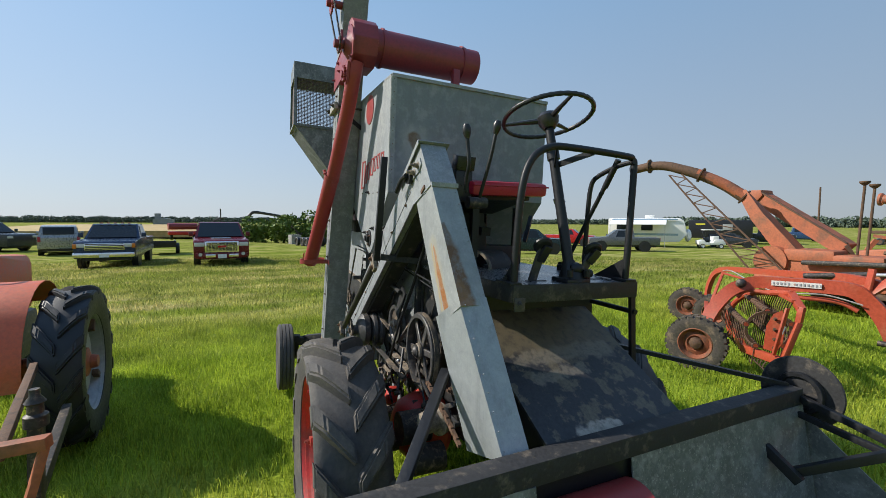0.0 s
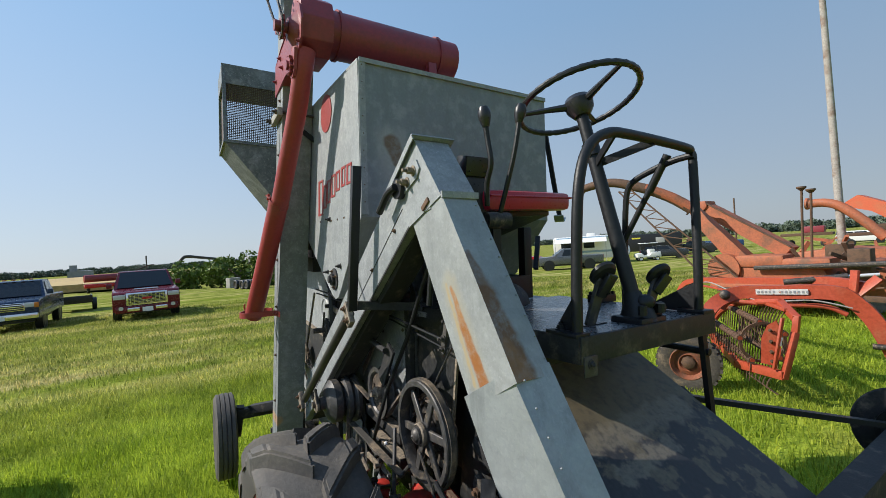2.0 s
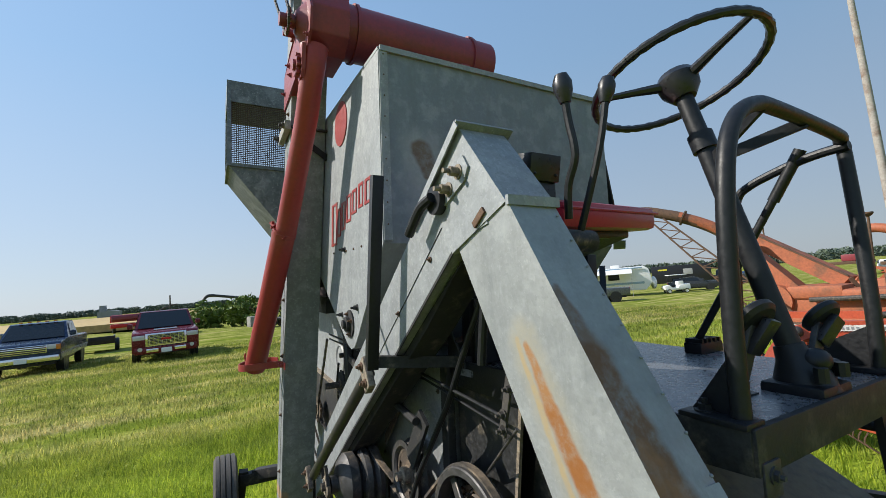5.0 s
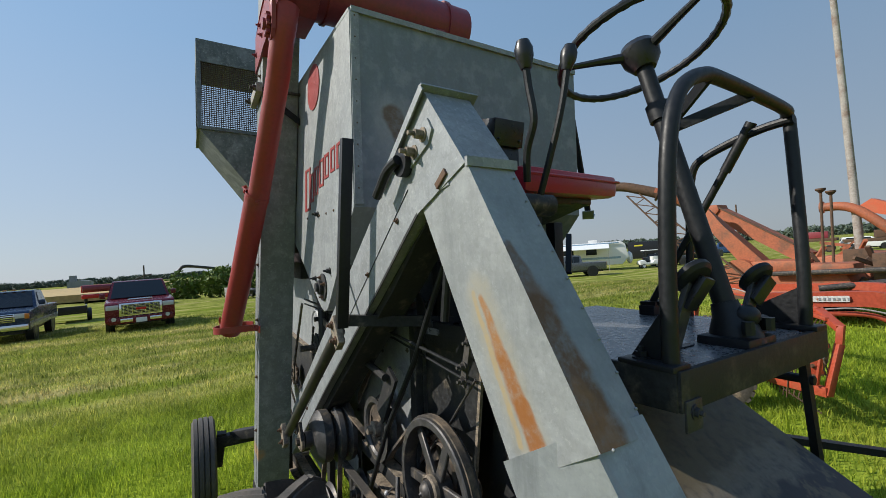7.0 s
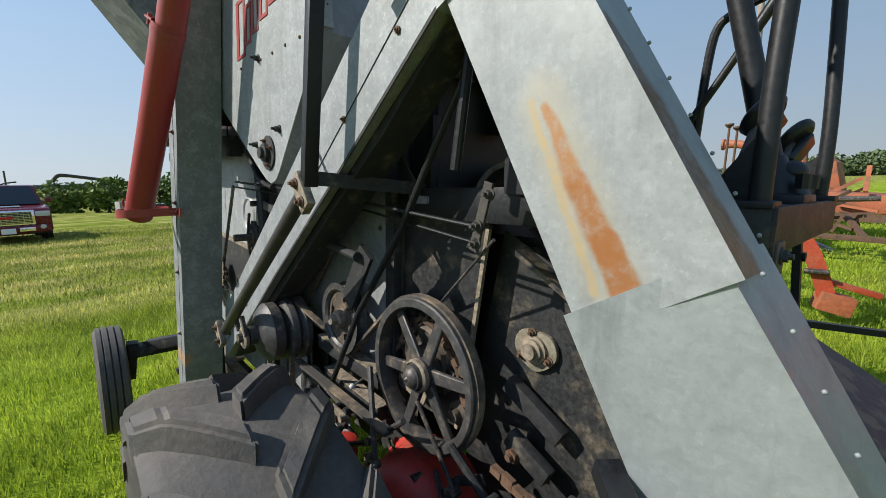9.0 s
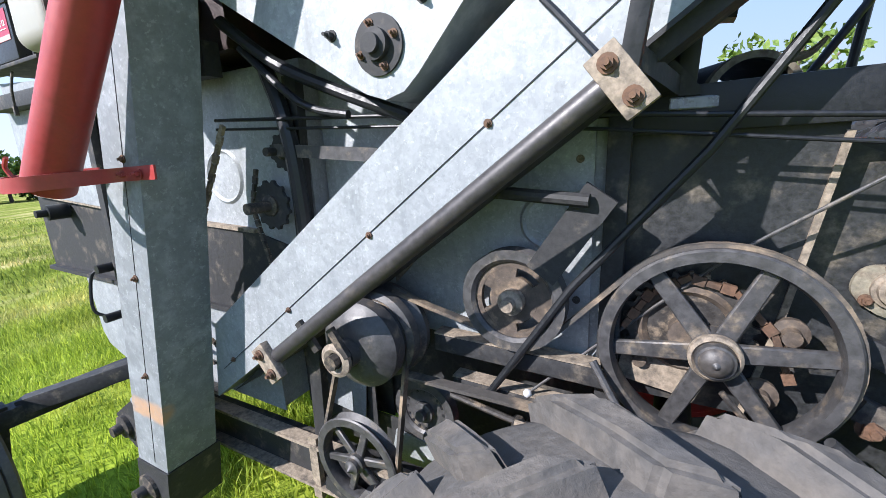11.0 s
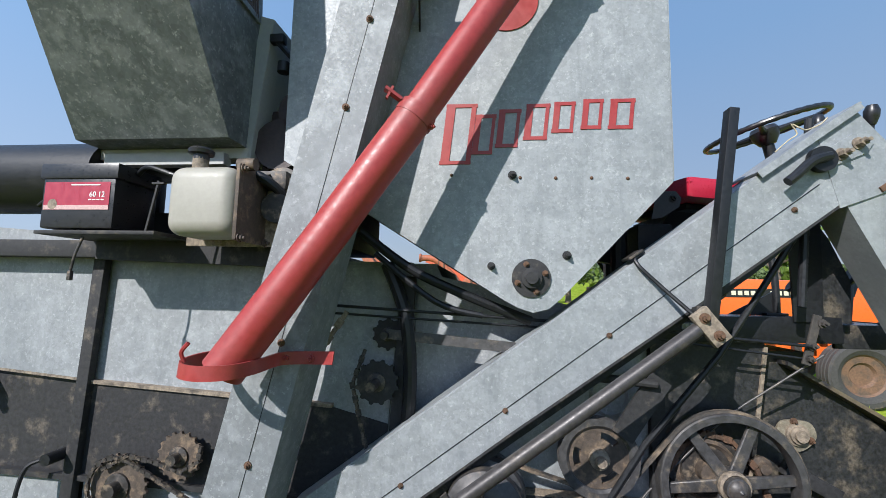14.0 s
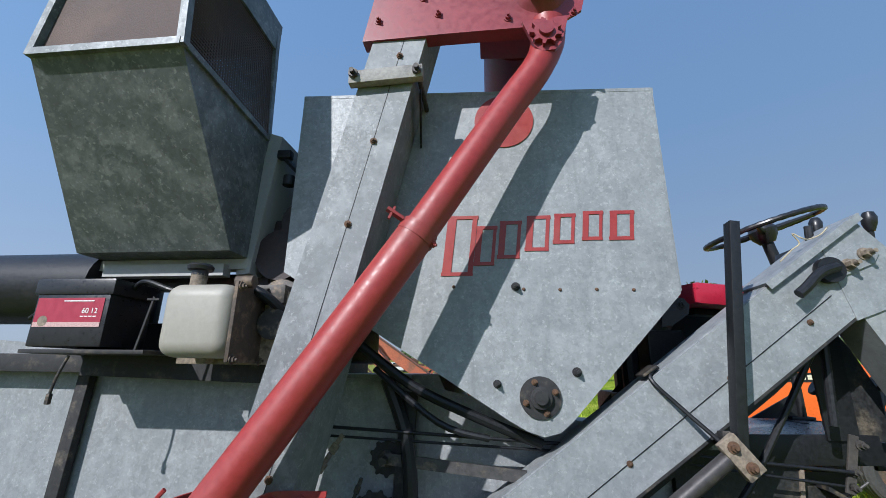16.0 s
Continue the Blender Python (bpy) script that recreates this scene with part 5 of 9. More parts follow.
def rib_tyre(name, c, r, w, rim_r, rub, rim_mat, label, parent=None, m=None, ribs=4, axis=(0, 1, 0), category="wheel"):
    root = thing(name, label, category, m) if parent is None else new(name)
    if parent is not None:
        root.parent = parent
        tagged(root, label)
    h = w / 2
    pr = [(rim_r, -h * 0.7), (rim_r + (r - rim_r) * 0.4, -h * 0.98), (r - 0.03, -h * 0.95)]
    n = ribs
    for k in range(n):
        y0, y1 = -h * 0.85 + k * h * 1.7 / n, -h * 0.85 + (k + 1) * h * 1.7 / n
        e = (y1 - y0) * 0.14
        crown = 0.010 * (abs((y0 + y1) / 2) / h) ** 2
        pr += [(r - 0.012 - crown, y0 + e * 0.3), (r - crown, y0 + e), (r - crown, y1 - e), (r - 0.012 - crown, y1 - e * 0.3)]
    pr += [(r - 0.03, h * 0.95), (rim_r + (r - rim_r) * 0.4, h * 0.98), (rim_r, h * 0.7)]
    part("tyre", add_lathe(bm_new(), c, axis, pr, 48, closed=True), rub, root)
    ax = V(axis).normalized()
    part("rim", add_lathe(bm_new(), c, axis, [(0.001, -h * 0.2), (rim_r * 0.5, -h * 0.2), (rim_r * 0.6, -h * 0.45), (rim_r * 0.92, -h * 0.5), (rim_r * 1.03, -h * 0.72), (rim_r * 1.03, h * 0.72), (rim_r * 0.92, h * 0.5), (rim_r * 0.6, h * 0.45), (rim_r * 0.5, h * 0.2), (0.001, h * 0.2)], 36), rim_mat, root)
    return root


for y in (-0.42, 1.3):
    rib_tyre("rear_wheel", (-2.30, y, -0.205), 0.345, 0.16, 0.2, rubber, iron, "narrow ribbed rear steering tyre", combine)
cp("rear_axle", add_bar(bm_new(), (-2.25, -0.33, -0.03), (-2.25, 1.25, -0.05), 0.08, 0.08, (0, 0, 1), 0.006), black_dusty, "black rear axle beam")
cp("axle_arm", add_bar(bm_new(), (-1.90, 0.10, 0.10), (-2.25, -0.22, -0.01), 0.07, 0.07, (0, 0, 1), 0.006), black_dusty, "")
cp("axle_post", add_bar(bm_new(), (-2.25, -0.30, 0.03), (-2.28, -0.33, -0.22), 0.06, 0.06), black_dusty, "")

# platform and controls
plat = cp("operator_platform", add_prism(bm_new(), [(0.10, 0.20), (0.915, 0.298), (0.905, 1.03), (0.10, 1.08)], 1.025, 1.048, "z", 0.003), platform_mat, "worn black steel operator platform", smooth=0)
sk = bm_new()
add_bar(sk, (0.918, 0.295, 1.012), (0.908, 1.035, 1.012), 0.014, 0.078, (0, 0, 1), 0.002)
add_bar(sk, (0.60, 0.262, 1.012), (0.918, 0.296, 1.012), 0.012, 0.078, (0, 0, 1), 0.002)
cp("skirt", sk, black_sheet, "", plat)
gus = add_prism(bm_new(), [(0.80, 1.05), (0.905, 1.05), (0.905, 1.175), (0.888, 1.175)], 0.318, 0.326)
cp("gusset", gus, black, "", plat, 0)
cp("gusset", add_prism(bm_new(), [(0.66, 1.05), (0.88, 1.05), (0.88, 1.17)], 0.985, 0.993), black, "", plat, 0)
tabp = add_box(bm_new(), (0.926, 0.33, 0.965), (0.006, 0.055, 0.06), None, 0.003)
add_bolt(tabp, (0.929, 0.33, 0.972), (1, 0, 0), 0.010, 0.010)
cp("corner_tab", tabp, cast, "rust-worn corner tab", plat)
for sl_x, sl_y in ((0.80, 0.50), (0.78, 0.86)):
    cp("pedal_slot", add_box(bm_new(), (sl_x, sl_y, 1.0495), (0.02, 0.11, 0.004)), plastic_black, "", plat)
# guard rails
guard = cp("guard_rail", add_sweep(bm_new(), smooth_path([(0.895, 0.315, 1.05), (0.895, 0.318, 1.25), (0.90, 0.33, 1.48), (0.90, 0.375, 1.60), (0.90, 0.46, 1.655), (0.895, 0.58, 1.668), (0.875, 0.93, 1.668), (0.862, 1.0, 1.657), (0.864, 1.012, 1.60), (0.885, 0.985, 1.25), (0.885, 0.98, 1.05)], 6), 0.0165, 12), black, "black bent-tube guard rail")
cp("side_rail", add_sweep(bm_new(), smooth_path([(0.88, 0.995, 1.645), (0.80, 1.0, 1.64), (0.715, 1.0, 1.62), (0.63, 1.0, 1.59), (0.592, 1.0, 1.555), (0.576, 1.0, 1.46), (0.56, 1.01, 1.25), (0.545, 1.02, 1.05)], 6), 0.013, 10), black, "", guard)
ppl = add_box(bm_new(), (0.86, 0.31, 1.054), (0.12, 0.06, 0.012), None, 0.003)
add_bolt(ppl, (0.835, 0.31, 1.06), (0, 0, 1), 0.012, 0.014)
cp("foot_plate", ppl, black, "", guard)
cp("foot_plate", add_box(bm_new(), (0.87, 0.985, 1.056), (0.10, 0.07, 0.014), None, 0.003), black, "", guard)
cp("diagonal_lever", add_cyl(bm_new(), (0.40, 0.99, 1.05), (0.767, 1.0, 1.658), 0.012, seg=12), black, "black diagonal lever")
cp("lever_sleeve", add_cyl(bm_new(), (0.69, 1.0, 1.53), (0.772, 1.0, 1.667), 0.016, seg=12), black, "")
# steering
hub_c, base_c = V((0.655, 0.629, 1.845)), V((0.852, 0.665, 1.06))
axis_s = (hub_c - base_c).normalized()
col = cp("steering_column", add_cyl(bm_new(), base_c, hub_c, 0.026, 0.022, seg=18), black, "black steering column")
cp("collar", add_cyl(bm_new(), base_c.lerp(hub_c, 0.74), base_c.lerp(hub_c, 0.80), 0.031, seg=18), black, "", col)
fb = add_lathe(bm_new(), base_c, axis_s, [(0.001, -0.02), (0.06, -0.02), (0.055, 0.02), (0.035, 0.06), (0.03, 0.09), (0.001, 0.09)], 20)
add_box(fb, base_c + V((0.0, 0.0, -0.005)), (0.12, 0.14, 0.03), None, 0.01)
add_ball(fb, base_c + V((0.02, 0.01, 0.055)), 0.030, (1, 1.2, 0.9))
add_box(fb, base_c + V((0.0, 0.075, 0.005)), (0.05, 0.05, 0.035), None, 0.006)
add_cyl(fb, base_c + V((0.02, 0.05, 0.03)), base_c + V((0.02, 0.10, 0.03)), 0.02, seg=12)
for s in (-1, 1):
    add_cyl(fb, base_c + V((0.05, 0.05 * s, 0.02)), base_c + V((0.05, 0.05 * s, 0.05)), 0.014, seg=8)
cp("steering_box", fb, black, "", col)
wheel_s = new("steering_wheel")
wheel_s.parent = combine
tagged(wheel_s, "black three-spoked steering wheel")
ms = Matrix.Translation(hub_c) @ frame_of(V((-0.289, -0.02, 1.0)))
wr = bm_new()
n = 96
tor = []
for i in range(n + 1):
    a = 2 * math.pi * i / n
    tor.append(ms @ V((0.222 * math.cos(a), 0.222 * math.sin(a), 0.014)))
add_sweep(wr, tor, 0.012, 10, caps=False, radii=[0.0115 + 0.0012 * math.sin(i * 2 * math.pi * 36 / n) for i in range(n + 1)])
part("rim", wr, plastic_black, wheel_s)
part("hub", add_lathe(bm_new(), hub_c, (ms @ V((0, 0, 1)) - hub_c), [(0.001, -0.05), (0.03, -0.05), (0.05, -0.02), (0.055, 0.01), (0.045, 0.028), (0.001, 0.034)], 24), plastic_black, wheel_s)
for k in range(3):
    a = radians(200 + 120 * k)
    pts = [ms @ V((q * math.cos(a), q * math.sin(a), h)) for q, h in ((0.03, 0.0), (0.12, 0.008), (0.218, 0.014))]
    part("spoke", add_sweep(bm_new(), pts, 0.012, 8, radii=[0.016, 0.011, 0.008]), plastic_black, wheel_s)
brk = bm_new()
add_bar(brk, base_c.lerp(hub_c, 0.70), (0.90, 0.50, 1.662), 0.008, 0.03)
add_bar(brk, base_c.lerp(hub_c, 0.70), (0.892, 0.72, 1.662), 0.008, 0.028)
cp("column_stay", brk, black, "black flat stays between column and rail")
# pedals
def pedal(base, pad, label):
    base, pad = V(base), V(pad)
    b = bm_new()
    add_bar(b, base, pad - V((0, 0, 0.012)), 0.042, 0.014, (1, 0, 0), 0.003)
    ob = cp("pedal_arm", b, cast, label)
    part("pedal_pad", add_lathe(bm_new(), pad, (-0.75, 0.15, 0.6), [(0.001, -0.018), (0.036, -0.016), (0.045, -0.008), (0.046, 0.002), (0.042, 0.006), (0.001, 0.004)], 24), black, ob)
    part("pedal_shoe", add_bar(bm_new(), pad.lerp(base, 0.45) + V((0.008, 0.006, 0)), pad + V((0.03, 0.012, -0.005)), 0.042, 0.018, (1, 0, 0), 0.004), plastic_black, ob)


pedal((0.805, 0.475, 1.05), (0.843, 0.497, 1.222), "black foot pedal with a round pad")
pedal((0.839, 0.726, 1.06), (0.846, 0.793, 1.205), "black foot pedal with a round pad")
ld = add_box(bm_new(), (0.43, 1.01, 1.066), (0.06, 0.13, 0.036), None, 0.004)
for k in range(5):
    add_box(ld, (0.43, 0.96 + k * 0.025, 1.09), (0.06, 0.010, 0.015))
cp("toothed_quadrant", ld, black, "black toothed pedal latch")
# seat
st = bm_new()
add_box(st, (0.273, 0.512, 1.510), (0.42, 0.57, 0.078), Euler((radians(3), radians(2.5), radians(13))).to_matrix(), 0.025)
seat = cp("seat", st, red_vinyl, "red vinyl seat cushion with welt")
wl = bm_new()
rot = Euler((radians(3), radians(2.5), radians(13))).to_matrix()
add_sweep(wl, [V((0.276, 0.517, 1.512)) + rot @ V((sx * 0.207, sy * 0.283, 0.014)) for sx, sy in ((-1, -1), (1, -1), (1, 1), (-1, 1), (-1, -1))], 0.005, 6)
cp("piping", wl, red_vinyl, "", seat)
cp("seat_pan", add_box(bm_new(), (0.27, 0.517, 1.462), (0.30, 0.40, 0.03), rot, 0.01), black, "", seat)
ped = add_hull(bm_new(), [[(0.12, 0.46, 1.37), (0.20, 0.46, 1.37), (0.20, 0.60, 1.37), (0.12, 0.60, 1.37)], [(0.14, 0.34, 1.45), (0.42, 0.34, 1.45), (0.40, 0.70, 1.45), (0.12, 0.70, 1.45)]])
add_bar(ped, (0.145, 0.52, 1.24), (0.145, 0.52, 1.40), 0.062, 0.08)
add_bar(ped, (0.22, 0.55, 1.26), (-0.12, 0.55, 1.30), 0.06, 0.05)
add_box(ped, (0.06, 0.45, 1.22), (0.12, 0.32, 0.34), None, 0.006)
cp("seat_pedestal", ped, black, "black seat box", seat, 0)
sl_ = cp("hanging_step", add_bar(bm_new(), (-0.196, 1.3, 2.053), (-0.236, 1.45, 1.526), 0.012, 0.035, (1, 0, 0), 0.003), black, "black hanging strap with a curved foot plate")
sp_ = bm_new()
strap(sp_, smooth_path([(-0.176, 1.380, 1.516), (-0.236, 1.450, 1.481), (-0.276, 1.510, 1.511)], 5), 0.06, 0.004, (0.75, 0.65, 0))
part("foot_plate", sp_, galv_new, sl_, "curved pale foot plate")
cp("seat_leg", add_bar(bm_new(), (0.063, 0.872, 1.05), (0.063, 0.872, 1.42), 0.05, 0.05, (0, 1, 0), 0.003), black, "black square post", seat)
cp("seat_leg", add_bar(bm_new(), (0.013, 1.015, 1.371), (0.09, 0.92, 1.20), 0.025, 0.02), black, "", seat)
cp("seat_leg", add_bar(bm_new(), (0.16, 0.55, 1.40), (-0.10, 0.70, 1.06), 0.05, 0.03), black, "", seat)
cp("battery_box", add_box(bm_new(), (0.02, 0.72, 1.11), (0.14, 0.32, 0.12), None, 0.005), black, "low black box behind the seat", seat)
sb_ = add_prism(bm_new(), [(0.01, 1.39), (0.03, 1.485), (0.09, 1.485), (0.107, 1.462), (0.10, 1.432), (0.045, 1.395)], 0.185, 0.193)
add_bolt(sb_, (0.083, 0.185, 1.462), MY, 0.011, 0.012)
add_bar(sb_, (0.06, 0.19, 1.44), (0.10, 0.36, 1.45), 0.03, 0.02)
cp("seat_bracket", sb_, black, "", seat, 0)
# hand levers
def hand_lever(pts, label):
    ob = cp("hand_lever", add_sweep(bm_new(), smooth_path(pts, 5), 0.009, 10), black, label)
    p, q = V(pts[0]), V(pts[1])
    d = (p - q).normalized()
    part("knob", add_lathe(bm_new(), p - d * 0.01, d, [(0.001, -0.03), (0.012, -0.03), (0.02, -0.005), (0.021, 0.015), (0.014, 0.032), (0.001, 0.036)], 16), plastic_black, ob)


hand_lever([(0.684, 0.158, 1.735), (0.684, 0.168, 1.66), (0.690, 0.175, 1.58), (0.66, 0.18, 1.52), (0.645, 0.19, 1.45)], "black hand lever with round knob")
hand_lever([(0.655, 0.335, 1.78), (0.632, 0.32, 1.63), (0.57, 0.30, 1.427), (0.55, 0.30, 1.38)], "black hand lever with round knob")
cp("lever_pivot", add_cyl(bm_new(), (0.565, 0.24, 1.41), (0.565, 0.34, 1.41), 0.03, seg=14), iron, "")
cp("lever_bracket", add_bar(bm_new(), (0.56, 0.29, 1.05), (0.56, 0.29, 1.41), 0.035, 0.014, (1, 0, 0)), black, "")
bx = add_box(bm_new(), (0.492, 0.245, 1.612), (0.065, 0.10, 0.070), Euler((0, radians(12), 0)).to_matrix(), 0.004)
add_box(bx, (0.482, 0.245, 1.50), (0.05, 0.092, 0.17), None, 0.004)
for s in (-1, 1):
    add_ball(bx, (0.522, 0.245 + s * 0.035, 1.588), 0.004, seg=8)
cp("battery_box", bx, plastic_black, "black control box with screws")

# apron below the platform, ladder, header
apr = bm_new()
add_hull(apr, [[(0.45, 0.25, 0.915), (0.45, 1.02, 0.915), (0.45, 1.02, 0.929), (0.45, 0.25, 0.929)], [(1.27, 0.29, 0.443), (1.27, 1.04, 0.443), (1.27, 1.04, 0.458), (1.27, 0.29, 0.458)]])
apron = cp("apron_sheet", apr, apron_mat, "scraped black sloping feeder apron", smooth=0)
cp("apron_body", add_prism(bm_new(), [(0.45, 0.91), (1.25, 0.45), (1.20, 0.20), (0.85, 0.20), (0.45, 0.40)], 0.33, 1.00), black, "", apron, 0)
lad = cp("ladder", add_bar(bm_new(), (0.83, 1.09, 1.04), (0.88, 1.11, 0.30), 0.03, 0.02), black, "black access ladder")
cp("ladder_side", add_bar(bm_new(), (0.52, 1.09, 1.04), (0.55, 1.11, 0.30), 0.03, 0.02), black, "", lad)
for z in (0.88, 0.64, 0.42):
    cp("rung", add_cyl(bm_new(), (0.53, 1.10, z), (0.86, 1.10, z), 0.014, seg=10), black, "", lad)
cp("stay_rod", add_bar(bm_new(), (0.70, 1.13, 0.66), (1.22, 1.80, 0.545), 0.03, 0.022), black, "long black stay bar to the header")
cp("lift_strut", add_bar(bm_new(), (0.80, 0.05, 0.66), (1.27, -0.33, 0.42), 0.04, 0.035, (0, 0, 1), 0.003), black, "black angle-iron lift strut")
header = cp("header_bar", add_bar(bm_new(), (1.30, -0.60, 0.455), (1.235, 1.83, 0.50), 0.085, 0.085, (0, 0, 1), 0.006), black_dusty, "thick black top beam of the cutting header")
hs = bm_new()
add_hull(hs, [[(1.315, -0.60, 0.42), (1.32, 0.16, 0.43), (1.325, 0.16, 0.43), (1.32, -0.60, 0.42)], [(1.42, -0.60, -0.25), (1.42, 0.16, -0.25), (1.43, 0.16, -0.25), (1.43, -0.60, -0.25)]])
add_hull(hs, [[(1.30, 0.62, 0.44), (1.275, 1.83, 0.46), (1.28, 1.83, 0.46), (1.305, 0.62, 0.44)], [(1.42, 0.62, -0.25), (1.42, 1.83, -0.25), (1.43, 1.83, -0.25), (1.43, 0.62, -0.25)]])
cp("back_sheet", hs, galv_shade, "galvanised header back sheet with shade put into its colour", header, 0)
cp("throat", add_box(bm_new(), (1.24, 0.39, 0.18), (0.10, 0.52, 0.5)), black, "", header)
cp("header_floor", add_hull(bm_new(), [[(1.41, -0.60, -0.25), (1.41, 1.85, -0.25), (1.41, 1.85, -0.26), (1.41, -0.60, -0.26)], [(2.15, -0.60, -0.38), (2.15, 1.85, -0.38), (2.15, 1.85, -0.39), (2.15, -0.60, -0.39)]]), galv_shade, "", header, 0)
cp("end_sheet", add_prism(bm_new(), [(1.26, 0.42), (1.605, 0.19), (2.10, -0.06), (2.20, -0.40), (1.40, -0.30), (1.32, 0.2)], 1.85, 1.856), galv_shade, "galvanised header end sheet", header, 0)
cp("feeder_drum", add_cyl(bm_new(), (1.37, 0.22, 0.24), (1.37, 0.60, 0.25), 0.13, seg=32), red, "red drum in the feeder throat", header)
arms = bm_new()
add_bar(arms, (1.20, 1.82, 0.505), (1.78, 1.80, 0.41), 0.032, 0.032, (0, 0, 1), 0.003)
add_bar(arms, (1.20, 1.80, 0.425), (1.72, 1.74, 0.40), 0.028, 0.028, (0, 0, 1), 0.003)
cp("reel_arm", arms, black, "black reel arms", header)
lbr = bm_new()
add_bar(lbr, (1.294, 1.50, 0.315), (1.44, 1.52, 0.215), 0.035, 0.045, (0, 0, 1), 0.003)
add_bar(lbr, (1.40, 1.54, 0.235), (1.68, 1.74, 0.44), 0.03, 0.04, (0, 0, 1), 0.003)
cp("guide_bar", lbr, black, "bent black guide bar", header)
cp("guard_disc", add_lathe(bm_new(), (1.23, 1.915, 0.50), (0.1, -1, 0), [(0.001, 0), (0.178, 0), (0.183, 0.008), (0.178, 0.014), (0.10, 0.02), (0.09, 0.035), (0.001, 0.04)], 44), black_dusty, "black round pulley guard disc", header)
cp("pulley_ring", add_lathe(bm_new(), (1.24, 1.875, 0.50), MY, [(0.085, -0.015), (0.105, -0.015), (0.108, 0.0), (0.105, 0.015), (0.085, 0.015), (0.08, 0)], 40, closed=True), black, "", header)

# twine caught on the chute lid
cp("twine", add_sweep(bm_new(), smooth_path([(0.307, 0.03, 1.565), (0.345, 0.03, 1.60), (0.37, 0.03, 1.62), (0.356, 0.03, 1.65), (0.375, 0.02, 1.632), (0.398, 0.03, 1.632), (0.43, 0.025, 1.645), (0.456, 0.03, 1.668)], 4), 0.002, 6), mat("pale_twine", (0.42, 0.36, 0.24), 0.9, grain=200, grain_amt=0.3, bump=0.3), "pale frayed baler twine")

# engine intake box, engine and tanks at the rear
ib = bm_new()
X0, X1 = -1.755, -1.335
ring = lambda x0, x1, y0, y1, z0, z1=None: [(x0, y0, z0), (x1, y0, z0), (x1, y1, z0 if z1 is None else z1), (x0, y1, z0 if z1 is None else z1)]
BX0, BX1 = -1.90, -1.36
low_ring = ring(BX0, BX1, -0.06, 0.22, 1.605)
add_hull(ib, [low_ring, [(X0 - 0.03, -0.43, 2.06), (X1, -0.43, 2.06), (X1 - 0.02, 0.06, 2.06), (X0 - 0.03, 0.06, 2.06)]])
intake = cp("intake_hood", ib, galv_shade, "galvanised engine intake hood", smooth=0)
TX0, TX1, TZ = -1.715, -1.378, 2.56
for (xa, ya), (xb, yb) in (((X0 - 0.03, -0.43), (TX0, -0.43)), ((X1, -0.43), (TX1, -0.43)), ((X1 - 0.02, 0.045), (TX1, 0.045)), ((X0 - 0.03, 0.045), (TX0, 0.045))):
    cp("screen_post", add_bar(bm_new(), (xa, ya, 2.06), (xb, yb, TZ), 0.022, 0.022), galv_shade, "", intake)
cp("screen_rail", add_bar(bm_new(), (X0 - 0.03, -0.432, 2.068), (X1, -0.432, 2.068), 0.022, 0.022), galv_shade, "", intake)
cp("screen_rail", add_bar(bm_new(), (X1, -0.42, 2.068), (X1 - 0.02, 0.045, 2.068), 0.02, 0.02), galv_shade, "", intake)
cp("top_box", add_hull(bm_new(), [ring(TX0 - 0.01, TX1 + 0.012, -0.442, 0.06, TZ - 0.10), ring(TX0 - 0.01, TX1 + 0.012, -0.442, 0.06, TZ + 0.03)]), galv_shade, "", intake, 0)
sc = bm_new()
add_hull(sc, [[(X0 - 0.015, -0.425, 2.07), (X1 - 0.015, -0.425, 2.07), (X1 - 0.015, -0.420, 2.07), (X0 - 0.015, -0.420, 2.07)], [(TX0 + 0.015, -0.425, TZ - 0.08), (TX1 - 0.01, -0.425, TZ - 0.08), (TX1 - 0.01, -0.42, TZ - 0.08), (TX0 + 0.015, -0.42, TZ - 0.08)]])
cp("side_screen", sc, mesh_brown, "fine brown intake screen", intake, 0)
fs = bm_new()
for k in range(38):
    y = -0.415 + k * 0.0120
    add_bar(fs, (X1 - 0.01, y, 2.07), (TX1 - 0.002, y, TZ - 0.09), 0.0042, 0.004)
for k in range(34):
    t = k / 33
    add_bar(fs, V((X1 - 0.006, -0.42, 2.08)).lerp(V((TX1 + 0.002, -0.42, TZ - 0.10)), t), V((X1 - 0.026, 0.03, 2.08)).lerp(V((TX1 + 0.002, 0.03, TZ - 0.10)), t), 0.0042, 0.004)
tagged(cp("front_screen", fs, mesh_brown, "woven wire front screen", intake), kind="stuff")
deck = cp("engine_deck", add_box(bm_new(), (-1.95, 0.55, 1.255), (1.5, 0.98, 0.06), None, 0.004), black_dusty, "black engine deck with sill")
cp("deck_sill", add_bar(bm_new(), (-1.88, 0.06, 1.262), (-1.02, 0.06, 1.24), 0.05, 0.09), black_dusty, "", deck)
sill = bm_new()
add_bar(sill, (-2.0, 0.06, 1.585), (-1.34, 0.06, 1.585), 0.05, 0.035)
add_bar(sill, (-1.86, 0.03, 1.56), (-1.42, 0.03, 1.56), 0.04, 0.04)
cp("hood_sill", sill, grey_paint, "", intake)
gpan = add_hull(bm_new(), [[(-1.40, 0.05, 1.55), (-1.34, 0.03, 1.55), (-1.33, 0.30, 1.55), (-1.40, 0.30, 1.55)], [(-1.345, 0.05, 2.09), (-1.285, 0.03, 2.06), (-1.275, 0.30, 2.06), (-1.345, 0.30, 2.09)]])
gp = cp("radiator_cowl", gpan, grey_paint, "light grey radiator cowl", smooth=0)
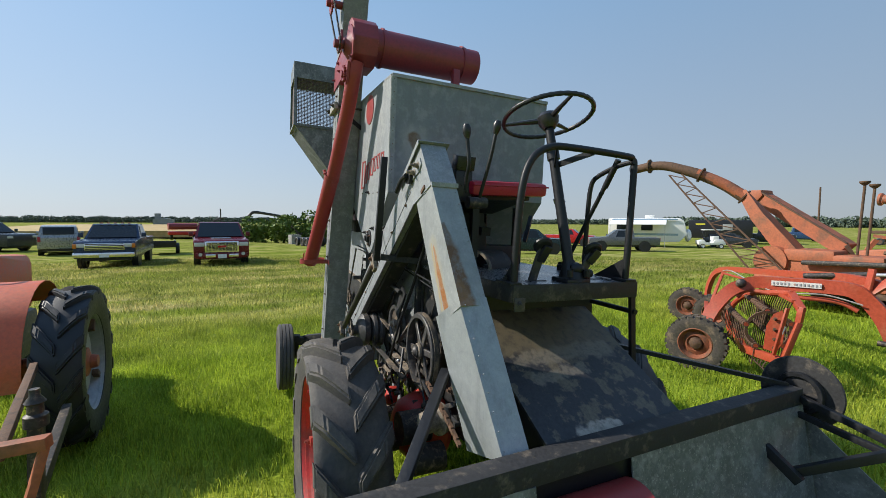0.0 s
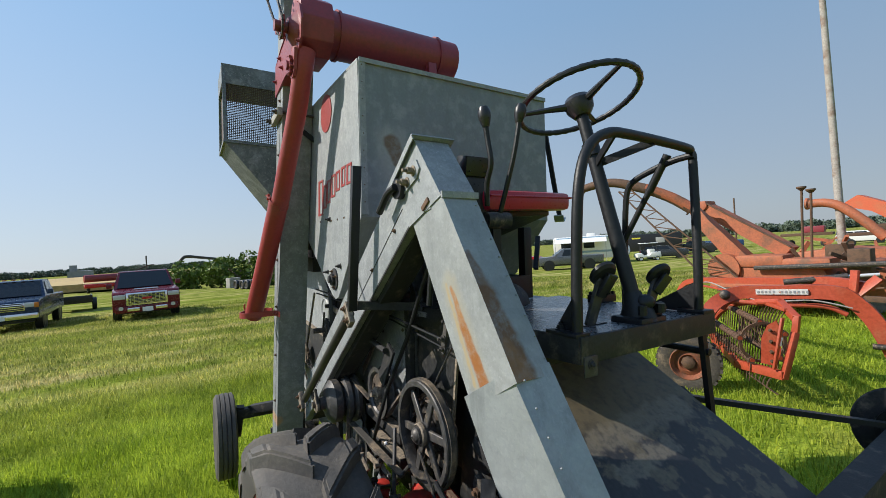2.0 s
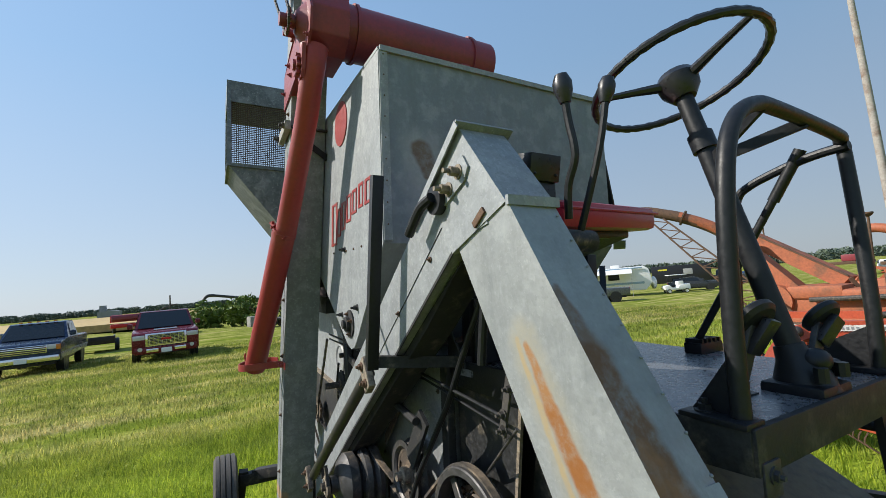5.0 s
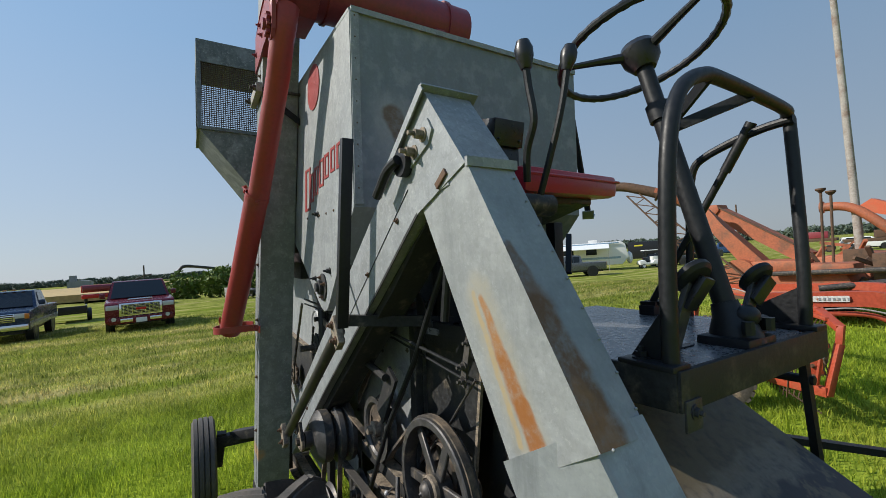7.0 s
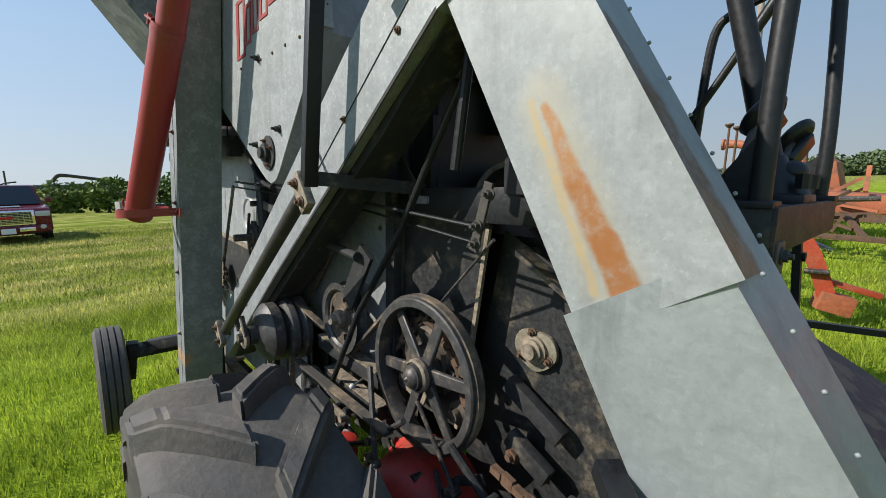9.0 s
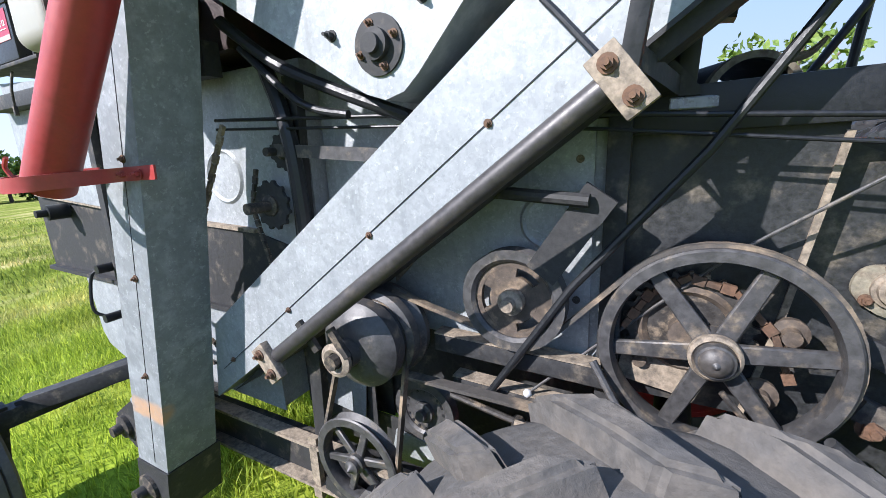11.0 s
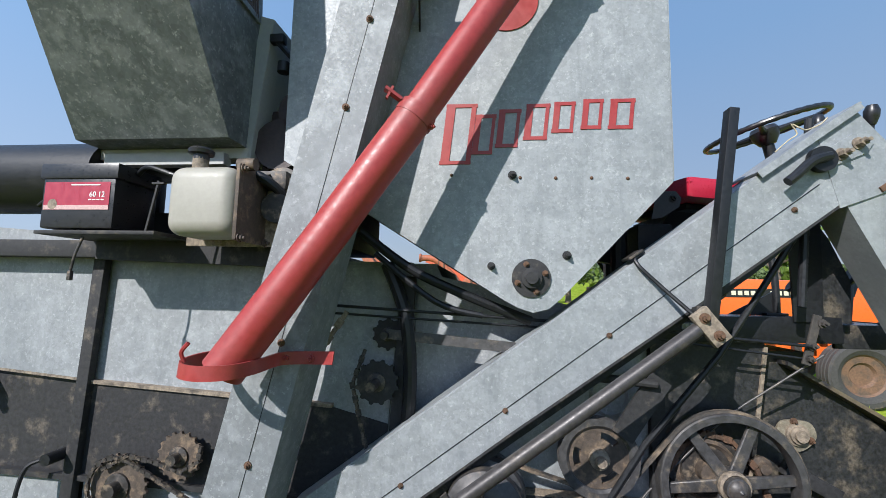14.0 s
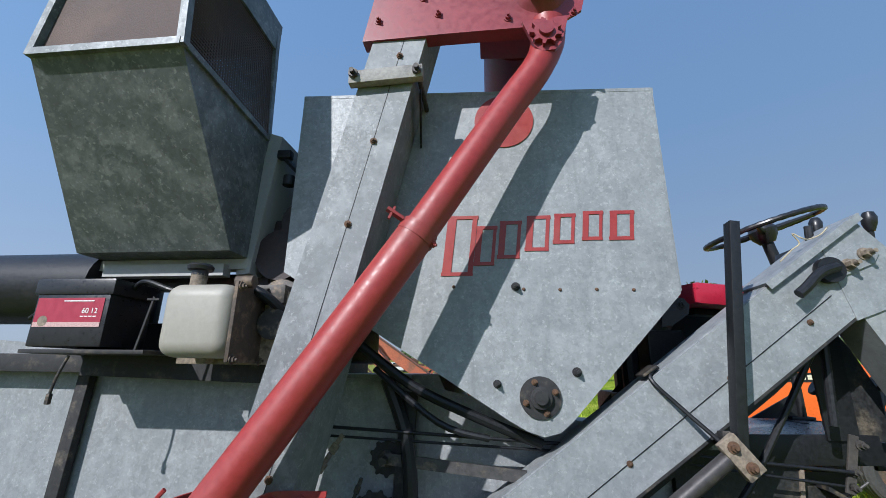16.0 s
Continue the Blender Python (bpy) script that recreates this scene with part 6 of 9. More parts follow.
hn = add_cyl(bm_new(), (-1.27, 0.03, 1.98), (-1.10, 0.05, 1.80), 0.010, seg=8)
add_box(hn, (-1.265, 0.03, 1.985), (0.05, 0.03, 0.03), None, 0.004)
cp("cowl_latch", hn, black, "", gp)
eng = bm_new()
add_box(eng, (-1.17, 0.32, 1.52), (0.32, 0.42, 0.50), None, 0.02)
add_cyl(eng, (-1.25, 0.05, 1.62), (-1.25, 0.25, 1.62), 0.09, seg=20)
add_cyl(eng, (-1.16, 0.03, 1.40), (-1.16, 0.25, 1.40), 0.06, seg=20)
add_box(eng, (-1.455, 0.35, 1.42), (0.30, 0.5, 0.28), None, 0.02)
add_cyl(eng, (-1.19, 0.05, 1.74), (-1.19, 0.2, 1.74), 0.07, seg=16)
engine = cp("engine", eng, oily, "dark oily engine block with traces of red paint")
cp("side_plate", add_box(bm_new(), (-2.02, 0.215, 1.41), (0.44, 0.03, 0.27), None, 0.004), black, "", engine)
cp("side_rail", add_box(bm_new(), (-1.69, 0.14, 1.34), (0.64, 0.03, 0.11), None, 0.004), black, "", engine)
cp("side_rail", add_box(bm_new(), (-1.69, 0.14, 1.54), (0.64, 0.03, 0.06), None, 0.004), black, "", engine)
cp("engine_pulley", add_lathe(bm_new(), (-1.20, 0.02, 1.45), MY, [(0.001, 0), (0.07, 0), (0.055, 0.015), (0.07, 0.03), (0.03, 0.035), (0.001, 0.05)], 24), iron, "", engine)
cp("filler_cap", add_cyl(bm_new(), (-1.24, 0.03, 1.865), (-1.24, 0.03, 1.90), 0.02, seg=14), black, "", engine)
# white reservoir
tk = add_box(bm_new(), (-1.312, -0.115, 1.370), (0.205, 0.15, 0.200))
bmesh.ops.bevel(tk, geom=list(tk.edges), offset=0.040, segments=5, affect="EDGES", profile=0.5)
tank = cp("white_reservoir", tk, plastic_white, "dirty white plastic reservoir tank")
cp("mount_plate", add_box(bm_new(), (-1.285, -0.036, 1.362), (0.33, 0.010, 0.215), None, 0.003), tan_dirt, "", tank)
bkp = add_box(bm_new(), (-1.198, -0.108, 1.365), (0.012, 0.165, 0.215), None, 0.004)
for y, z in ((-0.175, 1.46), (-0.175, 1.265), (-0.04, 1.46), (-0.04, 1.265)):
    add_bolt(bkp, (-1.192, y, z), (1, 0, 0), 0.009, 0.010)
add_cyl(bkp, (-1.215, -0.16, 1.475), (-1.165, -0.16, 1.475), 0.018, seg=14)
cp("end_bracket", bkp, dusty_iron, "dusty brown end bracket with bolts", tank)
cp("neck", add_cyl(bm_new(), (-1.355, -0.13, 1.44), (-1.355, -0.13, 1.505), 0.022, seg=16), tan_dirt, "", tank)
cp("cap", add_lathe(bm_new(), (-1.355, -0.13, 1.500), (0, 0, 1), [(0.001, 0), (0.022, 0), (0.022, 0.014), (0.034, 0.017), (0.036, 0.027), (0.030, 0.034), (0.001, 0.036)], 22), plastic_black, "", tank)
cp("outlet", add_cyl(bm_new(), (-1.33, -0.06, 1.285), (-1.33, -0.06, 1.262), 0.010, seg=10), tan_dirt, "", tank)
rod("fuel_hose", smooth_path([(-1.30, -0.10, 1.46), (-1.24, -0.12, 1.47), (-1.17, -0.10, 1.43), (-1.13, -0.02, 1.36)], 5), 0.015, black, "black hose")
carb = bm_new()
add_box(carb, (-1.20, -0.04, 1.46), (0.10, 0.08, 0.06), None, 0.01)
add_cyl(carb, (-1.17, -0.1, 1.37), (-1.17, 0.02, 1.37), 0.045, seg=18)
add_cyl(carb, (-1.255, -0.08, 1.455), (-1.20, -0.08, 1.455), 0.022, seg=12)
cp("carburettor", carb, iron, "dirty engine intake fittings")
tank.location = (-0.025, -0.021, 0.001)
# battery
bat = cp("battery", add_box(bm_new(), (-1.795, -0.045, 1.382), (0.245, 0.165, 0.165), None, 0.006), plastic_black, "black battery with a red label")
cp("battery_lid", add_box(bm_new(), (-1.795, -0.045, 1.478), (0.266, 0.175, 0.05), None, 0.008), plastic_black, "", bat)
cp("label", add_box(bm_new(), (-1.798, -0.1287, 1.400), (0.222, 0.001, 0.087)), label_red, "red printed label", bat)
cp("label_strip", add_box(bm_new(), (-1.798, -0.1292, 1.364), (0.222, 0.001, 0.014)), mat("label_pale_print", (0.5, 0.32, 0.3), 0.5, grain=300, grain_amt=0.4, bump=0), "", bat)
cp("label_badge", add_cyl(bm_new(), (-1.878, -0.1285, 1.374), (-1.878, -0.1300, 1.374), 0.016, seg=20), tan_dirt, "", bat)


def words(name, body_text, m, size, material, parent, label=""):
    cu = bpy.data.curves.new(name, "FONT")
    cu.body, cu.size, cu.extrude, cu.align_x = body_text, size, 0.0006, "CENTER"
    tmp = new(name, cu)
    dg_ = bpy.context.evaluated_depsgraph_get()
    me = bpy.data.meshes.new_from_object(tmp.evaluated_get(dg_))
    bpy.data.objects.remove(tmp)
    me.transform(m)
    me.materials.clear()
    me.materials.append(material)
    ob = new(name, me)
    ob.parent = parent
    if label:
        tagged(ob, label)
    return ob


words("label_figures", "60 12", pose(-1.728, -0.1298, 1.397, 90, 0, 0), 0.023, white_paint, bat, "white printed figures")
bb = bm_new()
for k in range(5):
    add_box(bb, (-1.77, -0.1298, 1.434) if k == 0 else (-1.765 + k * 0.014, -0.1298, 1.388), (0.10 if k == 0 else 0.010, 0.0008, 0.003))
cp("label_small_print", bb, white_paint, "", bat)
try_b = add_box(bm_new(), (-1.72, -0.04, 1.286), (0.40, 0.20, 0.012), None, 0.003)
add_bar(try_b, (-1.555, -0.13, 1.29), (-1.526, -0.13, 1.445), 0.006, 0.006)
add_bar(try_b, (-1.545, -0.13, 1.437), (-1.507, -0.13, 1.437), 0.01, 0.006)
cp("battery_tray", try_b, black_dusty, "black battery tray")
rod("battery_cable", smooth_path([(-1.66, -0.06, 1.485), (-1.60, -0.09, 1.50), (-1.50, -0.10, 1.47), (-1.42, -0.08, 1.45)], 5), 0.008, black, "black battery cable")
rod("battery_cable", smooth_path([(-1.85, -0.04, 1.48), (-1.95, -0.02, 1.47), (-2.1, 0.02, 1.40)], 5), 0.008, black, "black battery cable")
rod("dangling_wire", smooth_path([(-1.77, -0.12, 1.275), (-1.78, -0.13, 1.22), (-1.79, -0.13, 1.17)], 4), 0.004, iron, "dangling wire with connector")
cp("wire_plug", add_box(bm_new(), (-1.79, -0.13, 1.155), (0.012, 0.012, 0.03), None, 0.003), iron)
cp("exhaust_drum", add_cyl(bm_new(), (-2.75, 0.12, 1.52), (-1.90, 0.12, 1.52), 0.13, seg=30), black, "black cylindrical exhaust drum")

# ---- the field ----
def grass_material(name, blades):
    m = bpy.data.materials.new(name)
    m.use_nodes = True
    nt = m.node_tree
    nt.nodes.clear()
    N, K = nt.nodes.new, nt.links.new
    out, bs = N("ShaderNodeOutputMaterial"), N("ShaderNodeBsdfPrincipled")
    tc = N("ShaderNodeTexCoord")

    def nz(scale, detail, sx=1.0, sy=1.0, turn=0.0):
        mp = N("ShaderNodeMapping")
        mp.inputs["Scale"].default_value = (sx, sy, 1)
        mp.inputs["Rotation"].default_value = (0, 0, turn)
        K(tc.outputs["Object"], mp.inputs["Vector"])
        n = N("ShaderNodeTexNoise")
        n.inputs["Scale"].default_value, n.inputs["Detail"].default_value, n.inputs["Roughness"].default_value = scale, detail, 0.6
        K(mp.outputs[0], n.inputs["Vector"])
        return n.outputs["Fac"]

    def cr(src, stops):
        r = N("ShaderNodeValToRGB")
        while len(r.color_ramp.elements) < len(stops):
            r.color_ramp.elements.new(0.5)
        for e, (p, c) in zip(r.color_ramp.elements, stops):
            e.position, e.color = p, (*c, 1)
        K(src, r.inputs[0])
        return r.outputs[0]

    def mix(f, a, b, blend="MIX"):
        x = N("ShaderNodeMix")
        x.data_type, x.blend_type = "RGBA", blend
        if isinstance(f, float):
            x.inputs["Factor"].default_value = f
        else:
            K(f, x.inputs["Factor"])
        K(a, x.inputs["A"]), K(b, x.inputs["B"])
        return x.outputs["Result"]

    patch = cr(nz(0.35, 5), [(0.3, (0.235, 0.34, 0.03)), (0.52, (0.35, 0.44, 0.053)), (0.75, (0.50, 0.48, 0.115))])
    hay = cr(nz(0.9, 6, 1.6, 0.2, 0.15), [(0.40, (0.22, 0.27, 0.045)), (0.52, (0.33, 0.34, 0.095)), (0.64, (0.53, 0.46, 0.21))])
    sep = N("ShaderNodeSeparateXYZ")
    K(tc.outputs["Object"], sep.inputs[0])
    far = N("ShaderNodeMapRange")
    far.inputs["From Min"].default_value, far.inputs["From Max"].default_value = -3.5, -8.0
    K(sep.outputs["X"], far.inputs["Value"])
    col = mix(far.outputs[0], patch, hay)
    col = mix(1.0, col, cr(nz(1.1, 6), [(0.36, (0.62, 0.66, 0.6)), (0.62, (1.08, 1.06, 1.05))]), "MULTIPLY")
    if blades:
        g = N("ShaderNodeNewGeometry")
        tint = cr(g.outputs["Random Per Island"], [(0.0, (0.55, 0.62, 0.5)), (0.5, (1.08, 1.08, 1.05)), (1.0, (1.6, 1.45, 1.3))])
        col = mix(1.0, col, tint, "MULTIPLY")
        tr = N("ShaderNodeBsdfTranslucent")
        K(col, tr.inputs["Color"])
        ms_ = N("ShaderNodeMixShader")
        ms_.inputs[0].default_value = 0.5
        K(bs.outputs[0], ms_.inputs[1]), K(tr.outputs[0], ms_.inputs[2])
        K(ms_.outputs[0], out.inputs[0])
        bs.inputs["Roughness"].default_value = 0.5
    else:
        fine = cr(nz(28, 6), [(0.3, (0.38, 0.42, 0.34)), (0.65, (0.95, 0.95, 0.88))])
        col = mix(0.8, col, fine, "MULTIPLY")
        K(bs.outputs[0], out.inputs[0])
        bs.inputs["Roughness"].default_value = 0.9
        bp = N("ShaderNodeBump")
        bp.inputs["Strength"].default_value, bp.inputs["Distance"].default_value = 0.7, 0.03
        K(nz(14, 6), bp.inputs["Height"])
        K(bp.outputs[0], bs.inputs["Normal"])
    K(col, bs.inputs["Base Color"])
    bs.inputs["Specular IOR Level"].default_value = 0.25 if blades else 0.0
    return m


grass_soil = grass_material("mown_grass_ground", False)
grass_blade = grass_material("grass_blades", True)


def lie(x, y):
    """Height of the ground: the machines stand on a slight rise, and the field falls away behind them."""
    f = np.clip((np.hypot(x, y) - 17.0) / 4.0, 0, 1)
    g = np.clip((0.8 * y - 0.6 * x - 20.0) / 15.0, 0, 1)
    return -0.15 * f * f * (3 - 2 * f) - 0.55 * g * g * (3 - 2 * g)


def yaw_at(x, y, yaw=0.0):
    return pose(x, y, float(lie(x, y)), 0, 0, yaw)


gm = bm_new()
RINGS = (0, 12, 17, 18, 19, 20, 21, 23, 25, 27, 30, 33, 36, 40, 50, 70, 120, 500, 3500)
for a, b in zip(RINGS, RINGS[1:]):
    n = 72
    for k in range(n):
        t0, t1 = 2 * math.pi * k / n, 2 * math.pi * (k + 1) / n
        ps = [V((q * math.cos(t), q * math.sin(t), lie(q * math.cos(t), q * math.sin(t)))) for q, t in ((a, t0), (b, t0), (b, t1), (a, t1))]
        vs = [gm.verts.new(p) for p in (ps if a else ps[1:3] + [V((0, 0, 0))])]
        gm.faces.new(vs)
bmesh.ops.remove_doubles(gm, verts=gm.verts, dist=0.001)
tagged(part("ground", gm, grass_soil, smooth=0), "sunlit mown green field with pale cut hay", "grass field", kind="structure")


def blades(name, count, region, height, width, seed, label, fade=1.5):
    """Blades of grass, thinning out with the distance from the region's middle."""
    g = np.random.default_rng(seed)
    x0, x1, y0, y1 = region
    x, y = g.uniform(x0, x1, count), g.uniform(y0, y1, count)
    # thin towards the borders of the patch
    edge = np.minimum(np.minimum(x - x0, x1 - x), np.minimum(y - y0, y1 - y)) / fade
    keep = g.random(count) < np.clip(edge, 0, 1)
    x, y = x[keep], y[keep]
    count = len(x)
    clump = np.sin(x * 3.1 + np.sin(y * 2.3) * 1.4) * np.sin(y * 2.7 + np.sin(x * 1.9) * 1.7)
    h = height * (0.55 + 0.6 * g.random(count)) * (1 + 0.35 * clump)
    a = g.uniform(0, 2 * np.pi, count)
    w = width * (0.7 + 0.6 * g.random(count))
    lean, la = h * g.uniform(0.15, 0.8, count), g.uniform(0, 2 * np.pi, count)
    dx, dy = np.cos(a) * w, np.sin(a) * w
    lx, ly = np.cos(la) * lean, np.sin(la) * lean
    z = lie(x, y)
    v = np.stack([np.stack([x - dx, y - dy, z - 0.01], 1), np.stack([x + dx, y + dy, z - 0.01], 1),
                  np.stack([x + dx * 0.7 + lx * 0.35, y + dy * 0.7 + ly * 0.35, z + h * 0.6], 1),
                  np.stack([x - dx * 0.7 + lx * 0.35, y - dy * 0.7 + ly * 0.35, z + h * 0.6], 1),
                  np.stack([x + lx, y + ly, z + h * 0.98], 1)], 1).reshape(-1, 3)
    i = np.arange(count)[:, None] * 5
    me = bpy.data.meshes.new(name)
    me.from_pydata(v.tolist(), [], (i + [0, 1, 2, 3]).tolist() + (i + [3, 2, 4]).tolist())
    me.materials.append(grass_blade)
    return tagged(new(name, me), label, "grass", kind="stuff")


blades("grass", 170000, (-7.0, 4.0, -5.5, 2.4), 0.10, 0.0035, 1, "bright green blades of meadow grass")
blades("grass", 110000, (-6.5, 4.5, -0.2, 10), 0.11, 0.005, 2, "bright green blades of meadow grass")
blades("grass", 110000, (-24, -4, -13, 5), 0.09, 0.009, 3, "sunlit blades of mown grass", 4)
blades("grass", 70000, (-18, 9, 5, 26), 0.10, 0.012, 4, "sunlit blades of mown grass", 4)


# ---- foliage ----
def leaf_mat(name, a, b):
    return mat(name, a, 0.6, 0.0, alt=b, alt_scale=2.0, alt_at=(0.35, 0.65), grain=9, grain_amt=0.4, bump=0.0, spec=0.2)


leaf_a = leaf_mat("green_leaves", (0.075, 0.125, 0.022), (0.14, 0.19, 0.04))
# distance haze is mixed into this greyer, bluer leaf colour
leaf_far = leaf_mat("haze_tinted_far_leaves", (0.085, 0.115, 0.085), (0.11, 0.14, 0.10))
bark = mat("bark", (0.12, 0.09, 0.07), 0.9, 0.0, grain=20, grain_amt=0.3, bump=0.6)


def crown_mesh(name, clumps, leaves, size, seed, material, parent):
    """Leaves scattered over the surfaces of uneven clumps: (centre, radius xyz)."""
    g = np.random.default_rng(seed)
    allv = []
    for c, r in clumps:
        n = max(20, int(leaves * r[0] * r[2]))
        d = g.normal(size=(n, 3))
        d /= np.linalg.norm(d, axis=1)[:, None]
        p = np.array(c) + d * np.array(r) * (0.65 + 0.42 * g.random((n, 1)))
        u = g.normal(size=(n, 3))
        u /= np.linalg.norm(u, axis=1)[:, None]
        w = np.cross(u, g.normal(size=(n, 3)))
        w /= np.linalg.norm(w, axis=1)[:, None]
        s = size * (0.6 + 0.8 * g.random((n, 1)))
        allv.append(np.stack([p - u * s, p + w * s * 0.55, p + u * s, p - w * s * 0.55], 1).reshape(-1, 3))
    v = np.concatenate(allv)
    me = bpy.data.meshes.new(name)
    me.from_pydata(v.tolist(), [], np.arange(len(v)).reshape(-1, 4).tolist())
    me.materials.append(material)
    ob = new(name, me)
    ob.parent = parent
    return ob


def tree(name, x, y, h, w, seed, label, category="tree", leaves=60, size=0.16, material=None, low=0.25):
    g = random.Random(seed)
    root = thing(name, label, category, yaw_at(x, y))
    tb = bm_new()
    add_sweep(tb, smooth_path([(0, 0, -0.05), (0.03 * h * g.uniform(-1, 1), 0, h * 0.3), (0, 0.03 * h * g.uniform(-1, 1), h * 0.7)], 4), 0.1, 8, radii=[0.04 * h * (1 - 0.08 * i) for i in range(9)])
    for k in range(5):
        a = g.uniform(0, 6.28)
        add_sweep(tb, [(0, 0, h * g.uniform(0.25, 0.5)), (w * 0.3 * math.cos(a), w * 0.3 * math.sin(a), h * g.uniform(0.5, 0.8))], 0.012 * h, 6)
    part("trunk", tb, bark, root)
    cl = []
    for k in range(13):
        a, q = g.uniform(0, 6.28), w * 0.36 * math.sqrt(g.random())
        z = h * g.uniform(low, 0.86)
        r = w * g.uniform(0.13, 0.24)
        cl.append(((q * math.cos(a), q * math.sin(a), z), (r, r, r * g.uniform(0.7, 1.1))))
    crown_mesh("crown", cl, leaves, size, seed, material or leaf_a, root)
    return root


for i, (x, y, h, w) in enumerate([(-44.0, 5.5, 3.2, 5.0), (-46, 2.0, 3.0, 5.0), (-41, 8.0, 3.0, 4.5), (-47, -0.5, 2.6, 4.0), (-40, 10.5, 3.3, 4.5), (-43, 3.5, 2.4, 4.0), (-38, 13, 3.4, 4.8)]):
    tree("bush", x, y, h, w, 20 + i, "dense green bush at the field edge", "bush", 130, 0.22, low=0.12)
tree("tree", -62, -33, 5.5, 7.0, 31, "rounded green roadside tree", "tree", 40, 0.35)
tree("tree", 14, 30, 7.5, 7.0, 33, "leafy tree behind the tractor", "tree", 40, 0.3)
tree("tree", 22, 34, 7.0, 7.0, 34, "leafy tree behind the tractor", "tree", 40, 0.3)
tree("tree", 6, 34, 6.5, 7.0, 35, "leafy tree behind the tractor", "tree", 40, 0.3)


def far_wood(name, a0, a1, dist, h, seed, label, leaf=None):
    """A hazy line of trees far off, from azimuth a0 to a1 (degrees from +y to the left)."""
    g = random.Random(seed)
    cl, a = [], a0
    while a < a1:
        t = radians(a)
        d = dist * g.uniform(0.95, 1.06)
        hh = h * g.uniform(0.5, 1.15)
        cl.append(((-d * math.sin(t), d * math.cos(t), hh * 0.35), (hh * 1.1, hh * 1.1, hh * 0.65)))
        a += g.uniform(0.25, 0.75) * 300 / dist * h / 9
    root = thing(name, label, "trees", kind="stuff")
    crown_mesh("crown", cl, 16, 0.9, seed, leaf or leaf_far, root)
    return root


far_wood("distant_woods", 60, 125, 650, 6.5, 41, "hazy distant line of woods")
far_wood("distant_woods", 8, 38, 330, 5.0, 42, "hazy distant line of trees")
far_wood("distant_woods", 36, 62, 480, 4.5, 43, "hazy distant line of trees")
far_wood("distant_woods", -45, 10, 260, 9, 44, "hazy distant line of trees", leaf_mat("mid_green_leaves", (0.075, 0.11, 0.045), (0.11, 0.145, 0.06)))
wheat = mat("ripe_wheat", (0.42, 0.30, 0.12), 0.9, 0.0, alt=(0.34, 0.24, 0.10), alt_scale=0.1, grain=2, grain_amt=0.2, bump=0.3)
wf = add_prism(bm_new(), [(-170, -60), (-62, -34), (-58, -6), (-150, 5)], -0.2, 0.6, "z")
tagged(part("wheat_field", wf, wheat, smooth=0), "strip of ripe tan wheat beyond the field", "wheat field", kind="structure")


# ---- vehicles ----
def paint(name, c, rough=0.25, metal=0.2):
    return mat(name, c, rough, metal, grain=15, grain_amt=0.04, bump=0.0, spec=0.4, coat=0.15)


def wheel_at(parent, x, y, r, w, rim_mat):
    root = new("wheel")
    root.parent = parent
    part("tyre", add_lathe(bm_new(), (x, y, r), (0, 1, 0), [(r * 0.62, -w / 2), (r * 0.9, -w / 2), (r, -w * 0.38), (r, w * 0.38), (r * 0.9, w / 2), (r * 0.62, w / 2)], 28, closed=True), rubber_dark, root)
    part("rim", add_lathe(bm_new(), (x, y, r), (0, 1, 0), [(0.001, -w * 0.25), (r * 0.3, -w * 0.3), (r * 0.55, -w * 0.3), (r * 0.64, -w * 0.48), (r * 0.64, w * 0.48), (r * 0.55, w * 0.3), (r * 0.3, w * 0.3), (0.001, w * 0.25)], 20), rim_mat, root)


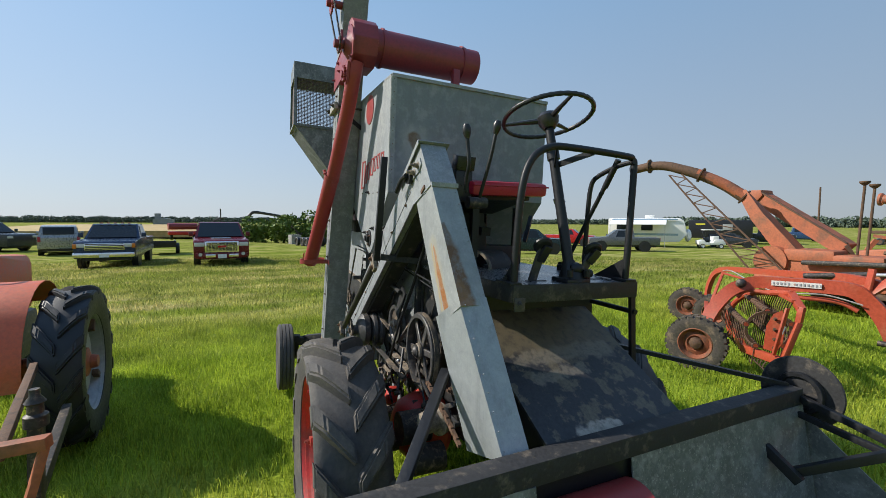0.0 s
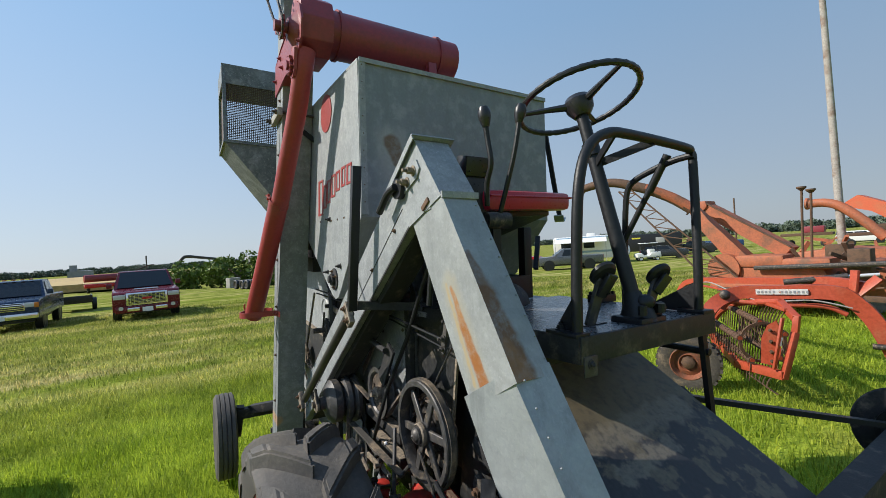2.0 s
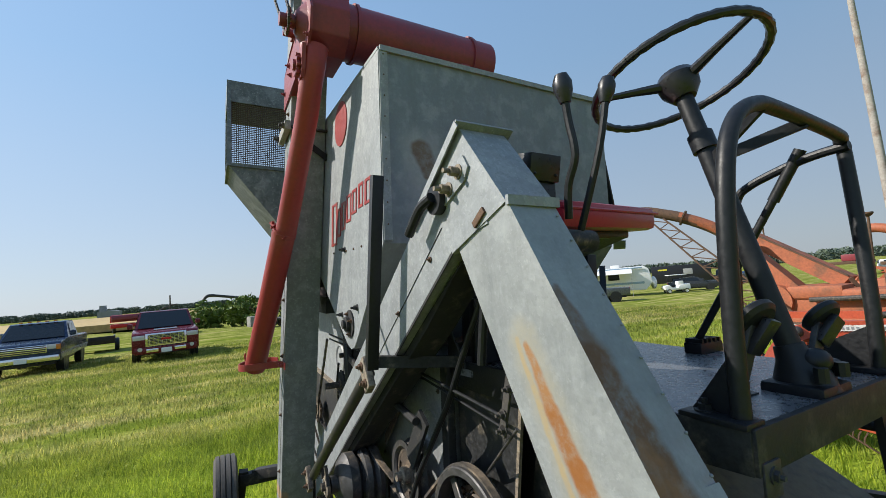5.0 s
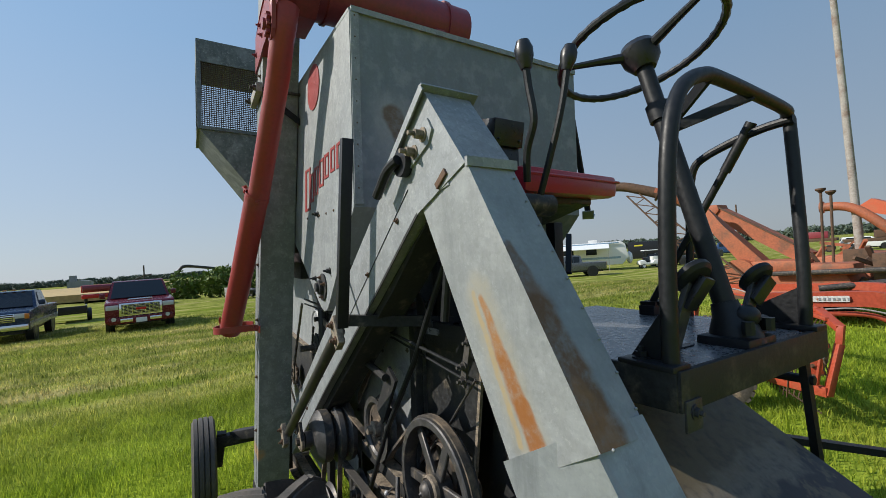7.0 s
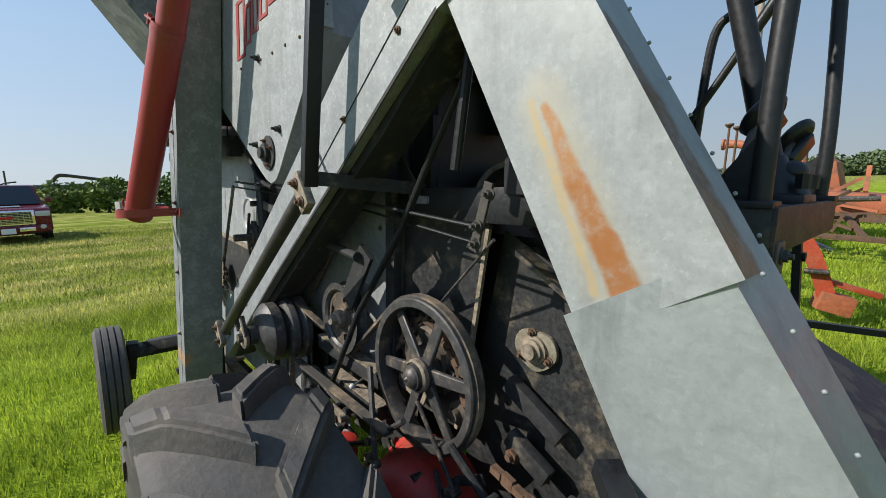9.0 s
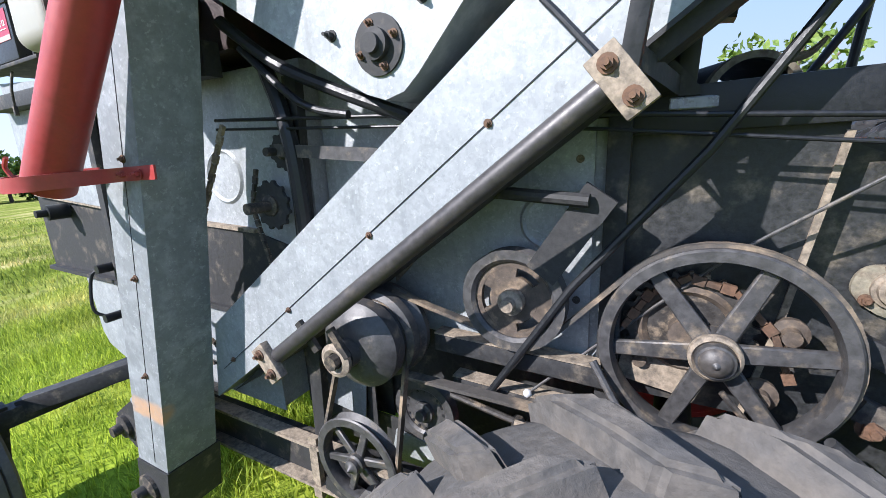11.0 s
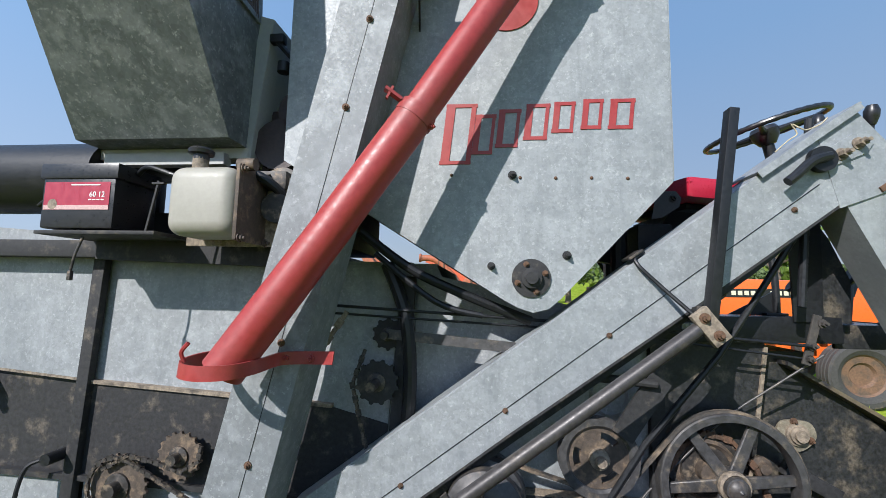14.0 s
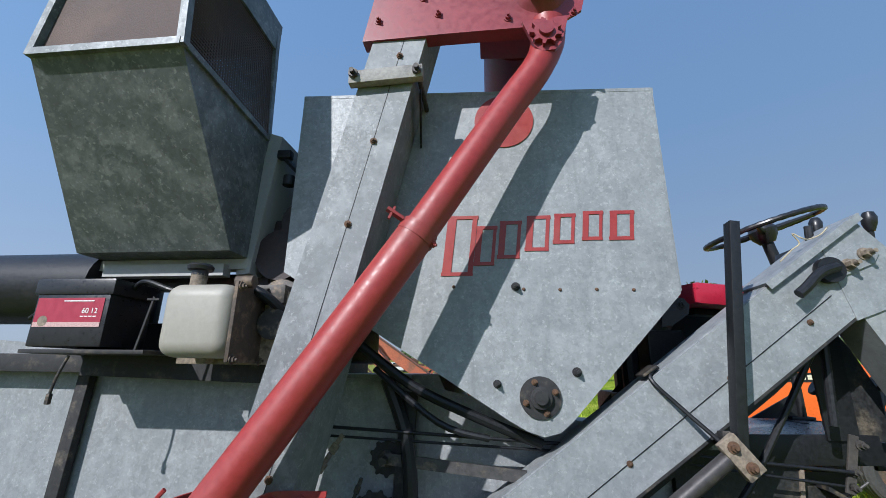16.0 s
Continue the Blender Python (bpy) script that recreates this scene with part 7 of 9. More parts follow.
def vehicle(name, label, category, m, body_mat, L, Wd, H, hood, kind, trim=None, rim_mat=None, glass=None, r=0.38, ground_gap=0.33):
    """A parked car or pickup; it faces +x. hood: height of the bonnet. kind: pickup, suv or sedan."""
    root = thing(name, label, category, m)
    h2, w = H, Wd / 2
    f, b = L / 2, -L / 2
    nose = hood - 0.10
    ws0, ws1 = f - L * 0.27, f - L * 0.40
    if kind == "pickup":
        cab_b, bed = -L * 0.13, hood + 0.02
        low = [(f, ground_gap), (f, nose), (f - 0.12, hood - 0.02), (ws0, hood + 0.03), (b + 0.05, bed), (b, bed - 0.05), (b, ground_gap + 0.1)]
        top = [(ws0 + 0.02, hood), (ws1, h2 - 0.03), (ws1 - 0.15, h2), (cab_b + 0.1, h2), (cab_b, h2 - 0.05), (cab_b - 0.12, hood)]
    elif kind == "suv":
        low = [(f, ground_gap), (f, nose), (f - 0.12, hood - 0.02), (ws0, hood + 0.03), (b + 0.02, hood + 0.05), (b, hood), (b, ground_gap + 0.05)]
        top = [(ws0 + 0.02, hood), (ws1, h2 - 0.04), (ws1 - 0.2, h2), (b + 0.35, h2 - 0.02), (b + 0.15, h2 - 0.08), (b + 0.02, hood)]
    else:
        low = [(f, ground_gap), (f, nose - 0.05), (f - 0.2, hood - 0.02), (ws0, hood + 0.05), (b + 0.5, hood + 0.08), (b, hood + 0.02), (b, ground_gap + 0.05)]
        top = [(ws0 + 0.05, hood), (ws1 - 0.1, h2 - 0.03), (ws1 - 0.4, h2), (b + L * 0.28, h2 - 0.06), (b + 0.6, hood + 0.05)]
    part("body", add_prism(bm_new(), low, -w, w, bevel=0.05), body_mat, root)
    cab = bm_new()
    k = 0.80
    rings = []
    a = [cab.verts.new((x, -w * (0.97 if z <= hood + 0.01 else k), z)) for x, z in top]
    c = [cab.verts.new((x, w * (0.97 if z <= hood + 0.01 else k), z)) for x, z in top]
    n = len(top)
    cab.faces.new(a)
    cab.faces.new(c[::-1])
    for i in range(n):
        cab.faces.new((a[i], c[i], c[(i + 1) % n], a[(i + 1) % n]))
    part("cabin", cab, body_mat, root, smooth=0)
    gl = glass or glass_dark
    # windscreen
    p0, p1 = V((ws0 - 0.02, 0, hood + 0.05)), V((ws1 + 0.0, 0, h2 - 0.07))
    wsn = (p1 - p0).cross(V((0, 1, 0))).normalized()
    if wsn.x < 0:
        wsn = -wsn
    wb = bm_new()
    vs = [wb.verts.new(q + wsn * 0.035) for q in (p0 + V((0, -w * 0.86, 0)), p0 + V((0, w * 0.86, 0)), p1 + V((0, w * 0.74, 0)), p1 + V((0, -w * 0.74, 0)))]
    wb.faces.new(vs)
    r_ = bmesh.ops.extrude_face_region(wb, geom=list(wb.faces))
    for e in r_["geom"]:
        if isinstance(e, bmesh.types.BMVert):
            e.co -= wsn * 0.02
    part("windscreen", wb, gl, root, smooth=0)
    back_x = (-L * 0.13) if kind == "pickup" else b + 0.35
    for s in (-1, 1):
        xs = [ws1 - 0.12 - (ws1 - 0.12 - back_x - 0.15) * q for q in (0, 0.48, 0.52, 1.0)]
        for q in (0, 2):
            wb = bm_new()
            z0, z1 = hood + 0.07, h2 - 0.10
            y0, y1 = s * w * 0.955, s * w * 0.835
            lead = 0.25 if q == 0 else 0.0
            add_hull(wb, [[(xs[q] + lead, y0, z0), (xs[q + 1], y0, z0), (xs[q + 1], y1, z1), (xs[q], y1, z1)], [(xs[q] + lead, y0 + s * 0.012, z0), (xs[q + 1], y0 + s * 0.012, z0), (xs[q + 1], y1 + s * 0.012, z1), (xs[q], y1 + s * 0.012, z1)]])
            part("side_window", wb, gl, root, smooth=0)
    if kind != "pickup":
        wb = bm_new()
        add_box(wb, (b + 0.07, 0, (hood + h2) / 2 + 0.02), (0.03, Wd * 0.72, (h2 - hood) * 0.62), Euler((0, radians(12), 0)).to_matrix(), 0.01)
        part("rear_window", wb, gl, root)
    for s in (-1, 1):
        part("side_mirror", add_box(bm_new(), (ws0 - 0.12, s * (w + 0.10), hood + 0.18), (0.09, 0.17, 0.19), None, 0.03), trim or body_mat, root)
        part("headlight", add_box(bm_new(), (f + 0.005, s * w * 0.80, nose - 0.10), (0.05, w * 0.34, 0.16), None, 0.015), lamp_clear, root)
        part("tail_light", add_box(bm_new(), (b - 0.005, s * w * 0.90, hood - 0.12), (0.03, w * 0.14, 0.30), None, 0.01), label_red, root)
    for x in (f - L * 0.175, b + L * 0.21):
        for s in (-1, 1):
            part("wheel_arch", add_cyl(bm_new(), (x, s * (w - 0.12), r + 0.02), (x, s * (w + 0.006), r + 0.02), r * 1.17, seg=28), plastic_black, root)
            wheel_at(root, x, s * (w - 0.115), r, 0.25, rim_mat or chrome)
    part("underbody", add_box(bm_new(), (0, 0, ground_gap - 0.02), (L * 0.9, Wd * 0.8, 0.16)), plastic_black, root)
    root["f"] = f
    return root, f, w, nose


deep_red = paint("deep_red_car_paint", (0.13, 0.010, 0.018))
two_tone = paint("dark_blue_car_paint", (0.018, 0.035, 0.075))
silver = paint("silver_car_paint", (0.30, 0.31, 0.33), 0.3, 0.6)
car_dark = paint("dark_grey_car_paint", (0.04, 0.045, 0.05))
car_blue = paint("blue_car_paint", (0.03, 0.07, 0.16))
car_red = paint("red_car_paint", (0.5, 0.02, 0.02))


# dark red pickup facing the camera
gmc, f, w, nose = vehicle("pickup_truck", "dark red pickup truck with chrome grille, parked on grass", "pickup truck", yaw_at(-19.9, -2.30, 6), deep_red, 5.6, 2.04, 1.93, 1.22, "pickup", r=0.42, ground_gap=0.48)
gr = bm_new()
add_box(gr, (f + 0.03, 0, 0.92), (0.05, 1.26, 0.46), None, 0.03)
grl = part("grille", gr, chrome, gmc, "chrome grille frame")
gi = bm_new()
add_box(gi, (f + 0.045, 0, 0.92), (0.04, 1.12, 0.36), None, 0.02)
part("grille_insert", gi, plastic_black, grl)
for k in range(7):
    part("bar", add_box(bm_new(), (f + 0.07, 0, 0.77 + k * 0.05), (0.012, 1.10, 0.018)), chrome, grl)
for k in range(9):
    part("bar", add_box(bm_new(), (f + 0.068, -0.5 + k * 0.125, 0.92), (0.012, 0.018, 0.34)), chrome, grl)
part("emblem", add_box(bm_new(), (f + 0.08, 0, 0.93), (0.02, 0.30, 0.08), None, 0.005), car_red, grl)
bp = add_box(bm_new(), (f + 0.05, 0, 0.56), (0.14, 1.90, 0.24), None, 0.05)
part("bumper", bp, deep_red, gmc)
for s in (-1, 1):
    part("bumper_trim", add_box(bm_new(), (f + 0.11, s * 0.42, 0.56), (0.05, 0.36, 0.13), None, 0.02), chrome, gmc)
part("number_plate", add_box(bm_new(), (f + 0.13, 0, 0.53), (0.02, 0.32, 0.16), None, 0.004), white_paint, gmc, "pale plate")
for s in (-1, 1):
    part("fog_lamp", add_cyl(bm_new(), (f + 0.10, s * 0.78, 0.62), (f + 0.13, s * 0.78, 0.62), 0.07, seg=16), lamp_clear, gmc)
part("hood_scoop", add_box(bm_new(), (f - 0.75, 0, 1.25), (0.5, 0.75, 0.05), None, 0.02), chrome, gmc)
# two-tone older pickup
ford, f, w, nose = vehicle("pickup_truck", "older dark blue and silver pickup truck on grass", "pickup truck", yaw_at(-21.3, -6.50, 4), two_tone, 5.4, 2.02, 1.86, 1.20, "pickup", r=0.39, ground_gap=0.46)
part("lower_stripe", add_box(bm_new(), (0, 0, 0.66), (5.25, 2.045, 0.22), None, 0.02), silver, ford, "silver lower stripe")
gr = part("grille", add_box(bm_new(), (f + 0.02, 0, 0.95), (0.05, 1.30, 0.28), None, 0.02), chrome, ford, "chrome grille")
for k in range(4):
    part("bar", add_box(bm_new(), (f + 0.05, 0, 0.855 + k * 0.065), (0.01, 1.24, 0.035)), plastic_black, gr)
for s in (-1, 1):
    part("marker_lamp", add_box(bm_new(), (f + 0.02, s * 0.95, 0.98), (0.05, 0.12, 0.18), None, 0.01), amber, ford)
part("bumper", add_box(bm_new(), (f + 0.10, 0, 0.62), (0.16, 2.0, 0.20), None, 0.04), chrome, ford, "chrome bumper")
part("number_plate", add_box(bm_new(), (f + 0.19, 0, 0.60), (0.01, 0.32, 0.15)), white_paint, ford)
for k in range(5):
    part("roof_lamp", add_box(bm_new(), (f - 2.15, -0.5 + k * 0.25, 1.89), (0.09, 0.11, 0.045), None, 0.015), amber, ford)
vehicle("sport_utility_car", "silver sport utility car seen from behind, on grass", "car", yaw_at(-30.3, -11.6, 197), silver, 4.5, 1.85, 1.72, 1.05, "suv", r=0.36)
vehicle("pickup_truck", "dark grey pickup at the field edge", "pickup truck", yaw_at(-34.2, -16.8, 65), car_dark, 5.3, 1.95, 1.85, 1.15, "pickup", r=0.38)

# small dark utility trailer
tr_ = thing("utility_trailer", "low dark utility trailer behind the pickup", "trailer", yaw_at(-27.6, -5.9, 10))
part("deck", add_box(bm_new(), (0, 0, 0.50), (2.4, 1.3, 0.12), None, 0.02), plastic_black, tr_)
part("side_board", add_box(bm_new(), (0, 0.65, 0.68), (2.4, 0.05, 0.28), None, 0.01), plastic_black, tr_)
part("ramp", add_box(bm_new(), (1.2, 0.1, 0.68), (0.05, 1.1, 0.3), None, 0.01), plastic_black, tr_)
for s in (-1, 1):
    wheel_at(tr_, 0, s * 0.76, 0.33, 0.2, iron)


# far farm machines behind the red pickup
fm = thing("grain_header", "red combine header parked at the field edge", "farm machine", yaw_at(-53.5, -8.4, 12))
part("drum", add_box(bm_new(), (0, 0, 0.75), (1.2, 2.9, 0.4), None, 0.1), car_red, fm)
part("reel", add_cyl(bm_new(), (0.5, -1.4, 1.55), (0.5, 1.4, 1.55), 0.35, seg=10), maroon, fm)
part("back_frame", add_box(bm_new(), (-0.4, 0, 1.5), (0.3, 2.9, 0.7), None, 0.05), car_red, fm)
for y in (-1.1, 1.1):
    wheel_at(fm, -0.6, y, 0.4, 0.25, iron)
farm_grey = mat("weathered_barn_grey", (0.24, 0.25, 0.26), 0.7, alt=(0.18, 0.19, 0.20), alt_scale=0.5, grain=3, grain_amt=0.15)
fb_ = thing("farm_building", "grey grain buildings on the horizon", "building", yaw_at(-240, -42))
part("wall", add_box(bm_new(), (0, 0, 1.6), (6, 8, 3.2)), farm_grey, fb_)
part("tower", add_box(bm_new(), (0, -2.4, 3.0), (2.5, 2.2, 6.0)), farm_grey, fb_)
part("roof", add_prism(bm_new(), [(-4.1, 3.2), (0, 3.8), (4.1, 3.2)], -3, 3, "x"), farm_grey, fb_)
ag = thing("grain_auger", "long dark grain auger on wheels, raised", "farm machine", yaw_at(-56, 2.0, 20))
part("tube", add_cyl(bm_new(), (0, -2.5, 3.6), (0, 6.0, 2.3), 0.16, seg=14), iron, ag)
part("spout", add_sweep(bm_new(), smooth_path([(0, -2.5, 3.6), (0, -3.3, 3.6), (0, -3.8, 3.1)], 4), 0.18, 12), iron, ag)
part("undercarriage", add_bar(bm_new(), (0, 0.0, 0.4), (0, 3.0, 2.8), 0.08, 0.08), iron, ag)
part("hopper", add_box(bm_new(), (0, 5.5, 2.9), (1.4, 3.0, 0.9), None, 0.1), grey_paint, ag)
for s in (-1, 1):
    wheel_at(ag, s * 0.8, 1.0, 0.42, 0.25, iron)
tractor_far = thing("far_tractor", "dark red tractor with exhaust stack behind the pickup", "tractor", yaw_at(-38.0, -3.5, 10))
part("hood", add_box(bm_new(), (0, 0, 1.35), (2.0, 0.6, 0.6), None, 0.15), maroon, tractor_far)
part("stack", add_cyl(bm_new(), (0.3, 0, 1.9), (0.3, 0, 3.0), 0.05, seg=10), iron, tractor_far)
part("steering", add_sweep(bm_new(), smooth_path([(-0.7, -0.6, 1.9), (-0.8, 0, 2.2), (-0.7, 0.6, 2.3)], 4), 0.05, 8), iron, tractor_far)
for s in (-1, 1):
    wheel_at(tractor_far, -0.6, s * 0.8, 0.7, 0.4, maroon)
    wheel_at(tractor_far, 1.0, s * 0.6, 0.4, 0.2, maroon)
dl = thing("cart_dolly", "small dark tandem-wheel cart at the bushes", "cart", yaw_at(-34.5, 3.4, 20))
part("frame", add_box(bm_new(), (0, 0, 0.62), (2.6, 1.2, 0.12), None, 0.02), iron, dl)
for x in (-0.9, 0.15, 0.85):
    for s in (-1, 1):
        wheel_at(dl, x, s * 0.7, 0.36, 0.22, iron)
box_b = thing("stock_box", "grey weathered wooden crate among the bushes", "crate", yaw_at(-40, 2.6, 15))
part("frame", add_box(bm_new(), (0, 0, 0.45), (0.9, 0.9, 0.9), None, 0.02), wood_grey, box_b)
part("slat", add_box(bm_new(), (0.47, 0, 0.7), (0.04, 0.9, 0.12)), wood_grey, box_b)

# parked row to the right: pickup, camper, trailer, cart, cars
car_teal = paint("dark_teal_car_paint", (0.02, 0.045, 0.055))
car_grey = paint("grey_car_paint", (0.16, 0.165, 0.175), 0.3, 0.5)
vehicle("sport_utility_car", "dark teal sport utility car parked on grass", "car", yaw_at(-23.2, 17.6, 60), car_teal, 4.9, 1.9, 1.8, 1.12, "suv", r=0.38)
chev, f, w, nose = vehicle("pickup_truck", "silver grey pickup truck beside the camper", "pickup truck", yaw_at(-25.7, 29.4, 232), car_grey, 5.8, 2.0, 1.9, 1.2, "pickup", r=0.42, ground_gap=0.48)
vehicle("pickup_truck", "red pickup truck parked on grass", "pickup truck", yaw_at(-34.0, 30.4, 40), car_red, 5.4, 1.95, 1.8, 1.15, "pickup", r=0.4)
vehicle("sedan_car", "dark sedan parked beside the trailer", "car", yaw_at(-25.8, 44.6, 35), car_dark, 4.7, 1.82, 1.46, 0.95, "sedan", r=0.33)
vehicle("pickup_truck", "dark blue pickup truck parked in the row", "pickup truck", yaw_at(-31.6, 69.2, 30), car_blue, 5.6, 2.0, 1.9, 1.2, "pickup", r=0.42)
vehicle("pickup_truck", "dark pickup truck parked in the row", "pickup truck", yaw_at(-28.6, 56.0, 30), car_dark, 5.6, 2.0, 1.9, 1.2, "pickup", r=0.42)
vehicle("sport_utility_car", "white car far off beyond the field", "car", yaw_at(-16.0, 70.0, 20), white_paint, 4.6, 1.85, 1.6, 1.0, "suv", r=0.34)
cm = thing("camper_trailer", "white travel camper trailer with a pale blue band", "camper trailer", yaw_at(-30.3, 37.6, 38))
part("body", add_prism(bm_new(), [(-3.6, 0.55), (3.2, 0.55), (3.9, 1.3), (3.6, 2.7), (3.2, 3.0), (-3.5, 3.0), (-3.6, 2.8)], -1.2, 1.2, bevel=0.08), white_paint, cm)
part("roof_unit", add_box(bm_new(), (0.4, 0, 3.15), (0.9, 0.8, 0.3), None, 0.06), white_paint, cm)
for x in (-2.2, 0.2):
    part("window", add_box(bm_new(), (x, -1.21, 2.0), (1.1, 0.03, 0.6), None, 0.02), glass_dark, cm)
part("front_window", add_box(bm_new(), (3.72, 0, 2.1), (0.05, 1.5, 0.6), Euler((0, radians(-13), 0)).to_matrix(), 0.02), glass_dark, cm)
part("band", add_box(bm_new(), (-0.2, -1.205, 1.3), (6.6, 0.02, 0.22)), paint("pale_blue_band", (0.3, 0.42, 0.5)), cm)
aw_ = add_hull(bm_new(), [[(-3.3, -1.22, 2.86), (2.0, -1.22, 2.86), (2.0, -1.22, 2.82), (-3.3, -1.22, 2.82)], [(-3.3, -3.1, 2.36), (2.0, -3.1, 2.36), (2.0, -3.1, 2.32), (-3.3, -3.1, 2.32)]])
part("awning_sheet", aw_, white_paint, cm, "open white awning")
for x in (-3.2, 1.9):
    part("awning_post", add_bar(bm_new(), (x, -3.05, 2.33), (x, -3.05, 0.0), 0.04, 0.04), grey_paint, cm)
part("awning", add_bar(bm_new(), (-3.2, -1.35, 2.85), (3.0, -1.35, 2.85), 0.14, 0.14, (0, 0, 1), 0.03), paint("blue_awning", (0.25, 0.38, 0.5)), cm)
for x in (-0.8, 0.1):
    for s in (-1, 1):
        wheel_at(cm, x, s * 1.1, 0.36, 0.22, chrome)
part("spare_cover", add_ball(bm_new(), (4.0, 0.1, 1.2), 0.55, (0.6, 1, 1.2)), white_paint, cm)
bt_ = thing("cargo_trailer", "black enclosed cargo trailer", "trailer", yaw_at(-31.3, 51.4, 35))
part("body", add_box(bm_new(), (0, 0, 1.75), (6.5, 2.2, 2.2), None, 0.06), plastic_black, bt_)
part("panel_window", add_box(bm_new(), (0.8, -1.11, 2.0), (1.0, 0.03, 0.7), None, 0.02), grey_paint, bt_)
part("sign_bar", add_box(bm_new(), (-2.0, -1.112, 2.35), (1.0, 0.02, 0.18)), mat("yellow_print", (0.7, 0.6, 0.05), 0.5), bt_)
for x in (-0.5, 0.5):
    for s in (-1, 1):
        wheel_at(bt_, x, s * 1.05, 0.36, 0.22, chrome)
gc = thing("golf_cart", "white golf cart with roof and windscreen", "golf cart", yaw_at(-25.2, 40.7, 230))
part("body", add_prism(bm_new(), [(-1.2, 0.35), (1.15, 0.35), (1.2, 0.75), (0.7, 0.85), (0.5, 0.5), (-0.1, 0.5), (-0.2, 0.85), (-1.15, 0.9)], -0.58, 0.58, bevel=0.05), white_paint, gc)
part("roof", add_box(bm_new(), (-0.1, 0, 1.82), (1.7, 1.1, 0.07), None, 0.03), white_paint, gc)
for x in (0.65, -0.85):
    for s in (-1, 1):
        part("roof_post", add_bar(bm_new(), (x, s * 0.5, 0.8), (x * 0.85, s * 0.5, 1.8), 0.04, 0.04), plastic_black, gc)
part("seat", add_box(bm_new(), (-0.35, 0, 1.0), (0.5, 1.0, 0.4), None, 0.05), white_paint, gc)
for x in (-0.8, 0.8):
    for s in (-1, 1):
        wheel_at(gc, x, s * 0.5, 0.23, 0.18, white_paint)
for i, (x, y, l, hh, a) in enumerate([(-13, 62, 5.5, 1.3, 20), (-8, 58, 6.0, 1.1, 60), (-20, 66, 5.0, 1.5, 10)]):
    ff = thing("flatbed_wagon", "rusty old farm wagon standing far off", "farm wagon", yaw_at(x, y, a))
    part("bed", add_box(bm_new(), (0, 0, hh), (l, 2.0, 0.35), None, 0.05), rust, ff)
    part("load", add_box(bm_new(), (l * 0.15, 0, hh + 0.6), (l * 0.4, 1.5, 0.8), None, 0.1), maroon if i else rust, ff)
    for q in (-0.35, 0.35):
        for s in (-1, 1):
            wheel_at(ff, q * l, s * 0.9, 0.42, 0.2, rust)
up_ = thing("utility_pole", "weathered grey utility pole standing in the field", "utility pole", pose(-2.31, 14.16, 0, 0.5, -0.6, 0))
part("post", add_cyl(bm_new(), (0, 0, -0.2), (0, 0, 10.5), 0.10, 0.06, seg=18), pole_wood, up_)
sm = thing("utility_pole", "dark utility pole far beyond the machines", "utility pole", yaw_at(-28.9, 68.0))
part("post", add_cyl(bm_new(), (0, 0, -0.1), (0, 0, 7.3), 0.13, 0.10, seg=10), rust, sm)

# ---- orange tractor beside the combine ----
trac = thing("orange_tractor", "faded orange farm tractor seen from behind on grass", "tractor", pose(-1.98, -2.08, 0, 0, 0, 6))
ag_tyre("drive_wheel", (0, 0, 0.655), 0.655, 0.32, 15, rubber_dark, galv_new, "big lugged rear tyre on a pale steel rim", 0.40, 0.045, parent=trac)
rw = trac.children[0]
part("rim_disc", add_lathe(bm_new(), (0, 0.0, 0.655), (0, 1, 0), [(0.001, 0.0), (0.16, 0.0), (0.17, 0.03), (0.30, 0.04), (0.38, 0.0), (0.38, -0.02), (0.001, -0.03)], 36), grey_paint, rw)
part("hub", add_lathe(bm_new(), (0, 0.02, 0.655), (0, 1, 0), [(0.001, 0), (0.13, 0), (0.12, 0.05), (0.06, 0.07), (0.05, 0.12), (0.001, 0.12)], 20), orange_dull, rw)
for k in range(4):
    a = k * math.pi / 2 + 0.6
    part("rim_clamp", add_box(bm_new(), (0.33 * math.cos(a), 0.07, 0.655 + 0.33 * math.sin(a)), (0.10, 0.05, 0.05), Euler((0, -a, 0)).to_matrix(), 0.008), rust, rw)
ag_tyre("drive_wheel", (0, -1.55, 0.655), 0.655, 0.32, 15, rubber_dark, galv_new, "big lugged rear tyre on a pale steel rim", 0.40, 0.045, parent=trac)
fd = bm_new()
pts = [V((0.62 * math.cos(radians(a)) - 0.05, 0, 0.70 + 0.66 * math.sin(radians(a)))) for a in range(-5, 151, 12)]
strap(fd, [p + V((0, -0.34, 0)) for p in pts], 0.30, 0.006, (0, 1, 0))
add_prism(fd, [(p.x, p.z) for p in pts] + [(-0.45, 0.75), (0.45, 0.6)], -0.495, -0.485)
part("fender", fd, orange, trac, "rounded orange fender")
hood = bm_new()
add_prism(hood, [(-2.3, 0.80), (-2.35, 1.38), (-2.2, 1.46), (-1.2, 1.50), (-0.75, 1.46), (-0.7, 0.95)], -1.30, -0.84, bevel=0.09)
part("hood", hood, orange, trac, "rounded orange engine hood and tank")
part("trunk_case", add_box(bm_new(), (-0.6, -0.80, 0.70), (1.9, 0.36, 0.45), None, 0.05), iron, trac)
part("rear_axle", add_cyl(bm_new(), (0, -1.5, 0.655), (0, 0, 0.655), 0.09, seg=18), orange_dull, trac)
part("seat", add_lathe(bm_new(), (0.25, -0.80, 1.18), (0.2, 0, 1), [(0.001, 0), (0.2, 0.02), (0.23, 0.07), (0.22, 0.08), (0.001, 0.03)], 22), orange, trac)
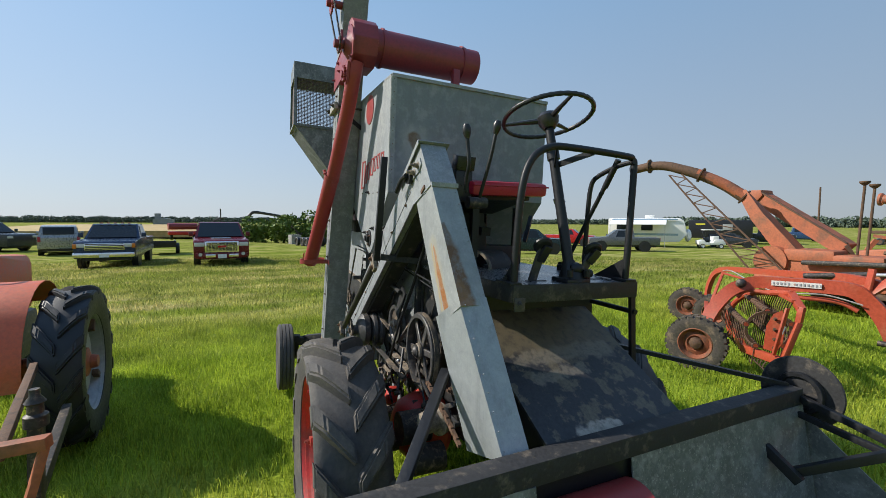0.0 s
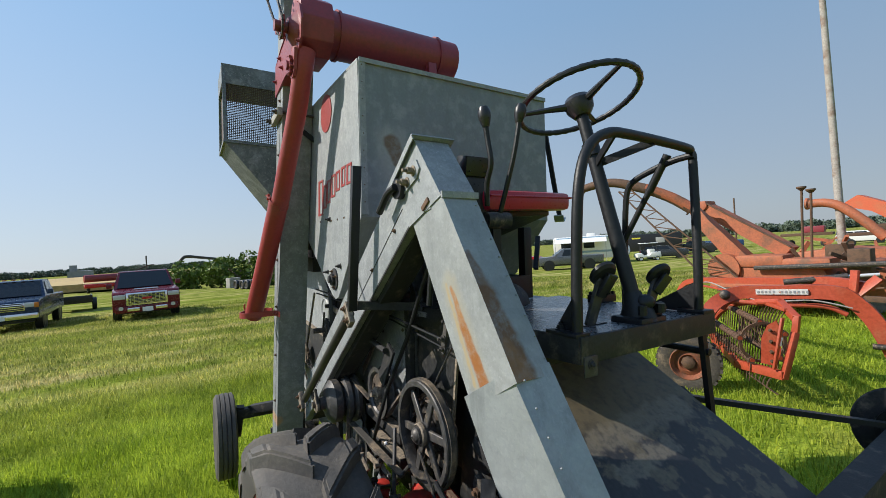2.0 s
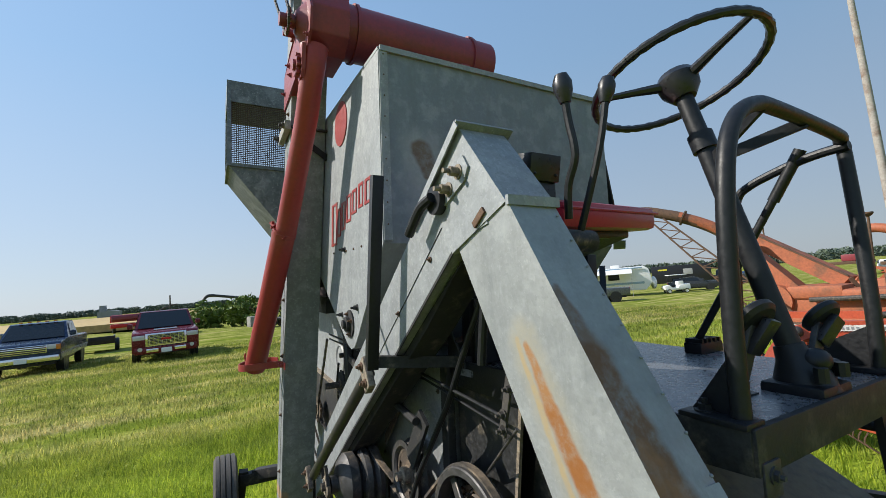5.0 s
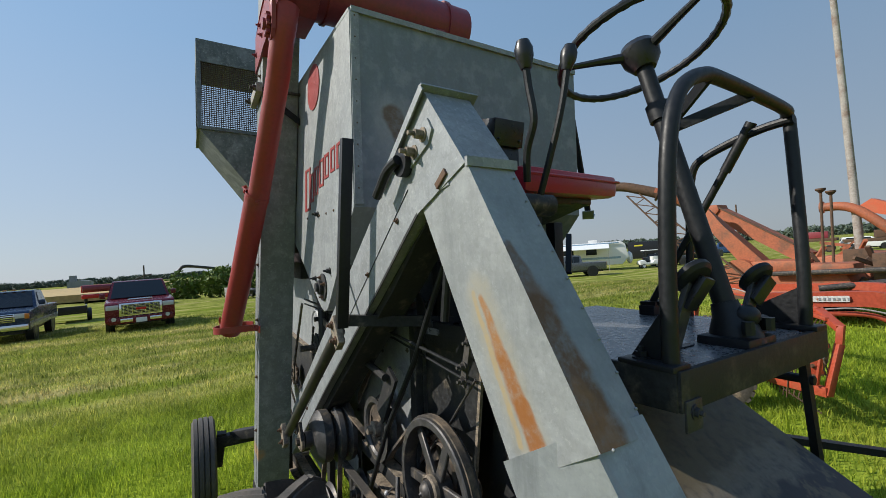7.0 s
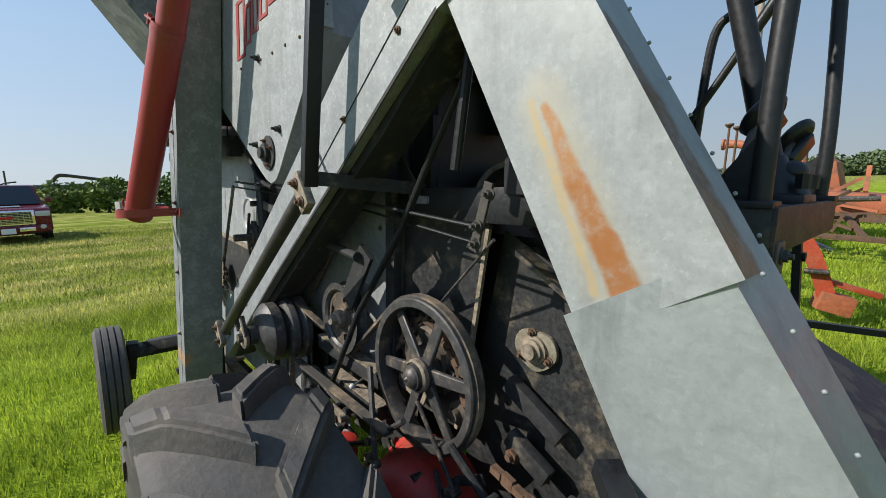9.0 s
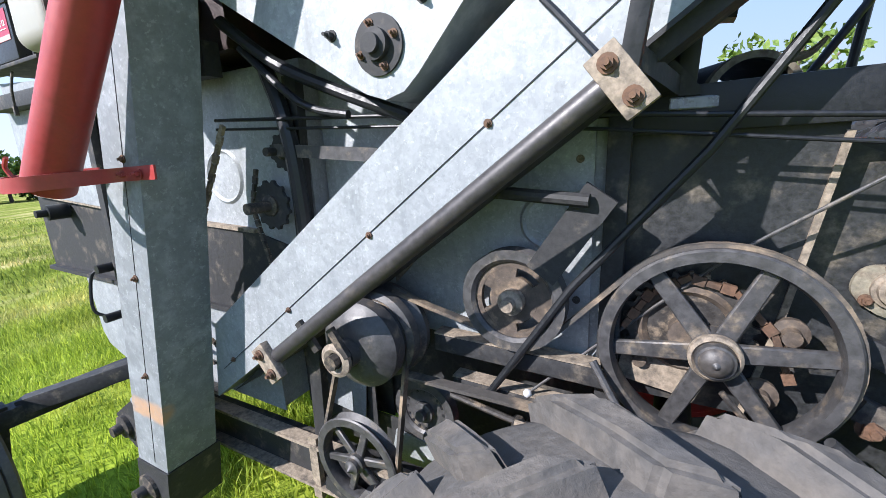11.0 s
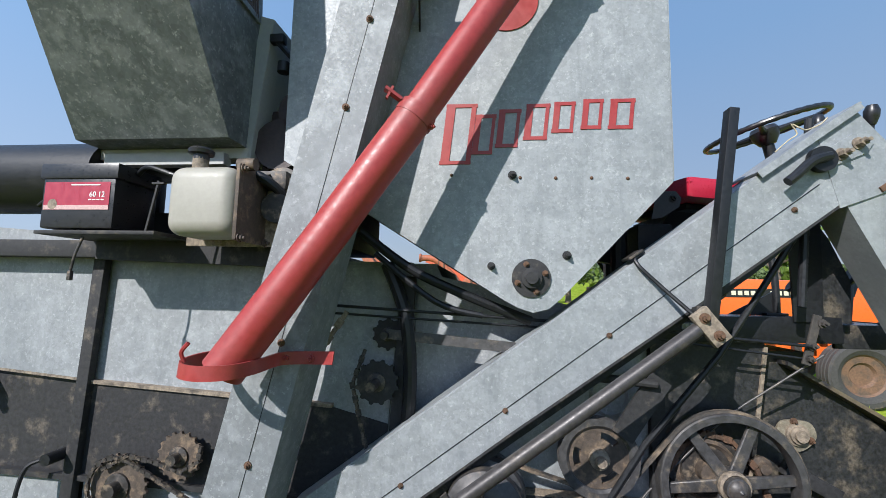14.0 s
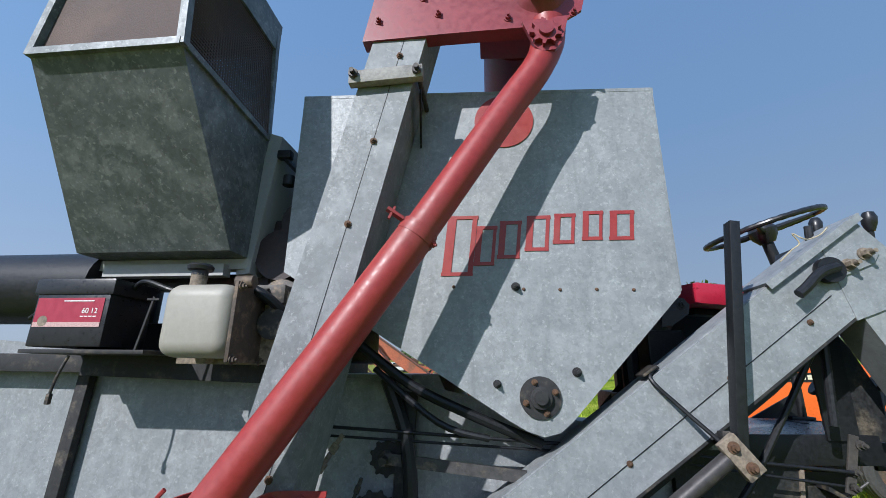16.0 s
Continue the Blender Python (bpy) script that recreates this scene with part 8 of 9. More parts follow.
part("steering_wheel", add_lathe(bm_new(), (-0.45, -0.80, 1.62), (-0.5, 0, 0.85), [(0.19, 0), (0.205, 0.012), (0.22, 0), (0.205, -0.012)], 28, closed=True), plastic_black, trac)
for s in (-1.35, -0.85):
    wheel_at(trac, -2.1, s, 0.36, 0.17, orange_dull)
# drawn implement close to the camera
imp = thing("mounted_implement", "rusty orange three-point implement frame behind the tractor", "farm implement", pose(0, 0, 0))
def ip(name, a, b, w_, h_, mt=None):
    part(name, add_bar(bm_new(), a, b, w_, h_, (0, 0, 1), 0.004), mt or orange_dull, imp)


ip("cross_bar", (0.28, -1.75, 0.945), (0.31, -1.452, 0.968), 0.055, 0.05)
ip("upright", (0.30, -1.47, 0.95), (0.36, -1.60, 0.42), 0.05, 0.03)
ip("upright", (0.10, -1.85, 0.93), (0.16, -1.95, 0.42), 0.05, 0.03)
ip("toolbar", (0.30, -1.42, 0.50), (0.22, -2.4, 0.48), 0.10, 0.10, rust)
ip("link_arm", (0.25, -1.60, 0.5), (-1.2, -1.9, 0.55), 0.05, 0.08, iron)
ip("link_arm", (0.22, -1.65, 0.9), (-1.3, -2.1, 0.85), 0.04, 0.05, rust)
kn_ = add_lathe(bm_new(), (0.02, -1.60, 0.93), (0, 0, 1), [(0.001, 0), (0.045, 0), (0.045, 0.05), (0.03, 0.06), (0.03, 0.10), (0.04, 0.11), (0.02, 0.14), (0.02, 0.17), (0.001, 0.17)], 14)
part("lift_screw", kn_, iron, imp)
ip("screw_arm", (0.02, -1.60, 0.95), (0.02, -1.62, 0.48), 0.05, 0.05, iron)
for y in (-1.45, -1.85, -2.2):
    part("shank", add_sweep(bm_new(), smooth_path([(0.18, y, 0.5), (0.30, y, 0.42), (0.26, y, 0.20), (0.12, y, 0.02)], 4), 0.022, 8), rust, imp)

# ---- orange side-delivery rake ----
rake_paint = mat("red_orange_paint", (0.38, 0.060, 0.026), 0.5, 0.0, alt=(0.33, 0.085, 0.04), alt_scale=5, alt_at=(0.5, 0.72), grain=40, grain_amt=0.2, bump=0.15)
rusty_orange = mat("rust_worn_orange_paint", (0.24, 0.075, 0.035), 0.75, 0.0, alt=(0.12, 0.06, 0.035), alt_scale=9, alt_at=(0.45, 0.65), grain=50, grain_amt=0.3, bump=0.3)
rake = thing("hay_rake", "faded red-orange side-delivery hay rake on rubber tyres", "hay rake", pose(0, 0, 0))
def rk(name, pts, r, mt=None, label="", flat=None):
    return part(name, add_sweep(bm_new(), pts, r, 10), mt or rake_paint, rake, label)


def rk_beam(name, pts, w_, h_, mt=None):
    b = bm_new()
    for a, c in zip(pts, pts[1:]):
        add_bar(b, a, c, w_, h_, (0, 0, 1), 0.005)
    part(name, b, mt or rake_paint, rake)


def rk_wheel(x, y, r):
    c = V((x, y, r))
    root = new("wheel")
    root.parent = rake
    ax = V((0.42, -0.9, 0)).normalized()
    tb = add_lathe(bm_new(), c, ax, [(r * 0.55, -0.08), (r * 0.8, -0.105), (r * 0.97, -0.09), (r, -0.03), (r, 0.03), (r * 0.97, 0.09), (r * 0.8, 0.105), (r * 0.55, 0.08)], 40, closed=True)
    part("tyre", tb, rubber_mud, root)
    kb = bm_new()
    mm = Matrix.Translation(c) @ frame_of(ax)
    for k in range(26):
        a = 2 * math.pi * k / 26
        for s in (-1, 1):
            p = mm @ V((r * math.cos(a + 0.06 * s), r * math.sin(a + 0.06 * s), 0.055 * s))
            add_box(kb, p, (0.03, 0.05, 0.07), (mm.to_3x3() @ Matrix.Rotation(a, 3, "Z")))
    part("tread_blocks", kb, rubber_mud, root)
    part("rim", add_lathe(bm_new(), c, ax, [(0.001, 0.02), (r * 0.22, 0.02), (r * 0.30, 0.05), (r * 0.46, 0.03), (r * 0.57, 0.09), (r * 0.60, 0.085), (r * 0.58, -0.085), (0.001, -0.06)], 30), rusty_orange, root)
    part("hub", add_lathe(bm_new(), c + ax * 0.02, ax, [(0.001, 0), (r * 0.24, 0), (r * 0.22, 0.05), (r * 0.10, 0.07), (0.001, 0.075)], 8), rust, root)


rk_wheel(-1.08, 4.43, 0.33)
rk_wheel(-2.86, 6.72, 0.31)
rk_wheel(-2.25, 6.55, 0.30)
boom = [(-1.10, 4.65, 0.50), (-1.09, 4.69, 0.65), (-1.05, 4.79, 0.82), (-0.97, 4.89, 0.98), (-0.87, 4.99, 1.07), (-0.74, 5.09, 1.115), (-0.47, 5.16, 1.12), (-0.13, 5.23, 1.135), (0.09, 5.27, 1.12), (0.21, 5.31, 1.02), (0.32, 5.34, 0.86), (0.40, 5.36, 0.67), (0.48, 5.4, 0.42), (0.52, 5.42, 0.24)]
bb_ = bm_new()
strap(bb_, smooth_path(boom, 4), 0.10, 0.15, (-0.2, 0.98, 0))
bmesh.ops.bevel(bb_, geom=[e for e in bb_.edges if len(e.link_faces) == 2 and e.calc_face_angle() > 1.0], offset=0.012, segments=2, affect="EDGES")
part("main_boom", bb_, rake_paint, rake, "bent red-orange square-tube boom")
ob_ = bm_new()
strap(ob_, smooth_path([(-2.62, 6.89, 0.42), (-2.59, 6.90, 0.71), (-2.45, 6.85, 0.95), (-2.15, 6.68, 1.06), (-1.48, 6.26, 1.12), (-0.59, 5.78, 1.19), (-0.07, 5.54, 1.23), (0.3, 5.45, 1.18)], 5), 0.07, 0.085, (0.5, 0.86, 0))
part("outer_arch", ob_, rake_paint, rake, "red-orange channel arch")
rk("lower_chord", smooth_path([(-0.93, 4.97, 0.90), (-0.83, 5.02, 1.0), (-0.45, 5.08, 0.985), (-0.04, 5.23, 0.98), (0.14, 5.28, 0.90)], 5), 0.026)
rk("hoop", smooth_path([(-1.18, 5.29, 0.30), (-1.22, 5.27, 0.55), (-1.18, 5.29, 0.72), (-1.03, 5.25, 0.87), (-0.80, 5.14, 0.97), (-0.41, 4.99, 1.03), (-0.31, 4.92, 1.04)], 5), 0.036)
rk_beam("strut", [(-1.40, 5.40, 1.14), (-1.28, 5.01, 0.80), (-1.19, 4.72, 0.48)], 0.035, 0.03)
rk_beam("strut", [(-1.40, 5.40, 1.14), (-1.02, 5.2, 1.12), (-0.85, 5.06, 1.13)], 0.03, 0.025)
rk_beam("axle_beam", [(-1.08, 4.50, 0.34), (-1.10, 4.66, 0.50), (-1.75, 5.6, 0.50), (-2.60, 6.85, 0.46)], 0.06, 0.06)
rk_beam("axle_beam", [(-2.62, 6.89, 0.46), (-2.86, 6.72, 0.32)], 0.05, 0.05)
rk_beam("end_frame", [(-0.33, 4.95, 1.045), (-0.085, 4.67, 0.92)], 0.075, 0.06)
rk_beam("end_frame", [(-0.085, 4.68, 0.95), (-0.10, 4.66, 0.78), (-0.18, 4.54, 0.31)], 0.06, 0.055)
rk_beam("end_strut", [(-0.175, 4.59, 0.93), (-0.245, 4.51, 0.40)], 0.06, 0.02)
rk_beam("bottom_beam", [(-0.17, 4.53, 0.345), (-0.70, 4.75, 0.325), (-0.96, 5.06, 0.37), (-1.19, 5.29, 0.47)], 0.06, 0.09)
part("hinge_knob", add_ball(bm_new(), (-0.87, 4.93, 1.09), 0.06), iron, rake, "dark greasy hinge")
plb = bm_new()
add_hull(plb, [[V((x, y + d, z)) for x, y, z in ((-0.40, 4.60, 0.42), (-0.385, 4.61, 0.69), (-0.33, 4.63, 0.83), (-0.26, 4.66, 0.885), (-0.225, 4.67, 0.79), (-0.24, 4.66, 0.52), (-0.29, 4.64, 0.40))] for d in (0.0, 0.012)])
part("end_plate", plb, rake_paint, rake, "rounded dished end plate")
for z in (0.45, 0.55, 0.66, 0.78):
    part("bolt", add_bolt(bm_new(), (-0.30, 4.618, z), (0, -1, 0), 0.014, 0.014), rust, rake)
part("worn_sticker", add_bar(bm_new(), (-0.198, 4.575, 0.73), (-0.212, 4.557, 0.64), 0.045, 0.004, (0.7, -0.7, 0)), white_paint, rake)
R0, R1 = V((-0.40, 4.69, 0.62)), V((-1.13, 5.42, 0.69))
for k in range(5):
    a = 2 * math.pi * k / 5 + 0.4
    off = V((0.16 * math.cos(a), 0.16 * math.cos(a), 0.225 * math.sin(a)))
    p0, p1 = R0 + off, R1 + off
    rod_ = part("tooth_bar", add_cyl(bm_new(), p0, p1, 0.024, seg=10), rake_paint, rake)
    tb = bm_new()
    for q in range(16):
        p = p0.lerp(p1, (q + 0.5) / 16)
        add_cyl(tb, p, p + V((-0.03, 0, -0.24)), 0.006, seg=5)
        add_cyl(tb, p - V((0.022, -0.022, 0)), p + V((0.022, -0.022, 0)), 0.036, seg=8)
    tagged(part("teeth", tb, rust, rod_), kind="stuff")
for f_ in (0.02, 0.98):
    part("reel_spider", add_lathe(bm_new(), R0.lerp(R1, f_), R1 - R0, [(0.20, -0.01), (0.23, -0.01), (0.23, 0.01), (0.20, 0.01)], 20, closed=True), rust, rake)
rk_beam("stripper_bar", [(-0.20, 4.74, 0.99), (-0.95, 5.48, 1.03)], 0.035, 0.035)
fing = bm_new()
for q in range(18):
    p = V((-0.22, 4.76, 0.97)).lerp(V((-0.95, 5.48, 1.01)), q / 17)
    add_sweep(fing, smooth_path([p, p + V((-0.10, 0.10, -0.22)), p + V((0.0, 0.02, -0.58))], 3), 0.007, 5)
    p = V((-0.30, 4.58, 0.30)).lerp(V((-1.17, 5.28, 0.42)), q / 17)
    add_sweep(fing, smooth_path([p, p + V((-0.03, -0.05, -0.10)), p + V((0.06, -0.03, -0.17))], 3), 0.007, 5)
tagged(part("stripper_row", fing, rust, rake), kind="stuff")
npl = part("name_plate", add_bar(bm_new(), (-0.60, 5.068, 1.125), (-0.14, 5.162, 1.14), 0.004, 0.06, (0, 0, 1)), wood_white, rake, "worn white name strip")
for k in range(13):
    if k != 5:
        p = V((-0.585, 5.067, 1.126)).lerp(V((-0.155, 5.155, 1.139)), k / 12)
        part("print_block", add_bar(bm_new(), p, p + V((0.018, 0.0037, 0.0005)), 0.007, 0.026, (0, 0, 1)), farm_grey, npl, "worn lettering as a plain block")
part("hose", add_sweep(bm_new(), smooth_path([(-1.40, 5.40, 1.17), (-1.15, 5.2, 1.20), (-0.8, 5.1, 1.08), (-0.5, 5.06, 1.02), (-0.1, 5.14, 1.05), (0.2, 5.22, 0.98)], 5), 0.008, 8), wood_grey, rake, "pale hose along the boom")
rk_beam("hitch", [(0.46, 5.4, 0.50), (0.9, 5.6, 0.36)], 0.08, 0.06)

def lug_plate(a, b, w_):
    part("hitch_lug", add_bar(bm_new(), a, b, w_, 0.03, (0.6, 0.8, 0), 0.006), rake_paint, rake)


lug_plate((0.16, 5.36, 1.02), (0.19, 5.40, 1.36), 0.09)
lug_plate((0.12, 5.34, 1.02), (0.36, 5.44, 1.28), 0.10)
part("lift_cylinder", add_cyl(bm_new(), (-0.48, 5.50, 1.20), (0.06, 5.66, 1.27), 0.035, seg=12), iron, rake, "dark hydraulic cylinder")
part("cylinder_rod", add_cyl(bm_new(), (0.06, 5.66, 1.27), (0.30, 5.72, 1.29), 0.018, seg=10), lamp_clear, rake)
part("hitch_foot", add_box(bm_new(), (0.56, 5.45, 0.26), (0.30, 0.22, 0.20), Euler((0, 0.25, 0.4)).to_matrix(), 0.01), orange_dull, rake)
part("hitch_pin", add_cyl(bm_new(), (0.32, 5.26, 0.60), (0.52, 5.30, 0.60), 0.03, seg=12), iron, rake)

# ---- orange forage blower with a gooseneck spout ----
blow = thing("forage_harvester", "weathered orange forage harvester with a long gooseneck spout", "farm machine", pose(0, 0, 0))
BY = 10.5
neck = smooth_path([(-6.50, 9.20, 3.33), (-6.02, 9.33, 3.40), (-5.62, 9.47, 3.37), (-5.25, 9.62, 3.24), (-4.86, 9.80, 3.07), (-4.42, 10.05, 2.80), (-4.05, 10.25, 2.48)], 5)
part("gooseneck", add_sweep(bm_new(), neck, 0.1, 18, radii=[0.110 + 0.035 * i / len(neck) for i in range(len(neck))], caps=False), [rust, orange_dull], blow, "rusty brown upper spout")
for f_ in blow.children[0].data.polygons:
    f_.material_index = 1 if f_.center.x > -4.86 and f_.center.z > 2.45 + (-4.05 - f_.center.x) * 0.78 else 0
part("spout_lip", add_lathe(bm_new(), neck[0], neck[0] - neck[1], [(0.122, 0), (0.142, 0.01), (0.122, 0.02)], 18, closed=True), rust, blow)
low_s = bm_new()
add_hull(low_s, [[(-4.16, 10.14, 2.58), (-3.96, 10.14, 2.66), (-3.92, 10.38, 2.44), (-4.10, 10.38, 2.38)], [(-3.77, 10.08, 1.92), (-3.56, 10.08, 2.12), (-3.52, 10.36, 2.08), (-3.77, 10.36, 1.87)], [(-3.10, 10.14, 1.00), (-2.78, 10.14, 1.20), (-2.78, 10.50, 1.20), (-3.10, 10.50, 1.00)]])
part("lower_spout", low_s, orange_dull, blow, "square orange lower spout")
for c, d in (((-4.05, 10.25, 2.48), (-0.7, -0.35, 0.62)), ((-4.86, 9.80, 3.07), (-0.8, -0.35, 0.45)), ((-6.02, 9.33, 3.40), (-0.95, -0.3, 0.0))):
    part("flange", add_lathe(bm_new(), c, d, [(0.11, -0.015), (0.19, -0.015), (0.19, 0.015), (0.11, 0.015)], 20, closed=True), rust, blow)
lat = bm_new()
p0, p1 = V((-5.55, 9.5, 3.12)), V((-3.55, 9.7, 0.80))
q0, q1 = V((-5.22, 9.55, 3.12)), V((-2.85, 9.7, 0.80))
add_cyl(lat, p0, p1, 0.022, seg=6)
add_cyl(lat, q0, q1, 0.022, seg=6)
for k in range(9):
    add_cyl(lat, p0.lerp(p1, k / 9), q0.lerp(q1, (k + 0.5) / 9), 0.013, seg=5)
    add_cyl(lat, q0.lerp(q1, (k + 0.5) / 9), p0.lerp(p1, (k + 1) / 9), 0.013, seg=5)
part("lattice_stay", lat, rust, blow, "thin rusty lattice stay")
far_arm = thing("conveyor_arm", "orange conveyor trough of a machine further back", "farm machine", pose(0, 0, 0))
arm = bm_new()
add_hull(arm, [[(-4.24, 10.85, 2.41), (-4.04, 10.85, 2.63), (-4.04, 11.25, 2.63), (-4.24, 11.25, 2.41)], [(-2.45, 10.85, 1.18), (-2.25, 10.85, 1.40), (-2.25, 11.25, 1.40), (-2.45, 11.25, 1.18)]])
part("trough", arm, orange_dull, far_arm, "long orange trough")
A0, A1 = V((-4.12, 10.84, 2.51)), V((-2.33, 10.84, 1.30))
part("edge_rail", add_bar(bm_new(), A0 + V((0.06, 0, 0.14)), A1 + V((0.06, 0, 0.12)), 0.05, 0.03, (0, 0, 1)), rust, far_arm, "dark rail along the trough")
part("hood", add_prism(bm_new(), [(-4.54, 2.49), (-4.48, 2.61), (-4.22, 2.68), (-4.00, 2.67), (-3.96, 2.53), (-4.17, 2.29)], 10.80, 11.30, bevel=0.03), orange_dull, far_arm)
part("body", add_prism(bm_new(), [(-2.53, 0.35), (-2.53, 1.05), (-0.93, 1.10), (-0.73, 0.8), (-0.73, 0.35)], 10.9, 11.9, bevel=0.05), orange_dull, far_arm)
for x in (-2.13, -1.03):
    rib_tyre("wheel", (x, 11.8, 0.4), 0.4, 0.25, 0.2, rubber_tan, rust, "dirty implement tyre", far_arm)

bd = bm_new()
add_prism(bd, [(-3.5, 0.62), (-3.52, 1.0), (-3.35, 1.26), (-2.7, 1.28), (-2.3, 1.12), (-1.5, 1.05), (-1.35, 0.70)], BY - 0.5, BY + 0.6, bevel=0.05)
part("body", bd, orange_dull, blow, "weathered orange body")
part("rotor_case", add_cyl(bm_new(), (-3.25, BY - 0.58, 1.0), (-3.25, BY - 0.1, 1.0), 0.34, seg=26), orange_dull, blow)
part("deck", add_box(bm_new(), (-2.3, BY, 0.62), (2.4, 1.4, 0.12), None, 0.02), orange_dull, blow)
part("side_beam", add_bar(bm_new(), (-3.3, BY - 0.78, 0.55), (0.9, BY - 0.78, 0.45), 0.09, 0.10, (0, 0, 1), 0.01), rust, blow)
for x0, l_, z_, h_ in ((-2.55, 0.9, 1.16, 0.26), (-1.75, 0.8, 1.10, 0.22)):
    part("engine_cover", add_box(bm_new(), (x0, BY - 0.25, z_), (l_, 0.6, h_), None, 0.06), orange_dull, blow)
part("tool_box", add_box(bm_new(), (-0.95, BY - 0.4, 1.15), (0.32, 0.3, 0.45), None, 0.015), rust, blow)
part("drive_shaft", add_cyl(bm_new(), (-2.6, BY - 0.62, 1.02), (0.6, BY - 0.7, 1.16), 0.05, seg=10), iron, blow)
for x, t in ((-1.84, 2.60), (-1.69, 2.53)):
    b = add_cyl(bm_new(), (x - 0.05, BY - 0.2, 1.1), (x, BY - 0.2, t), 0.024, seg=10)
    add_cyl(b, (x, BY - 0.2, t), (x, BY - 0.2, t + 0.05), 0.035, 0.085, seg=12)
    add_cyl(b, (x, BY - 0.2, t + 0.05), (x, BY - 0.2, t + 0.08), 0.085, seg=12)
    part("stack_pipe", b, rust, blow, "rusty stack pipe")
rr = random.Random(9)
for k in range(44):
    x, z = rr.uniform(-2.8, 0.4), rr.uniform(0.6, 1.25)
    d = V((rr.uniform(-1, 1), rr.uniform(-0.5, 0.5), rr.uniform(-0.6, 0.6))).normalized() * rr.uniform(0.1, 0.35)
    p = V((x, BY + rr.uniform(-0.5, 0.3), z))
    part("lever", add_bar(bm_new(), p - d, p + d, rr.uniform(0.03, 0.12), rr.uniform(0.02, 0.08)), rust, blow)
for x, y in ((-2.6, BY + 0.55), (-2.6, BY + 0.95)):
    rib_tyre("wheel", (x, y, 0.38), 0.38, 0.22, 0.2, rubber_tan, rust, "dirty implement tyre", blow)
# second orange machine further along
bl2 = thing("orange_wagon_blower", "second orange machine with curved pipe further along the row", "farm machine", pose(0, 0, 0))
part("pipe", add_sweep(bm_new(), smooth_path([(-2.90, 14.0, 2.46), (-2.55, 14.0, 2.44), (-2.23, 14.0, 2.28), (-1.8, 14.0, 1.85), (-1.47, 14.0, 1.45)], 5), 0.115, 14), orange_dull, bl2, "curved rusty orange pipe")
part("pipe_lip", add_lathe(bm_new(), (-2.9, 14.0, 2.46), (-1, 0, 0.05), [(0.12, 0), (0.16, 0.03), (0.16, 0.08), (0.12, 0.08)], 16, closed=True), orange_dull, bl2)
ch_ = bm_new()
add_hull(ch_, [[(-3.35, 17.8, 2.45), (-2.9, 17.8, 2.75), (-2.9, 18.4, 2.75), (-3.35, 18.4, 2.45)], [(-2.6, 17.8, 2.2), (-2.2, 17.8, 2.4), (-2.2, 18.4, 2.4), (-2.6, 18.4, 2.2)], [(-1.5, 17.8, 1.35), (-1.2, 17.8, 1.6), (-1.2, 18.4, 1.6), (-1.5, 18.4, 1.35)]])
part("chute", ch_, orange, bl2, "bent orange discharge chute")
part("body", add_prism(bm_new(), [(-3.2, 0.7), (-3.2, 1.15), (-2.2, 1.25), (-1.5, 1.20), (0.6, 1.05), (0.6, 0.6)], 13.6, 14.8, bevel=0.06), orange_dull, bl2)
part("hopper", add_prism(bm_new(), [(-2.0, 1.2), (-1.1, 2.1), (-0.8, 1.9), (-0.6, 0.9), (-1.9, 0.9)], 17.2, 18.6, bevel=0.05), orange_dull, bl2, "orange feed hopper")
part("crate", add_box(bm_new(), (-2.15, 13.3, 1.15), (0.45, 0.4, 0.4), None, 0.01), rust, bl2)
part("chassis", add_bar(bm_new(), (-3.4, 13.6, 0.6), (1.5, 13.4, 0.5), 0.14, 0.18), rust, bl2)
part("rear_chassis", add_bar(bm_new(), (-3.0, 17.3, 0.7), (1.5, 17.2, 0.6), 0.14, 0.18), orange_dull, bl2)
part("standpipe", add_cyl(bm_new(), (-1.1, 14.2, 1.0), (-1.1, 14.2, 2.55), 0.045, seg=10), rust, bl2)
part("standpipe", add_cyl(bm_new(), (-0.85, 14.2, 1.0), (-0.85, 14.2, 2.05), 0.035, seg=10), rust, bl2)
rr2 = random.Random(12)
for k in range(34):
    p = V((rr2.uniform(-3.0, 1.4), rr2.uniform(13.4, 14.6), rr2.uniform(0.6, 1.5)))
    d = V((rr2.uniform(-1, 1), rr2.uniform(-0.5, 0.5), rr2.uniform(-0.7, 0.7))).normalized() * rr2.uniform(0.15, 0.5)
    part("lever", add_bar(bm_new(), p - d, p + d, rr2.uniform(0.03, 0.12), rr2.uniform(0.03, 0.10)), orange_dull, bl2)
for x, y in ((-2.4, 13.2), (1.4, 14.6), (-1.2, 17.0), (1.0, 17.0)):
    rib_tyre("wheel", (x, y, 0.42), 0.42, 0.25, 0.22, rubber_tan, rust, "dirty implement tyre", bl2)

sn = thing("row_divider", "dented galvanised row divider snout lying in grass", "machine part", pose(-0.6, 11.3, 0, 0, 0, -20))
part("shell", add_hull(bm_new(), [[(-0.55, -0.22, 0.02), (-0.55, 0.22, 0.02), (-0.5, 0.18, 0.36), (-0.5, -0.18, 0.36)], [(0.1, -0.14, 0.02), (0.1, 0.14, 0.02), (0.1, 0.10, 0.22), (0.1, -0.10, 0.22)], [(0.6, -0.02, 0.02), (0.6, 0.02, 0.02), (0.6, 0.015, 0.06), (0.6, -0.015, 0.06)]]), galv, sn)
part("rear_plate", add_box(bm_new(), (-0.56, 0, 0.22), (0.05, 0.5, 0.42), None, 0.01), orange_dull, sn)

